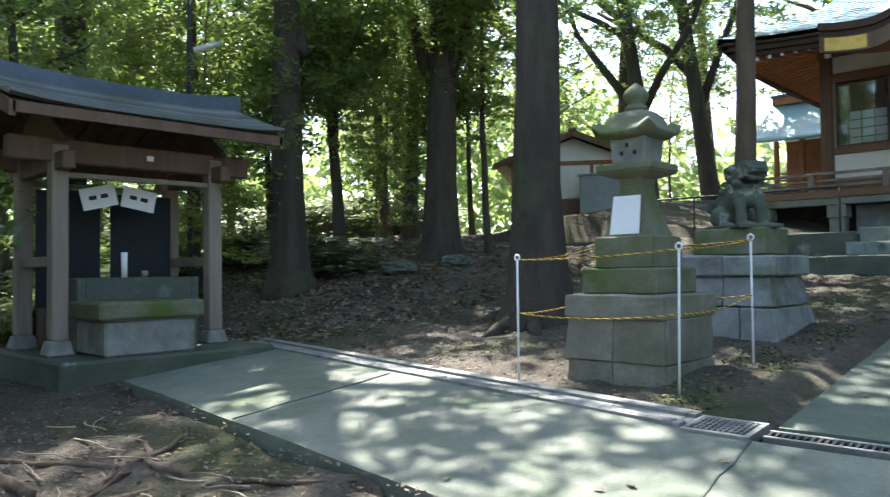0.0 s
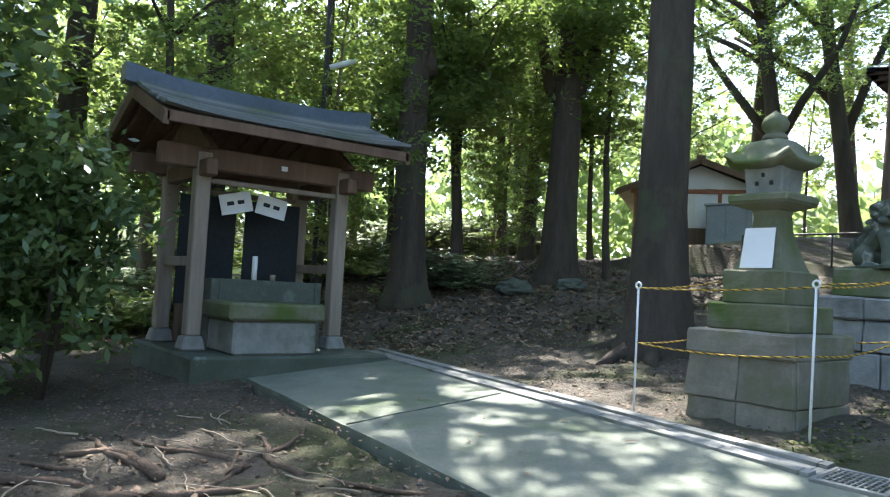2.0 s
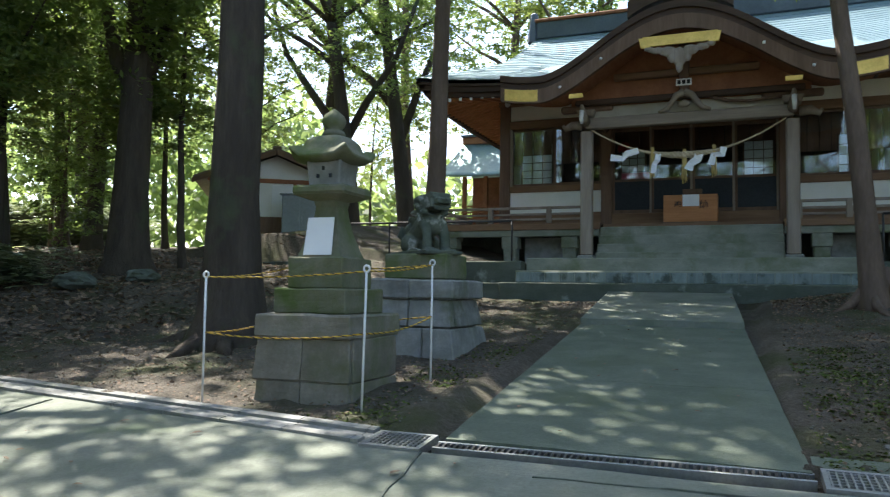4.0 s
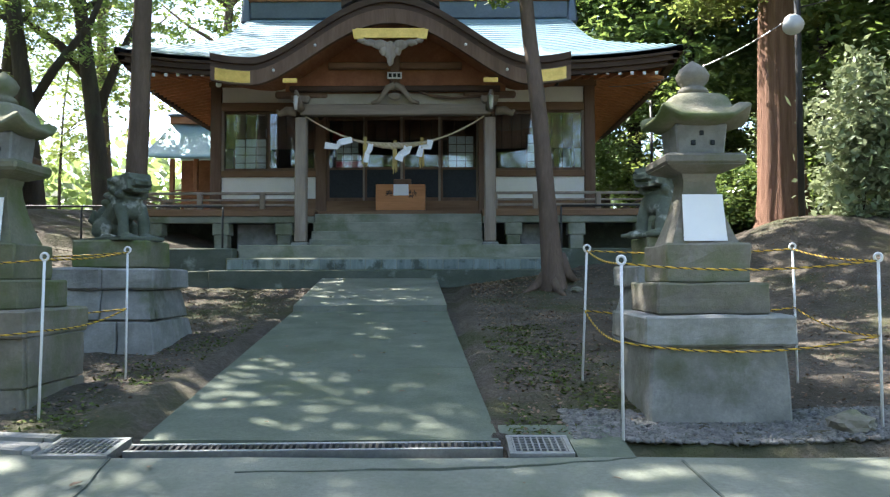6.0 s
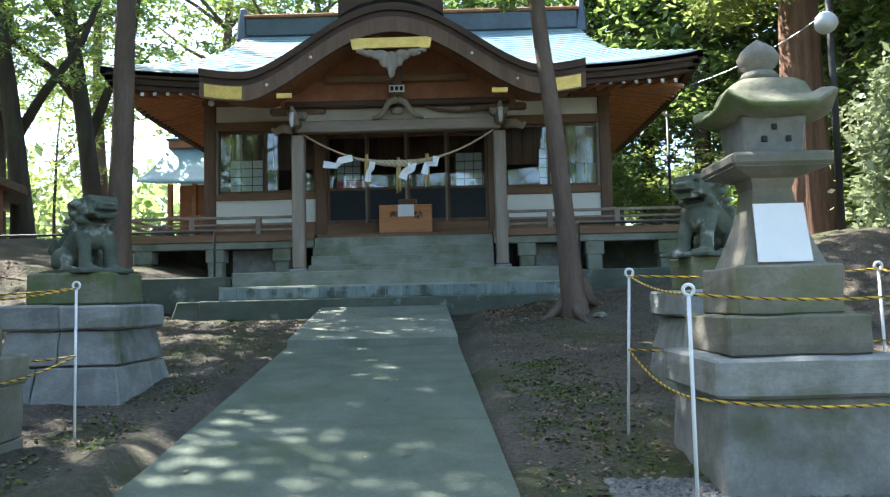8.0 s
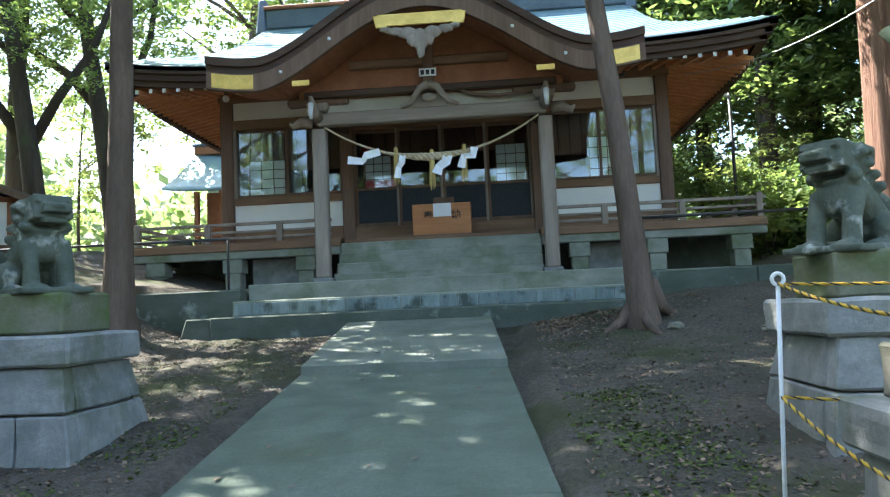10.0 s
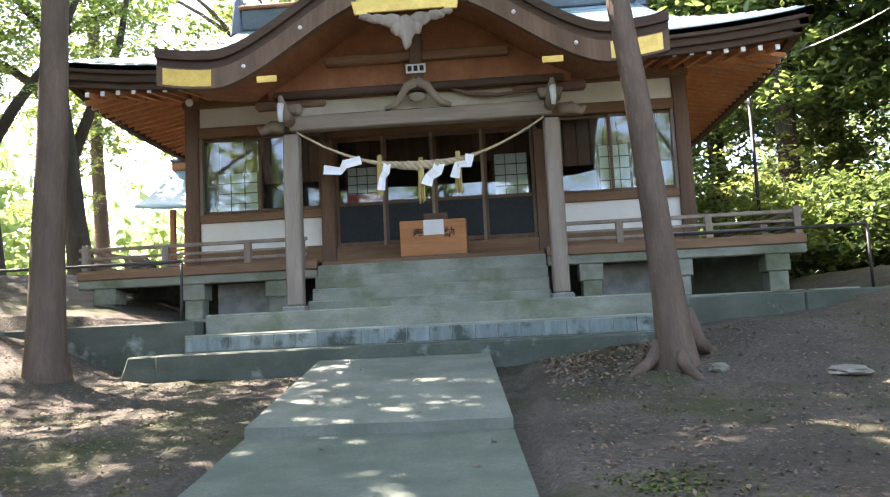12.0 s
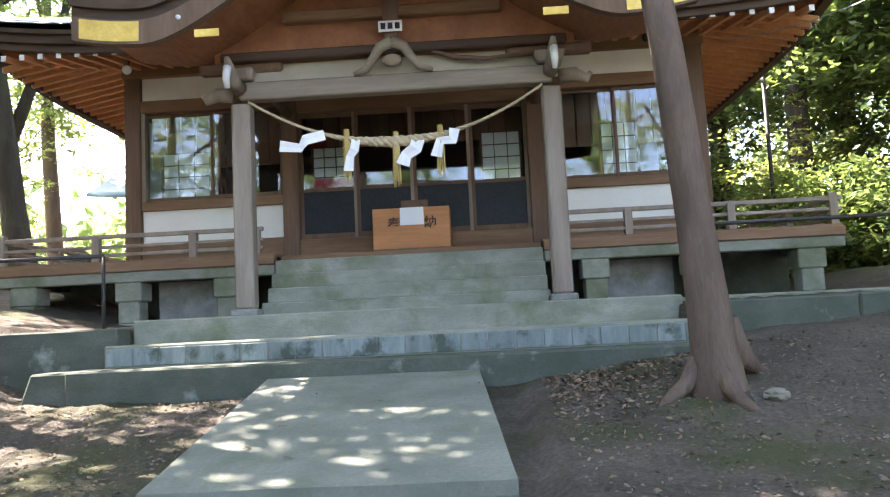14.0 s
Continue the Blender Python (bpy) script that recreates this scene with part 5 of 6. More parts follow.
def build_pole(x, y, h, lean, label):
    z = float(ground_z(x, y))
    p = thing("rope_pole", label, "pole", pose(x, y, z, lean[0], lean[1], 0), "rope poles")
    pipe("rod", M_PAINT_WHITE, p, [(0, 0, -0.05), (0, 0, h * 0.5), (0, 0, h - 0.02)], 0.0095)
    bm = bmesh.new()
    pts = [(0.026 * math.cos(2 * math.pi * k / 12), 0, h + 0.010 + 0.026 * math.sin(2 * math.pi * k / 12)) for k in range(13)]
    tube(bm, pts, [0.009] * 13, 6, False)
    part("eye_ring", bm, M_PAINT_WHITE, p, "", True)
    m = p.matrix_basis
    return m @ Vector((0, 0, h - 0.01)), m @ Vector((0, 0, h * 0.55))


def barrier(poles, links, label):
    tops, mids = zip(*[build_pole(*q, label) for q in poles])
    for i, j, d in links:
        for row, sagd in ((tops, d), (mids, d * 1.2 + 0.02)):
            r = thing("barrier_rope", "yellow and black twisted barrier rope between white poles", "rope", None, "barrier ropes")
            n = max(10, int((row[i] - row[j]).length / 0.018))
            twisted(r, "strand", (M_ROPE_YB, M_ROPE_BLACK, M_ROPE_YB), sag(row[i], row[j], sagd, n), 0.0075, (row[i] - row[j]).length / 0.09, 3, 5)


def build_handrail(pts, posts, label):
    h = thing("handrail", label, "handrail")
    pipe("rail", M_BLACK, h, pts, 0.022)
    for (x, y, z0, z1) in posts:
        pipe("upright", M_BLACK, h, [(x, y, z0), (x, y, z1)], 0.02)


def build_house():
    """The plain outbuilding on the rise, gable end to the yard, with a grey cabinet shed before it."""
    m = pose(-11.15, 17.75, 2.9, 0, 0, 34)
    h = thing("outbuilding", "small white-walled outbuilding with brown roof and dark skirting", "building", m)
    W = 1.75
    cuboid("wall", M_WHITE, h, -W, W, 0, 4.2, 0.55, 1.55, 0, "white plaster walls")
    cuboid("skirt", M_WOOD, h, -W - 0.02, W + 0.02, -0.02, 4.22, -0.9, 0.55, 0, "dark boarded lower wall")
    for x in (-W + 0.05, -0.62, 0.52, W - 0.05):
        cuboid("post", M_WOOD_RED, h, x - 0.05, x + 0.05, -0.035, 0.0, 0.55, 1.62, 0.004)
    cuboid("plate", M_WOOD_RED, h, -W - 0.1, W + 0.1, -0.05, 0.0, 1.5, 1.62, 0.006)
    cuboid("shutter", M_PAPER, h, -0.12, 0.46, -0.03, 0.0, 0.58, 1.45, 0.006, "pale plain shutter panel")
    for k in range(9):
        cuboid("board", M_WOOD, h, -W + 0.39 * k, -W + 0.39 * k + 0.375, -0.035, -0.02, -0.9, 0.54, 0.003)
    for y in (0.0, 4.15):
        bm = bmesh.new()
        vs = [bm.verts.new((x, y + d, z)) for d in (0, 0.05) for x, z in ((-W, 1.55), (W, 1.55), (0, 2.28))]
        bm.faces.new(vs[:3])
        bm.faces.new(vs[3:])
        for i in range(3):
            bm.faces.new((vs[i], vs[(i + 1) % 3], vs[3 + (i + 1) % 3], vs[3 + i]))
        bmesh.ops.recalc_face_normals(bm, faces=bm.faces)
        part("gable", bm, M_WHITE, h)
    for sx in (-1, 1):
        bm = bmesh.new()
        slab_from(bm, [[(0, y, 2.42) for y in (-0.55, 4.7)], [(sx * (W + 0.45), y, 1.56) for y in (-0.55, 4.7)]], 0.07)
        part("roof", bm, M_ROOF_BROWN, h, "shallow brown gabled roof")
        bm = bmesh.new()
        slab_from(bm, [[(sx * 0.01, y, 2.36) for y in (-0.58, -0.52)], [(sx * (W + 0.47), y, 1.49) for y in (-0.58, -0.52)]], 0.13)
        part("bargeboard", bm, M_WOOD, h)
    cuboid("ridge_cap", M_ROOF_BROWN, h, -0.12, 0.12, -0.58, 4.72, 2.38, 2.47, 0.02)
    s = thing("storage_cabinet", "tall grey sheet-metal storage cabinet beside the outbuilding", "cabinet", m @ pose(0.75, -0.9, 0.02, 0, 0, -14))
    cuboid("body", M_SHED, s, -0.5, 0.5, -0.4, 0.3, -0.5, 1.02, 0.02)
    for a, b in ((-0.46, -0.01), (0.01, 0.46)):
        d = cuboid("door", M_SHED, s, a, b, -0.42, -0.4, -0.3, 0.96, 0.004)
        cuboid("handle", M_STEEL, d, *((-0.06, -0.04) if a < -0.1 else (0.04, 0.06)), -0.435, -0.42, 0.3, 0.45, 0.003)
    cuboid("roof", M_SHED, s, -0.55, 0.55, -0.46, 0.34, 1.02, 1.07, 0.01)


def build_inner_shrine():
    """The red timber sanctuary behind the hall on its left."""
    h = thing("inner_sanctuary", "small red timber sanctuary with pale blue roof", "shrine", pose(-7.95, 28.6, 3.15))
    cuboid("body", M_WOOD_RED, h, -1.2, 1.2, 0, 2.2, 1.0, 2.9, 0.02, "red-brown timber body")
    cuboid("base", M_STONE, h, -1.6, 1.6, -0.5, 2.6, -0.5, 0.6, 0.02)
    cuboid("floor", M_WOOD_RED, h, -1.5, 1.5, -0.5, 2.5, 0.85, 1.0, 0.01)
    for x in (-1.4, -0.5, 0.5, 1.4):
        cuboid("post", M_WOOD_RED, h, x - 0.08, x + 0.08, -0.45, -0.29, 0.6, 2.9, 0.01)
    for k in range(6):
        cuboid("rail", M_WOOD_RED, h, -1.5, 1.5, -0.52, -0.46, 1.05 + 0.12 * k, 1.10 + 0.12 * k, 0)
    for s, y0, y1 in ((1, -1.3, 1.1), (-1, 3.5, 1.1)):
        bm = bmesh.new()
        rows = []
        for i in range(9):
            t = i / 8
            rows.append([(x * (1 - 0.12 * t), y0 + (y1 - y0) * t, 2.85 + 0.12 * abs(x / 2.4) ** 3 + 1.72 * (0.6 * t + 0.4 * t * t)) for x in (-2.25, -1.5, -0.75, 0, 0.75, 1.5, 2.25)])
        slab_from(bm, rows, 0.1)
        part("roof", bm, M_COPPER, h, "pale blue copper roof", True)
    cuboid("ridge", M_WOOD_RED, h, -2.0, 2.0, 0.9, 1.3, 4.5, 4.8, 0.03)
    cuboid("ridge_cap", M_RIDGE, h, -2.05, 2.05, 0.85, 1.35, 4.8, 4.9, 0.02)


build_water_pavilion()
build_lantern(2.96, 5.70, 0.47, "mossy stone lantern on stepped base with paper notice", M_STONE_WARM, 0)
build_lantern(-2.45, 6.02, 0.50, "mossy stone lantern on stepped base beside the drain", M_MOSS_STONE, 1, True, 0.0, M_STONE_WARM)
build_guardian(-2.52, 8.42, 0.74, 1, "seated stone guardian beast on pedestal facing the path")
build_guardian(3.55, 8.10, 0.75, -1, "weathered seated stone guardian beast by the tree")
barrier([(2.20, 4.80, 1.12, (0, 0)), (2.21, 6.28, 1.12, (0, 2.5)), (4.05, 6.45, 1.12, (0, -1)), (3.94, 5.03, 1.12, (0, 0))], [(0, 1, 0.03), (1, 2, 0.03), (2, 3, 0.03), (3, 0, 0.05)],
        "white rope pole with ring top by the lantern")
barrier([(-1.66, 6.55, 1.10, (0, 0)), (-1.72, 5.30, 1.12, (0, 1)), (-3.2, 5.22, 1.07, (0, 0)), (-3.3, 6.7, 1.07, (0, 0))], [(0, 1, 0.02), (1, 2, 0.02), (2, 3, 0.03), (3, 0, 0.03)],
        "white rope pole with ring top by the mossy lantern")
build_handrail([(-8.0, 14.72, 2.92), (-5.7, 14.72, 2.91), (-3.32, 14.72, 2.90)], [(-8.0, 14.72, 2.0, 2.92), (-6.1, 14.72, 2.0, 2.91), (-3.32, 14.72, 1.9, 2.9)], "black pipe handrail along the terrace edge")
build_handrail([(3.32, 14.72, 2.90), (4.6, 14.76, 2.91), (5.95, 14.8, 2.92)], [(3.32, 14.72, 1.9, 2.9), (5.95, 14.8, 2.0, 2.92)], "black pipe handrail along the retaining wall")
build_house()
build_inner_shrine()

# ---- trees ----
LEAVES = {}


def leaf_mesh(key, mat, n_clumps, per, ext, leaf, clump_r, seed, flat=0.6):
    """A crown of many leaves in clumps inside an ellipsoid shell; returns mesh data, made once."""
    if key in LEAVES:
        return LEAVES[key]
    rng = np.random.default_rng(seed)
    d = rng.normal(size=(n_clumps, 3))
    d /= np.linalg.norm(d, axis=1)[:, None]
    c = d * (rng.random((n_clumps, 1)) ** 0.45) * np.array(ext) * rng.uniform(0.75, 1.1, (n_clumps, 1))
    cr = clump_r * rng.uniform(0.5, 1.3, (n_clumps, 1, 1))
    p = rng.normal(size=(n_clumps, per, 3)) * np.array([1, 1, flat]) * cr * 0.55 + c[:, None, :]
    p = p.reshape(-1, 3)
    n = len(p)
    a = rng.normal(size=(n, 3)) * np.array([1, 1, 0.45])
    a /= np.linalg.norm(a, axis=1)[:, None]
    b = np.cross(a, rng.normal(size=(n, 3)) * 0.6 + np.array([0, 0, 1.0]))
    b /= np.linalg.norm(b, axis=1)[:, None] + 1e-9
    L = leaf * rng.uniform(0.6, 1.3, (n, 1))
    v = np.stack([p - a * L, p + b * L * 0.42, p + a * L, p - b * L * 0.42], 1).reshape(-1, 3)
    f = np.arange(4 * n).reshape(n, 4)
    ob = raw_mesh("crown", v, f, mat)
    LEAVES[key] = ob.data
    bpy.data.objects.remove(ob)
    return LEAVES[key]


def trunk_line(x, y, z, h, lean, bend, n=9, seed=0):
    rng = random.Random(seed)
    pts = []
    for i in range(n):
        t = i / (n - 1)
        pts.append(Vector((x + lean[0] * t * h + bend * math.sin(t * 4 + seed) * 0.25 + (rng.uniform(-0.03, 0.03) if i else 0),
                           y + lean[1] * t * h + bend * math.cos(t * 3 + seed) * 0.2 - bend * 0.2, z + h * t)))
    return pts


def tree(name, label, x, y, r, h, mat, crowns, lean=(0, 0), bend=0.3, flare=1.6, seed=0, limbs=5, z=None, seg=14, root=0.0, reach=1.0, ridges=0, forks=()):
    """Trunk, limbs and crowns. crowns: (leaf mesh key, dx, dy, dz, scale)."""
    z = float(ground_z(x, y)) if z is None else z
    t = thing(name, label, "tree", None, "trees")
    rng = random.Random(seed * 7 + 3)
    pts = trunk_line(x, y, z, h, lean, bend, 10, seed)
    bm = bmesh.new()
    low = [pts[0] + Vector((0, 0, -0.35)), pts[0] + Vector((0, 0, 0.05)), pts[0] + (pts[1] - pts[0]) * 0.18, pts[0] + (pts[1] - pts[0]) * 0.5]
    line = low + pts[1:]
    rad = [r * flare * 1.25, r * flare, r * (1 + (flare - 1) * 0.42), r * (1 + (flare - 1) * 0.12)] + [r * (1 - 0.72 * i / 9) for i in range(1, 10)]
    tube(bm, line, rad, seg, wob=0.045, ridges=ridges)
    part("trunk", bm, mat, t, "", True)
    for path in forks:
        bm = bmesh.new()
        n = len(path)
        tube(bm, [Vector((x, y, z)) + Vector(q) for q in path], [r * 0.55 * (1 - 0.65 * i / (n - 1)) for i in range(n)], seg)
        part("limb", bm, mat, t, "", True)
    for k in range(limbs):
        i = rng.randint(4, 8)
        a = rng.uniform(0, 2 * math.pi)
        ln = rng.uniform(0.18, 0.34) * h
        p0 = pts[i]
        p1 = p0 + Vector((math.cos(a) * ln * 0.5, math.sin(a) * ln * 0.5, ln * 0.35))
        p2 = p0 + Vector((math.cos(a) * ln, math.sin(a) * ln, ln * rng.uniform(0.5, 0.9)))
        r0 = r * (1 - 0.72 * i / 9) * 0.55
        bm = bmesh.new()
        tube(bm, [p0, p0.lerp(p1, 0.5) + Vector((0, 0, 0.1)), p1, p1.lerp(p2, 0.5), p2], [r0, r0 * 0.85, r0 * 0.65, r0 * 0.45, r0 * 0.2], 7)
        part("limb", bm, mat, t, "", True)
    for k in range(int(root)):
        a = 2 * math.pi * k / root + rng.uniform(-0.3, 0.3)
        bm = bmesh.new()
        ps = []
        for q in (0.5, 1.2, 2.0, 2.8):
            px, py = x + math.cos(a + 0.1 * q) * r * q * 1.15 * reach, y + math.sin(a + 0.1 * q) * r * q * 1.15 * reach
            ps.append((px, py, float(ground_z(px, py)) + (0.16 + ((0.34 if k == 0 else 0.06) if reach > 1 else 0.0) if q < 1 else 0.06 + ((0.10 if k == 0 else 0.0) if reach > 1 else 0.0) if q < 1.5 else 0.0 if q < 2.4 else -0.05)))
        tube(bm, ps, [r * 0.55 * (reach ** 2 if k == 0 else 1), r * 0.42 * (reach ** 2 if k == 0 else 1), r * 0.26 * reach, r * 0.1], 8)
        part("root", bm, mat, t, "", True)
    for key, dx, dy, dz, sc in crowns:
        ob = new("crown", LEAVES[key])
        ob.parent = t
        ob.matrix_basis = Matrix.Translation((x + lean[0] * dz + dx, y + lean[1] * dz + dy, z + dz)) @ pose(0, 0, 0, 0, 0, rng.uniform(0, 360)) @ Matrix.Diagonal((sc, sc, sc, 1))
    return t


def shrub(x, y, key, sc, label, dz=0.8, name="shrub"):
    z = float(ground_z(x, y))
    s = thing(name, label, "shrub", None, "shrubs")
    rng = random.Random(int(x * 100) + int(y * 10))
    for k in range(4):
        bm = bmesh.new()
        a = rng.uniform(0, 6.28)
        tube(bm, [(x, y, z - 0.1), (x + 0.15 * math.cos(a), y + 0.15 * math.sin(a), z + dz * 0.6), (x + 0.4 * math.cos(a), y + 0.4 * math.sin(a), z + dz * 1.2)], [0.035, 0.025, 0.01], 6)
        part("stem", bm, M_BARK, s, "", True)
    ob = new("crown", LEAVES[key])
    ob.parent = s
    ob.matrix_basis = Matrix.Translation((x, y, z + dz)) @ pose(0, 0, 0, 0, 0, rng.uniform(0, 360)) @ Matrix.Diagonal((*(sc if isinstance(sc, tuple) else (sc, sc, sc)), 1))
    return s


def build_leaf_meshes():
    leaf_mesh("dark_a", M_LEAF_DARK, 120, 72, (2.6, 2.6, 2.2), 0.12, 0.52, 1)
    leaf_mesh("dark_b", M_LEAF_DARK, 60, 130, (2.2, 2.4, 2.6), 0.13, 0.80, 2)
    leaf_mesh("mid_b", M_LEAF_MID, 100, 62, (2.0, 2.2, 2.4), 0.11, 0.50, 4)
    leaf_mesh("yel_a", M_LEAF_YEL, 50, 120, (2.2, 2.2, 2.0), 0.12, 0.80, 5)
    leaf_mesh("bush", M_LEAF_BUSH, 95, 56, (1.0, 1.0, 1.1), 0.08, 0.36, 6)
    leaf_mesh("bush_dark", M_LEAF_BUSH, 80, 50, (1.0, 1.0, 1.2), 0.08, 0.38, 17)
    leaf_mesh("bush_light", M_LEAF_MID, 60, 120, (1.0, 1.0, 1.0), 0.07, 0.40, 7)
    # wide flat crowns above the view, added to shade and dapple the ground
    leaf_mesh("shade_canopy", M_LEAF_DARK, 90, 26, (3.9, 3.9, 0.9), 0.16, 0.52, 8, 0.5)
    leaf_mesh("thin_shade_canopy", M_LEAF_DARK, 30, 26, (3.9, 3.9, 0.9), 0.16, 0.55, 18, 0.5)
    leaf_mesh("low", M_LEAF_MID, 46, 95, (1.9, 1.9, 1.5), 0.10, 0.55, 12)
    leaf_mesh("low_dark", M_LEAF_DARK, 46, 95, (1.9, 1.9, 1.5), 0.10, 0.55, 13)
    leaf_mesh("low_yel", M_LEAF_YEL, 40, 90, (1.7, 1.7, 1.4), 0.10, 0.50, 14)
    leaf_mesh("thin", M_LEAF_MID, 70, 42, (2.0, 2.0, 2.3), 0.075, 0.34, 15, 0.45)
    leaf_mesh("thin_yel", M_LEAF_YEL, 60, 42, (2.0, 2.0, 2.0), 0.075, 0.34, 16, 0.45)
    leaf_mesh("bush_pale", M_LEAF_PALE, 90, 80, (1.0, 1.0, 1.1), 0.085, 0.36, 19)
    leaf_mesh("spray", M_LEAF_MID, 14, 60, (0.7, 0.7, 0.5), 0.08, 0.35, 9, 0.5)


def build_trees():
    build_leaf_meshes()
    C = "shade_canopy"
    # trunks beside the path; their wide flat crowns hang unseen to block the sun
    tree("cedar_tree", "tall straight dark trunk with flared foot", -5.15, 8.12, 0.35, 17, M_BARK, [(C, 0.4, 2.6, 9.8, 1.0), (C, 0.2, 1.6, 11.4, 0.95), ("thin_shade_canopy", 0.3, -1.4, 9.4, 0.8)],
         (0.0, 0), 0.05, 1.75, 1, 5, root=6)
    tree("young_tree", "slim grey-brown trunk with spreading surface roots", 2.86, 12.85, 0.165, 13, M_BARK_R, [("spray", -0.5, -0.4, 5.3, 1.0), (C, -1.2, -1.0, 9.0, 0.95), ("thin_shade_canopy", 0.8, -1.0, 10.4, 0.9), (C, 0.6, 1.5, 10.4, 1.0), (C, -1.4, 2.6, 10.9, 0.95)],
         (-0.075, 0.0), 0.12, 1.45, 2, 5, root=4, reach=1.25)
    tree("young_tree", "slim dark trunk at the terrace edge", -4.62, 13.72, 0.215, 14, M_BARK_R, [(C, 0.3, -1.0, 8.8, 1.0), (C, -1.0, -1.2, 10.4, 1.0), (C, 0.5, 2.2, 9.4, 1.0), ("thin_shade_canopy", -0.2, 1.7, 8.3, 0.8), (C, -1.6, 2.8, 9.0, 0.85), (C, -3.1, -0.6, 9.6, 0.9), ("thin_shade_canopy", -3.4, -2.2, 10.2, 0.8), ("mid_b", -0.5, 3.0, 11.2, 0.8)], (0.025, 0.0), 0.1, 1.3, 3, 5)
    tree("old_cedar", "massive old cedar with red shaggy bark", 9.9, 19.8, 0.56, 24, M_CEDAR, [("yel_a", -1.9, -0.6, 6.9, 0.72), ("dark_a", 0.8, 1.8, 11.0, 1.3), ("dark_b", 0, 0, 15, 1.6)],
         (0.0, 0), 0.05, 1.45, 4, 4, seg=44, ridges=13)
    # woods behind the pavilion and along the left
    woods = [(-10.45, 8.1, 0.34, (-0.05, 0)), (-10.45, 12.0, 0.38, (-0.035, 0)), (-12.3, 4.6, 0.30, (0, 0)), (-12.6, 7.0, 0.11, (0, 0)), (-13.5, 9.6, 0.13, (0.02, 0)),
             (-13.0, 11.0, 0.14, (-0.05, 0)), (-11.6, 2.4, 0.26, (0.03, 0)), (-15.5, 6.0, 0.24, (0, 0)), (-16.5, 12.0, 0.25, (0, 0)), (-14.5, 14.5, 0.2, (0.03, 0)),
             (-10.9, 21.5, 0.30, (-0.08, 0)), (-9.7, 23.5, 0.30, (-0.10, 0.02)), (-13.0, 24.0, 0.3, (0.04, 0)), (-14.5, 20.0, 0.28, (0, 0)),
             (-12.0, -1.0, 0.3, (0, 0)), (-9.5, -1.6, 0.34, (0, 0)), (-17.5, 1.0, 0.3, (0, 0)), (-18.0, 17.5, 0.28, (0, 0))]
    FORKS = {0: [((-0.2, 0, 4.4), (-0.9, 0.3, 5.6), (-1.5, 0.5, 7.2), (-2.0, 0.6, 9.0))],
             1: [((-0.1, 0, 4.1), (0.25, 0.2, 5.0), (0.42, 0.3, 6.4), (0.5, 0.4, 9.0)), ((-0.1, 0, 3.4), (-0.7, -0.1, 4.4), (-1.1, -0.2, 6.0), (-1.6, -0.3, 8.0))],
             10: [((-0.4, 0, 3.0), (0.5, 0.1, 4.6), (1.5, 0.2, 6.0), (2.3, 0.2, 8.0)), ((-0.4, 0, 3.6), (-1.6, 0, 5.2), (-2.7, 0.2, 6.6), (-3.4, 0.3, 8.5))],
             11: [((-0.4, 0, 3.2), (0.3, 0, 5.0), (0.9, 0.2, 6.6), (1.2, 0.3, 9.0)), ((-0.5, 0, 4.4), (-1.5, 0, 5.6), (-2.6, -0.2, 6.4), (-4.0, -0.3, 7.4))]}
    for i, (x, y, r, lean) in enumerate(woods):
        k = ("thin_shade_canopy", "thin", "thin_yel", "thin")[i % 4]
        low = ("low", "low", "thin_yel", "low_dark", "thin")[i % 5]
        a = i * 2.4
        airy = 10 <= i <= 13
        crowns = [("thin" if airy else k, 0.3, 0.2, 7.6 + (i % 3) * 0.8, 1.0), ("thin" if i % 2 else "thin_shade_canopy", -0.6, 0.5, 10.4 + (i % 4) * 0.6, 1.0)]
        if not airy:
            crowns += [(low, 1.0 * math.cos(a), 1.0 * math.sin(a), 3.4 + (i % 3) * 0.6, 0.8), (("thin", "low", "thin_yel")[i % 3], -1.1 * math.cos(a), -1.1 * math.sin(a), 5.0 + (i % 2) * 0.6, 0.9)]
        if i in (10, 11):
            crowns += [("thin", -2.2, 0.3, 6.0, 0.9), ("thin", 1.4, -0.2, 6.6, 0.95), ("thin_yel", -3.0, 0.0, 9.2, 1.1), ("thin", 2.4, 0.4, 9.4, 1.0)]
        if i in (4, 5):
            crowns[0], crowns[1] = ("thin", 0.3, 0.2, 7.8, 0.8), ("thin", -0.6, 0.5, 10.6, 0.7)
        if i in (5, 8, 9):
            crowns = crowns[2:]
        # unseen flat crowns below, added to break up sun on lane and yard
        if i == 0:
            crowns = [("thin", -0.8, 1.6, 8.4, 0.95), ("low", -1.0, 1.0, 4.6, 0.8), (C, 1.7, -0.3, 9.3, 0.6)]
        if i in (14, 15):
            crowns += [("dark_b", 0.4, 0.8, 5.4, 0.8), ("thin", -0.4, 1.6, 3.4, 0.9)]
        if i == 1:
            crowns += [(C, 1.9, 2.2, 9.0, 1.0), ("thin_shade_canopy", 2.6, 0.4, 10.4, 0.9)]
        tree("forest_tree", "dark-barked woodland tree with dense evergreen crown", x, y, r, 13 + (i * 37 % 5), M_BARK, crowns, lean, 0.75 if r > 0.2 else 0.5, 1.5, 10 + i, 10 if airy else 6, seg=12, forks=FORKS.get(i, ()))
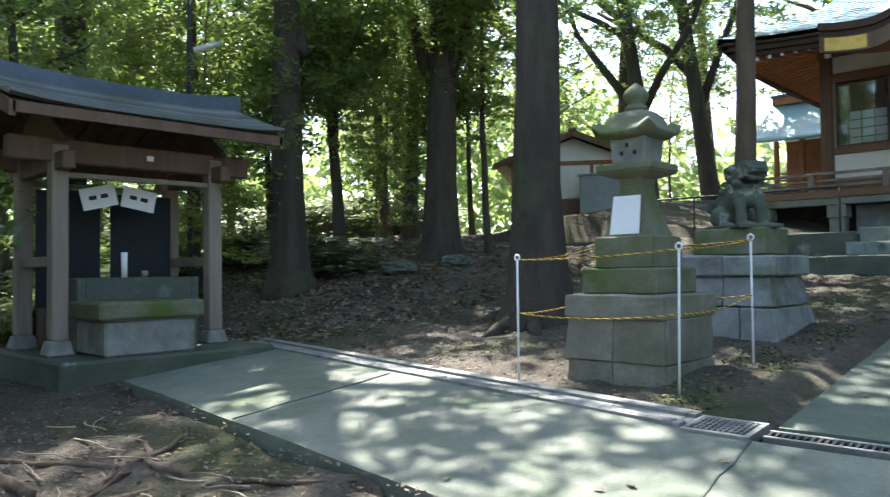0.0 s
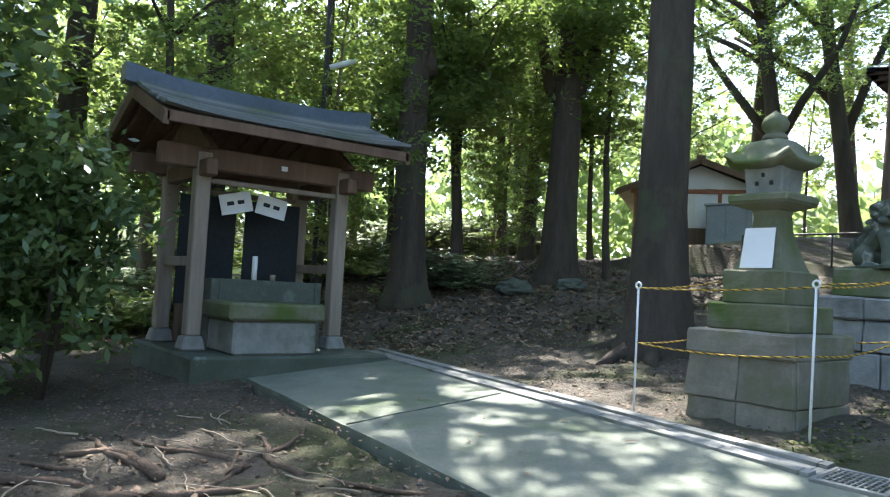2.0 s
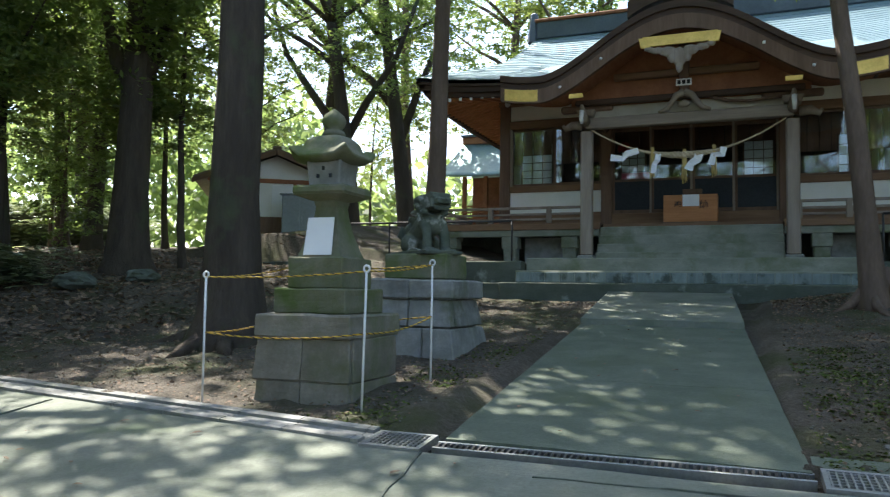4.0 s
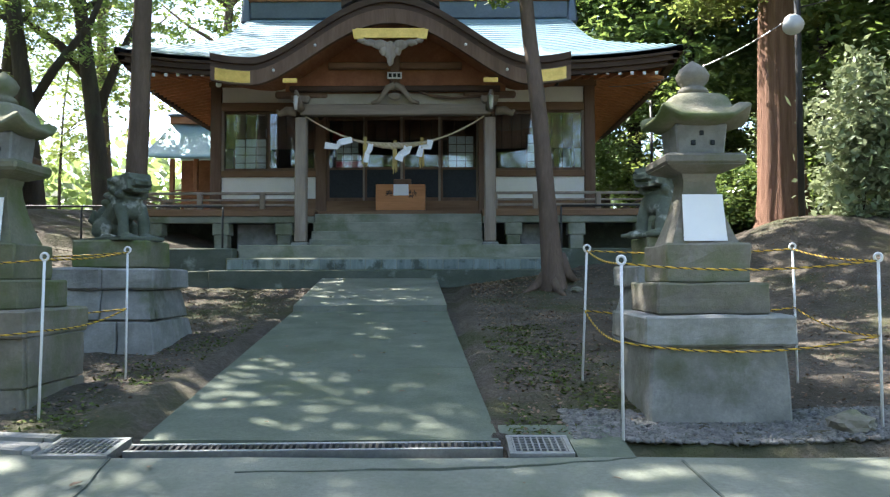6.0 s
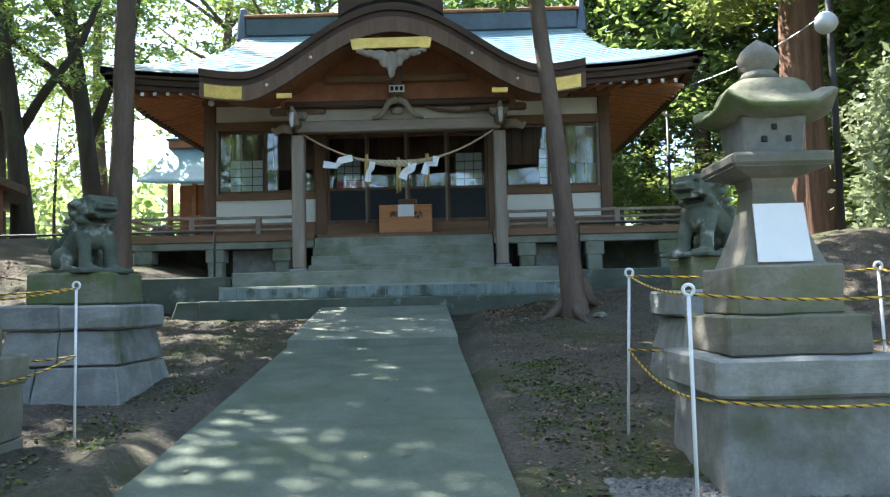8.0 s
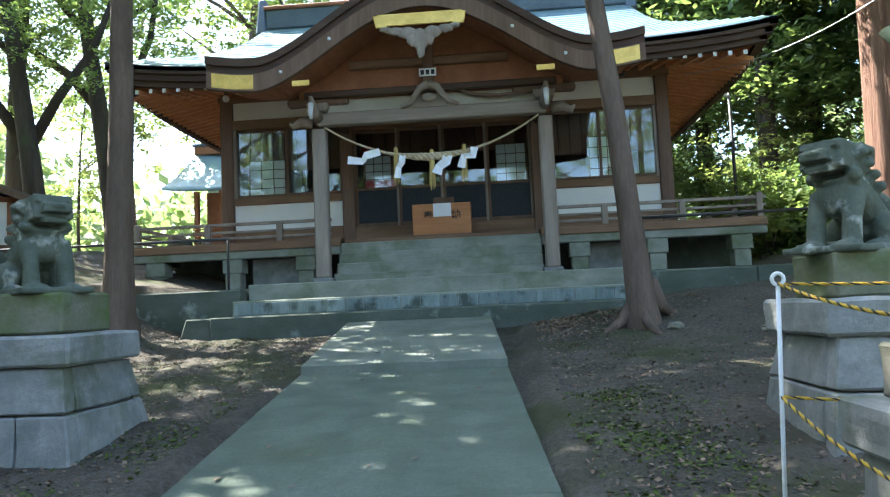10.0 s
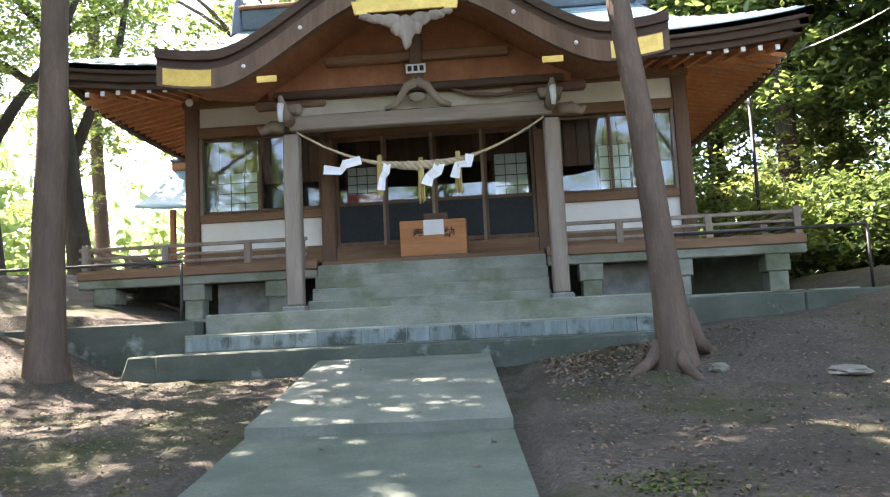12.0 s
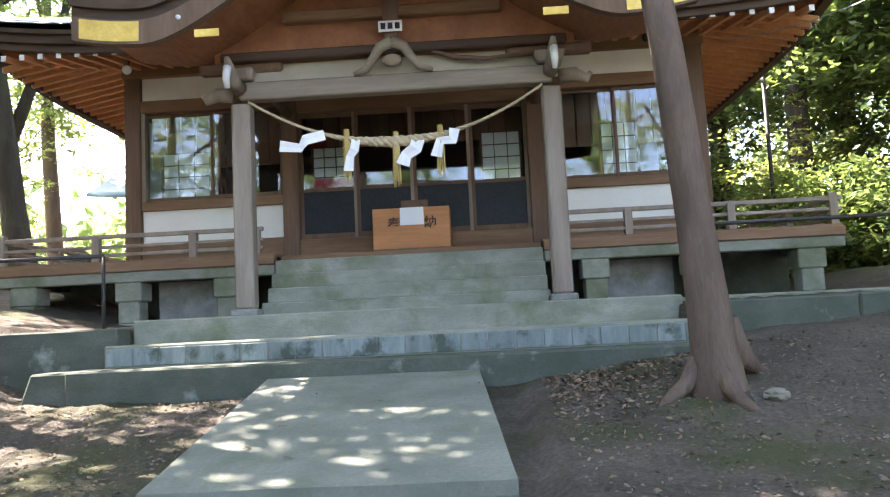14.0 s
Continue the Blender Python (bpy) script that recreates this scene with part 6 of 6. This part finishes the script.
    # right and behind the hall
    for i, (x, y, r) in enumerate(((8.0, 27.5, 0.3), (12.5, 22.5, 0.3), (8.9, 24.5, 0.3), (13.5, 16.0, 0.35), (8.2, 11.35, 0.3), (12.5, 10.0, 0.3), (13.0, 19.0, 0.3), (6.5, 29.0, 0.3), (2.0, 31.0, 0.3), (11.0, 26.5, 0.3))):
        tree("forest_tree", "conifer with dark dense foliage behind the hall", x, y, r, 15 + (i % 3) * 2, M_BARK,
             [(("low", "low_dark", "thin_yel")[i % 3], 0, 0, 2.6 + (i % 2), 1.0), (("low_dark", "low_dark", "low")[i % 3], 0.4, 0.2, 5.0 + (i % 2), 1.2), (("dark_b", "low_dark")[i % 2], 0.3, 0.4, 7.8, 1.25), ("dark_a", 0, 0, 11.0, 1.1)][3 if i == 4 else 0:], (0, 0), 0.3, 1.4, 60 + i, 4, seg=10)
    for i, (x, y) in enumerate(((-8.5, 31.5), (-4.5, 33.0), (-0.5, 34.0), (3.5, 33.0), (7.5, 31.5), (-12.5, 30.0))):
        tree("forest_tree", "tall airy tree rising behind the hall", x, y, 0.28, 17, M_BARK_R,
             [(("thin", "thin_yel")[i % 2], 0, 0, 7.0, 1.7), (("thin_yel", "thin")[i % 2], 0.8, 0.4, 10.5, 1.9), ("thin", -0.5, 0, 14.0, 1.8)], (0.03 * (-1) ** i, 0), 0.5, 1.4, 180 + i, 8, seg=8)
    # behind the walker, never in view: added to fill the window reflections
    for i, (x, y) in enumerate(((-6.5, -5.0), (-2.5, -6.5), (2.5, -7.0), (7.0, -5.0), (10.0, 0.0), (11.0, 5.0), (-10.5, -5.5))):
        tree("forest_tree", "unseen woodland tree across the lane", x, y, 0.3, 15, M_BARK, [("thin", 0, 0, 6.5, 0.9), ("mid_b", 0, -0.5, 10.5, 0.6), ("low_dark", -0.6, 0.3, 4.2, 0.9), ("thin", 0.4, 0.8, 8.6, 1.3), ("low", 0.9, -0.6, 2.4, 0.8)], (0, 0), 0.3, 1.5, 90 + i, 5, seg=10)
    # second unseen row, added to dim the sky mirrored in the panes
    for i, x in enumerate((-13.0, -7.5, -1.5, 4.5, 10.0, 15.5)):
        tree("forest_tree", "unseen tall woodland tree beyond the lane", x, -11.5 - (i % 2) * 2, 0.3, 18, M_BARK,
             [("thin", 0, 0, 4.0, 1.3), ("thin", 0.4, 0.2, 9.0, 1.4), ("thin_yel", -0.4, 0, 13.5, 1.4)], (0, 0), 0.3, 1.4, 300 + i, 3, seg=8)
    tree("forest_tree", "near dark tree at the lane's edge", -3.38, 0.12, 0.22, 15, M_BARK, [("dark_a", 0, 0, 12, 1.0)], (-0.02, -0.03), 0.2, 1.7, 120, 4, root=7, reach=1.15)
    # undergrowth
    shrub(-7.5, 1.35, "bush", (0.9, 0.85, 1.2), "glossy dark evergreen shrub beside the pavilion", 1.6)
    shrub(-7.6, 0.35, "bush", (0.8, 0.8, 1.0), "glossy dark evergreen shrub beside the pavilion", 1.2)
    shrub(-7.2, -0.7, "bush_dark", (0.75, 0.75, 1.1), "glossy dark evergreen shrub beside the pavilion", 2.1)
    shrub(-8.0, 0.2, "bush_dark", (1.2, 1.2, 1.8), "glossy dark evergreen shrub beside the pavilion", 3.2)
    shrub(-8.8, 0.6, "bush_light", (1.3, 1.2, 1.5), "broad-leaved green shrub under the trees", 1.7)
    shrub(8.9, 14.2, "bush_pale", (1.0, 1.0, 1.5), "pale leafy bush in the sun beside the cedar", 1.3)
    rng = random.Random(11)
    for i in range(13):
        a = rng.uniform(-0.2, 1.75)
        d = rng.uniform(14.5, 21)
        x, y = 1 - d * math.cos(a * 0.62 + 0.05), d * math.sin(a * 0.62 + 0.05)
        if y > 15 and x > -8.5:
            continue
        if -11.8 < x < -7.8 and 14 < y < 21:
            continue
        # the pale-leaved ones have sunlight painted into their leaves
        shrub(x, y, ("bush_light", "bush_pale", "bush_light")[i % 3], (rng.uniform(0.9, 1.6), rng.uniform(0.9, 1.6), rng.uniform(0.25, 0.4)), "low green undergrowth at the wood's edge", 0.4)
    saplings = ((-11.2, 6.6), (-12.0, 9.2), (-11.9, 10.2), (-13.2, 12.6), (-14.2, 7.9), (-15.0, 10.2), (-13.8, 5.2), (-12.2, 13.2), (-13.6, 16.4), (-15.8, 14.6), (-12.6, 18.6), (-10.6, 3.4), (-16.2, 9.0),
                (-13.2, 27.5), (-10.4, 13.4))
    for i, (x, y) in enumerate(saplings):
        tree("sapling", "thin understory tree with airy light foliage", x, y, 0.05 + 0.02 * (i % 3), 6.5 + i % 3, M_BARK_R if i % 3 == 0 else M_BARK,
             [(("thin", "thin_yel", "thin")[i % 3], 0.2, 0.1, 3.2 + 0.5 * (i % 3), 0.85), (("thin", "thin")[i % 2], -0.2, 0.3, 6.2 + 0.4 * (i % 2), 0.95), (("thin_yel", "thin")[i % 2], 0.4, -0.3, 1.7, 0.7)][:3 if i % 3 == 0 else 2], (0.04 * math.sin(i * 2.1), 0.03 * math.cos(i)), 0.5, 1.4, 140 + i, 6, seg=7)
    for i in range(12):
        a, d = math.radians(138 + 44 * (i + 0.5) / 12 + rng.uniform(-1, 1)), rng.uniform(19, 25)
        x, y = d * math.cos(a), 3 + d * math.sin(a)
        tree("forest_tree", "slender woodland tree standing deeper in the wood", x, y, rng.uniform(0.10, 0.2), 12, M_BARK,
             [(("thin", "thin_yel")[i % 2], 0.2, 0.1, rng.uniform(4.6, 5.4), 0.9), (("thin_yel", "thin")[i % 2], -0.4, 0.4, rng.uniform(5.6, 7.0), 1.2)],
             (rng.uniform(-0.05, 0.05), 0), 0.6, 1.4, 220 + i, 4, seg=7)
    # bright band behind the wood, its sunlight carried by the pale leaf colour
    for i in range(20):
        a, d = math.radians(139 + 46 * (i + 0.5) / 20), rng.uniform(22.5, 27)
        shrub(d * math.cos(a), 3 + d * math.sin(a), "bush_pale", (1.7, 1.7, rng.uniform(0.6, 0.95)), "pale green thicket beyond the wood with sunlight in its colour", 0.7)
    for i in range(14):
        x, y = rng.uniform(12.5, 20), 11 + 1.35 * i
        tree("forest_tree", "conifer with dark dense foliage deeper in the wood", x, y, 0.25, 15, M_BARK,
             [(("low_dark", "low")[i % 2], 0, 0, 2.4, 1.3), ("low_dark", 0.5, 0.2, 4.8, 1.5), (("mid_b", "low_yel", "dark_b")[i % 3], 0.2, 0.4, 7.6, 1.35), ("dark_b", 0, 0, 10.6, 1.3)], (0, 0), 0.3, 1.4, 260 + i, 3, seg=7)
    for i in range(16):
        x, y = rng.uniform(7.5, 13), rng.uniform(14.8, 26)
        if abs(0.91 * (x - 1.1) - 0.415 * (y - 0.5)) < 1.9 and y < 20.5:
            continue
        shrub(x, y, ("bush_light", "bush")[i % 2], rng.uniform(1.0, 1.7), "green undergrowth beside the hall", 0.9)


def build_far_woods():
    """One ring of distant woods, gappy, and the sunlit field before it."""
    rng = np.random.default_rng(21)
    n_cl, per = 1750, 26
    ang = np.radians(np.where(rng.random(n_cl) < 0.62, rng.uniform(118, 200, n_cl), rng.uniform(40, 118, n_cl)))
    rad = rng.uniform(38, 56, n_cl)
    top = (10 + 3.0 * np.sin(ang * 9) + 2.0 * np.sin(ang * 23 + 1)) * (1 - 0.38 * sm(1.45, 1.7, ang) * (1 - sm(2.2, 2.45, ang)))
    zc = 2.0 + rng.random(n_cl) ** 0.8 * top * 1.2
    c = np.stack([rad * np.cos(ang), 4 + rad * np.sin(ang), zc], -1)
    p = (c[:, None, :] + rng.normal(size=(n_cl, per, 3)) * np.array([1.15, 1.15, 0.75])).reshape(-1, 3)
    n = len(p)
    a = rng.normal(size=(n, 3))
    a /= np.linalg.norm(a, axis=1)[:, None]
    b = np.cross(a, rng.normal(size=(n, 3)))
    b /= np.linalg.norm(b, axis=1)[:, None]
    L = 0.42 * rng.uniform(0.6, 1.3, (n, 1))
    v = np.stack([p - a * L, p + b * L * 0.5, p + a * L, p - b * L * 0.5], 1).reshape(-1, 3)
    # the haze over these woods is in the leaf colour
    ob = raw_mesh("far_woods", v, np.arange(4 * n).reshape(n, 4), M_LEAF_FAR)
    tagged(ob, "distant sunlit woods beyond the field", "woods", kind="stuff")
    xs, ys = np.linspace(-60, -16.5, 40), np.linspace(-20, 40, 50)
    gx, gy = np.meshgrid(xs, ys)
    gz = ground_z(gx, gy) + 0.05
    idx = np.arange(gx.size).reshape(gx.shape)
    f = np.stack([idx[:-1, :-1], idx[:-1, 1:], idx[1:, 1:], idx[1:, :-1]], -1).reshape(-1, 4)
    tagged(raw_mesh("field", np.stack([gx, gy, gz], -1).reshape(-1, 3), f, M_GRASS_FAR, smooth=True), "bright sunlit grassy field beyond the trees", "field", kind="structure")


build_trees()
build_far_woods()

# ---- small things on the ground ----
def on_paving(x, y):
    road = (y > ROAD_L(x) - 0.02) & (y < ROAD_R(x) + 0.36) & (x > -7.5)
    path = (x > -1.28) & (x < 1.5) & (y > 4.4) & (y < 14)
    hall = (x > -4) & (x < 6.6) & (y > 13.9)
    return road | path | hall


def scatter(name, n, size, mat, box, label, category, seed, flat=True, lift=0.012, density=None):
    """Loose small pieces lying on the ground, in one mesh."""
    rng = np.random.default_rng(seed)
    x0, x1, y0, y1 = box
    x, y = rng.uniform(x0, x1, n), rng.uniform(y0, y1, n)
    ok = ~on_paving(x, y)
    if density:
        ok &= rng.random(n) < density(x, y)
    x, y = x[ok], y[ok]
    n = len(x)
    z = ground_z(x, y) + 0.03 * np.sin(x * 1.7 + y * 0.6) * np.sin(y * 1.3 - x * 0.4) + lift
    p = np.stack([x, y, z], -1)
    a = rng.normal(size=(n, 3)) * np.array([1, 1, 0.25])
    a /= np.linalg.norm(a, axis=1)[:, None]
    b = np.cross(a, np.array([0, 0, 1.0]) + rng.normal(size=(n, 3)) * 0.35)
    b /= np.linalg.norm(b, axis=1)[:, None]
    L = size * rng.uniform(0.5, 1.4, (n, 1))
    if flat:
        v = np.stack([p - a * L, p + b * L * 0.5 + np.array([0, 0, 0.006]), p + a * L, p - b * L * 0.5], 1).reshape(-1, 3)
        f = np.arange(4 * n).reshape(n, 4)
    else:
        c = np.cross(a, b)
        v = np.stack([p - a * L, p - b * L * 0.8, p + a * L, p + b * L * 0.8, p + c * L * 0.55, p - c * L * 0.4], 1).reshape(-1, 3)
        k = np.arange(n)[:, None] * 6
        f = np.concatenate([k + np.array(q) for q in ((0, 1, 4), (1, 2, 4), (2, 3, 4), (3, 0, 4), (1, 0, 5), (2, 1, 5), (3, 2, 5), (0, 3, 5))])
    ob = raw_mesh(name, v, f, mat)
    return tagged(ob, label, category, kind="stuff")


def build_roots():
    """Surface roots wandering over the bare ground beside the lane."""
    rng = random.Random(8)
    for k in range(26):
        x, y = rng.uniform(-5.4, -1.8), rng.uniform(0.3, 2.4)
        a = rng.uniform(-0.7, 0.7) + (math.pi if rng.random() < 0.5 else 0)
        r = rng.uniform(0.018, 0.05)
        pts, rad = [], []
        n = 12
        for i in range(n):
            if y > float(ROAD_L(x)) - 0.12:
                break
            lift = r * 0.5 * math.sin(math.pi * i / (n - 1)) - 0.005
            pts.append((x, y, float(ground_z(x, y)) + 0.03 * math.sin(x * 1.7 + y * 0.6) * math.sin(y * 1.3 - x * 0.4) + lift))
            rad.append(r * (1 - 0.6 * i / n))
            a += rng.uniform(-0.4, 0.4)
            x, y = x + 0.11 * math.cos(a), y + 0.11 * math.sin(a)
        if len(pts) < 4:
            continue
        bm = bmesh.new()
        tube(bm, pts, rad, 6)
        tagged(part("surface_root", bm, M_BARK_R, None, "", True), "knotted brown tree root on bare earth", "root", "surface roots")


def build_twigs():
    """Bleached twigs on the bare ground beside the lane."""
    rng = random.Random(23)
    for k in range(64):
        x, y = rng.uniform(-5.6, -1.6), rng.uniform(0.2, 2.5)
        if y > float(ROAD_L(x)) - 0.3:
            continue
        a = rng.uniform(-0.5, 0.5) + rng.choice((0, math.pi))
        r = rng.uniform(0.004, 0.011)
        n = rng.randint(5, 9)
        pts = []
        for i in range(n):
            pts.append((x, y, float(ground_z(x, y)) + 0.03 * math.sin(x * 1.7 + y * 0.6) * math.sin(y * 1.3 - x * 0.4) + 0.018 + r))
            a += rng.uniform(-0.35, 0.35)
            x, y = x + 0.075 * math.cos(a), y + 0.075 * math.sin(a)
        bm = bmesh.new()
        tube(bm, pts, [r * (1 - 0.5 * i / n) for i in range(n)], 5)
        tagged(part("twig", bm, M_TWIG, None, "", True), "bleached bent twig on bare earth", "twig", "twigs")


def build_rock(x, y, r, mat, label, squash=0.55, seed=0):
    bm = bmesh.new()
    bmesh.ops.create_icosphere(bm, subdivisions=3, radius=r)
    for v in bm.verts:
        q = v.co * (2.2 / r)
        v.co *= 1 + 0.28 * noise.noise(q + Vector((seed, 0, 0))) + 0.08 * noise.noise(q * 3)
        v.co.z *= squash
    ob = part("rock", bm, mat)
    ob.location = (x, y, float(ground_z(x, y)) + r * squash * 0.45)
    tagged(ob, label, "rock", "rocks")


def build_pole_lamp():
    """The yard lamp on its dark pole, with service cables."""
    x, y = 7.75, 14.15
    z = float(ground_z(x, y))
    p = thing("lamp_pole", "dark slim lamp pole with round floodlight", "lamp")
    pipe("pole", M_BLACK, p, [(x, y, z - 0.1), (x, y, z + 3), (x, y, z + 6.5)], 0.06, 10)
    pipe("arm", M_BLACK, p, [(x, y, 6.1), (x - 0.25, y - 0.25, 6.2)], 0.025)
    bm = bmesh.new()
    tube(bm, [(x - 0.2, y - 0.18, 6.3), (x - 0.24, y - 0.3, 6.22), (x - 0.28, y - 0.42, 6.12)], [0.07, 0.16, 0.19], 14)
    part("lamp_head", bm, M_PAINT_WHITE, p, "round metal floodlight head", True)
    w = thing("service_cable", "thin dark cable running from the lamp pole to the hall", "cable")
    pipe("wire", M_STEEL, w, sag((x, y, 6.5), (4.9, 17.6, 6.0), 0.35, 24), 0.008, 5)
    w = thing("service_cable", "thin dark cable running up from the lamp pole", "cable")
    pipe("wire", M_BLACK, w, sag((x, y, 6.6), (14.0, 9.0, 8.0), 0.3, 24), 0.012, 5)
    q = thing("lamp_pole", "thin pole with small arm lamp behind the hall", "lamp")
    x, y = 6.95, 21.5
    z = float(ground_z(x, y))
    pipe("pole", M_BLACK, q, [(x, y, z - 0.1), (x, y, z + 2), (x, y, 6.6)], 0.04, 8)
    pipe("arm", M_PAINT_WHITE, q, [(x, y, 6.5), (x - 0.5, y - 0.1, 6.75)], 0.035, 8)
    q = thing("lamp_pole", "thin dark pole with tube lamp behind the pavilion", "lamp")
    x, y = -10.9, 6.05
    z = float(ground_z(x, y))
    pipe("pole", M_BLACK, q, [(x, y, z - 0.1), (x, y, z + 2), (x, y, 6.6)], 0.045, 8)
    pipe("tube", M_PAINT_WHITE, q, [(x + 0.05, y + 0.05, 5.25), (x + 0.25, y + 0.45, 5.42)], 0.05, 8)


def build_hall_fittings():
    """Little things hung about the porch."""
    r = thing("red_cloth_box", "red and white checked cloth box inside the door", "cloth")
    cuboid("cloth", M_RED, r, -1.72, -1.20, 18.62, 18.68, 3.95, 4.25, 0.01)
    for k in range(4):
        cuboid("stripe", M_PAPER, r, -1.70 + k * 0.135, -1.67 + k * 0.135, 18.612, 18.62, 3.96, 4.24, 0)
    cuboid("stand", M_WOOD, r, -1.6, -1.3, 18.63, 18.67, 3.04, 3.95, 0)
    r = thing("red_lantern", "small red paper lantern inside the hall", "lantern")
    bm = bmesh.new()
    bmesh.ops.create_uvsphere(bm, u_segments=16, v_segments=10, radius=0.16, matrix=pose(-1.62, 18.6, 5.02))
    part("shade", bm, M_RED, r, "", True)
    pipe("cord", M_BLACK, r, [(-1.62, 18.6, 5.15), (-1.62, 18.6, 6.1)], 0.006, 5)
    for sx in (-1, 1):
        s = thing("eave_lamp", "small round lamp under the eaves", "lamp")
        bm = bmesh.new()
        bmesh.ops.create_uvsphere(bm, u_segments=12, v_segments=8, radius=0.07, matrix=pose(sx * 3.9 - 0.3, 17.2, 5.98))
        part("globe", bm, M_PAINT_WHITE if sx < 0 else M_BLACK, s, "", True)
        cuboid("bracket", M_WOOD, s, sx * 3.9 - 0.33, sx * 3.9 - 0.27, 17.17, 17.23, 6.03, 6.2, 0)


def build_fallen_leaves():
    """Single fallen leaves on the paving."""
    rng = random.Random(17)
    for k in range(70):
        if k % 2:
            x, y = rng.uniform(-0.7, 1.1), rng.uniform(5.0, 13.6)
            z = 0.093 * y + 0.03 + (0.085 + 0.026 * (y - 10.66) if y > 10.66 else 0)
        else:
            x = rng.uniform(-5, 3)
            y = rng.uniform(float(ROAD_L(x)) + 0.1, float(ROAD_R(x)) - 0.1)
            z = 0.093 * y + 0.024
        bm = bmesh.new()
        L = rng.uniform(0.02, 0.045)
        pts = [(-L, 0, 0), (-L * 0.3, L * 0.42, 0.006), (L * 0.5, L * 0.36, 0.008), (L, 0, 0.003), (L * 0.5, -L * 0.36, 0.008), (-L * 0.3, -L * 0.42, 0.006)]
        top = [bm.verts.new(p) for p in pts]
        low = [bm.verts.new((p[0], p[1], p[2] - 0.0015)) for p in pts]
        bm.faces.new(top)
        bm.faces.new(low[::-1])
        for i in range(6):
            bm.faces.new((top[i], low[i], low[(i + 1) % 6], top[(i + 1) % 6]))
        ob = part("fallen_leaf", bm, M_LITTER)
        ob.matrix_basis = pose(x, y, z, rng.uniform(-6, 12), rng.uniform(-8, 8), rng.uniform(0, 360))
        tagged(ob, "small brown dead leaf lying on the concrete", "leaf", "fallen leaves")


build_fallen_leaves()
yard = (-9, 7.5, -0.5, 14.4)
scatter("leaf_litter", 30000, 0.021, M_LITTER, yard, "brown dead leaves strewn over the bare earth", "leaf litter", 31)
scatter("twigs_and_chips", 11000, 0.013, M_GRAVEL, yard, "small pale chips and stones on the bare earth", "debris", 32, False, 0.006)
scatter("litter_drift", 7000, 0.027, M_LITTER, (0.9, 4.6, 12.0, 14.2), "drift of dead leaves round the tree and path end", "leaf litter", 33,
        density=lambda x, y: np.exp(-((x - 1.6) / 1.2) ** 2 - ((y - 13.6) / 0.8) ** 2))
scatter("gravel", 9000, 0.028, M_GRAVEL, (1.9, 4.6, 4.55, 5.5), "grey gravel round the lantern's foot", "gravel", 34, False, 0.01)
scatter("moss", 42000, 0.020, M_MOSS, (-2.4, 2.9, 4.9, 9.5), "green moss creeping along the path's edges", "moss", 35, True, 0.008,
        density=lambda x, y: np.clip(np.where(x < 0, np.exp(-((x + 1.25) / 0.5) ** 2), np.exp(-((x - 1.75) / 0.55) ** 2)) * (0.55 + 0.6 * np.sin(x * 4.1 + y * 2.3) * np.sin(y * 1.9)), 0, 1))
build_roots()
build_twigs()
scatter("wood_litter", 16000, 0.05, M_LITTER, (-18, -7, 3, 15), "brown dead leaves under the trees", "leaf litter", 36)
build_rock(3.75, 5.05, 0.14, M_STONE_WARM, "pale mossy rock at the lantern's foot", 0.6, 1)
build_rock(4.35, 12.2, 0.22, M_STONE_WARM, "flat stone half sunk in the earth", 0.25, 2)
build_rock(3.22, 12.45, 0.10, M_STONE_WARM, "pale stone among the tree roots", 0.6, 3)
# two dark rock shapes stand in for a brush mound
build_rock(-9.4, 11.0, 0.3, M_DARK_STONE, "dark brush mound under the trees", 0.5, 4)
build_rock(-9.9, 9.9, 0.35, M_DARK_STONE, "dark brush mound under the trees", 0.5, 5)
build_rock(-6.2, 19.5, 0.35, M_DARK_STONE, "upright stone beside the terrace", 1.6, 6)
build_pole_lamp()
build_hall_fittings()
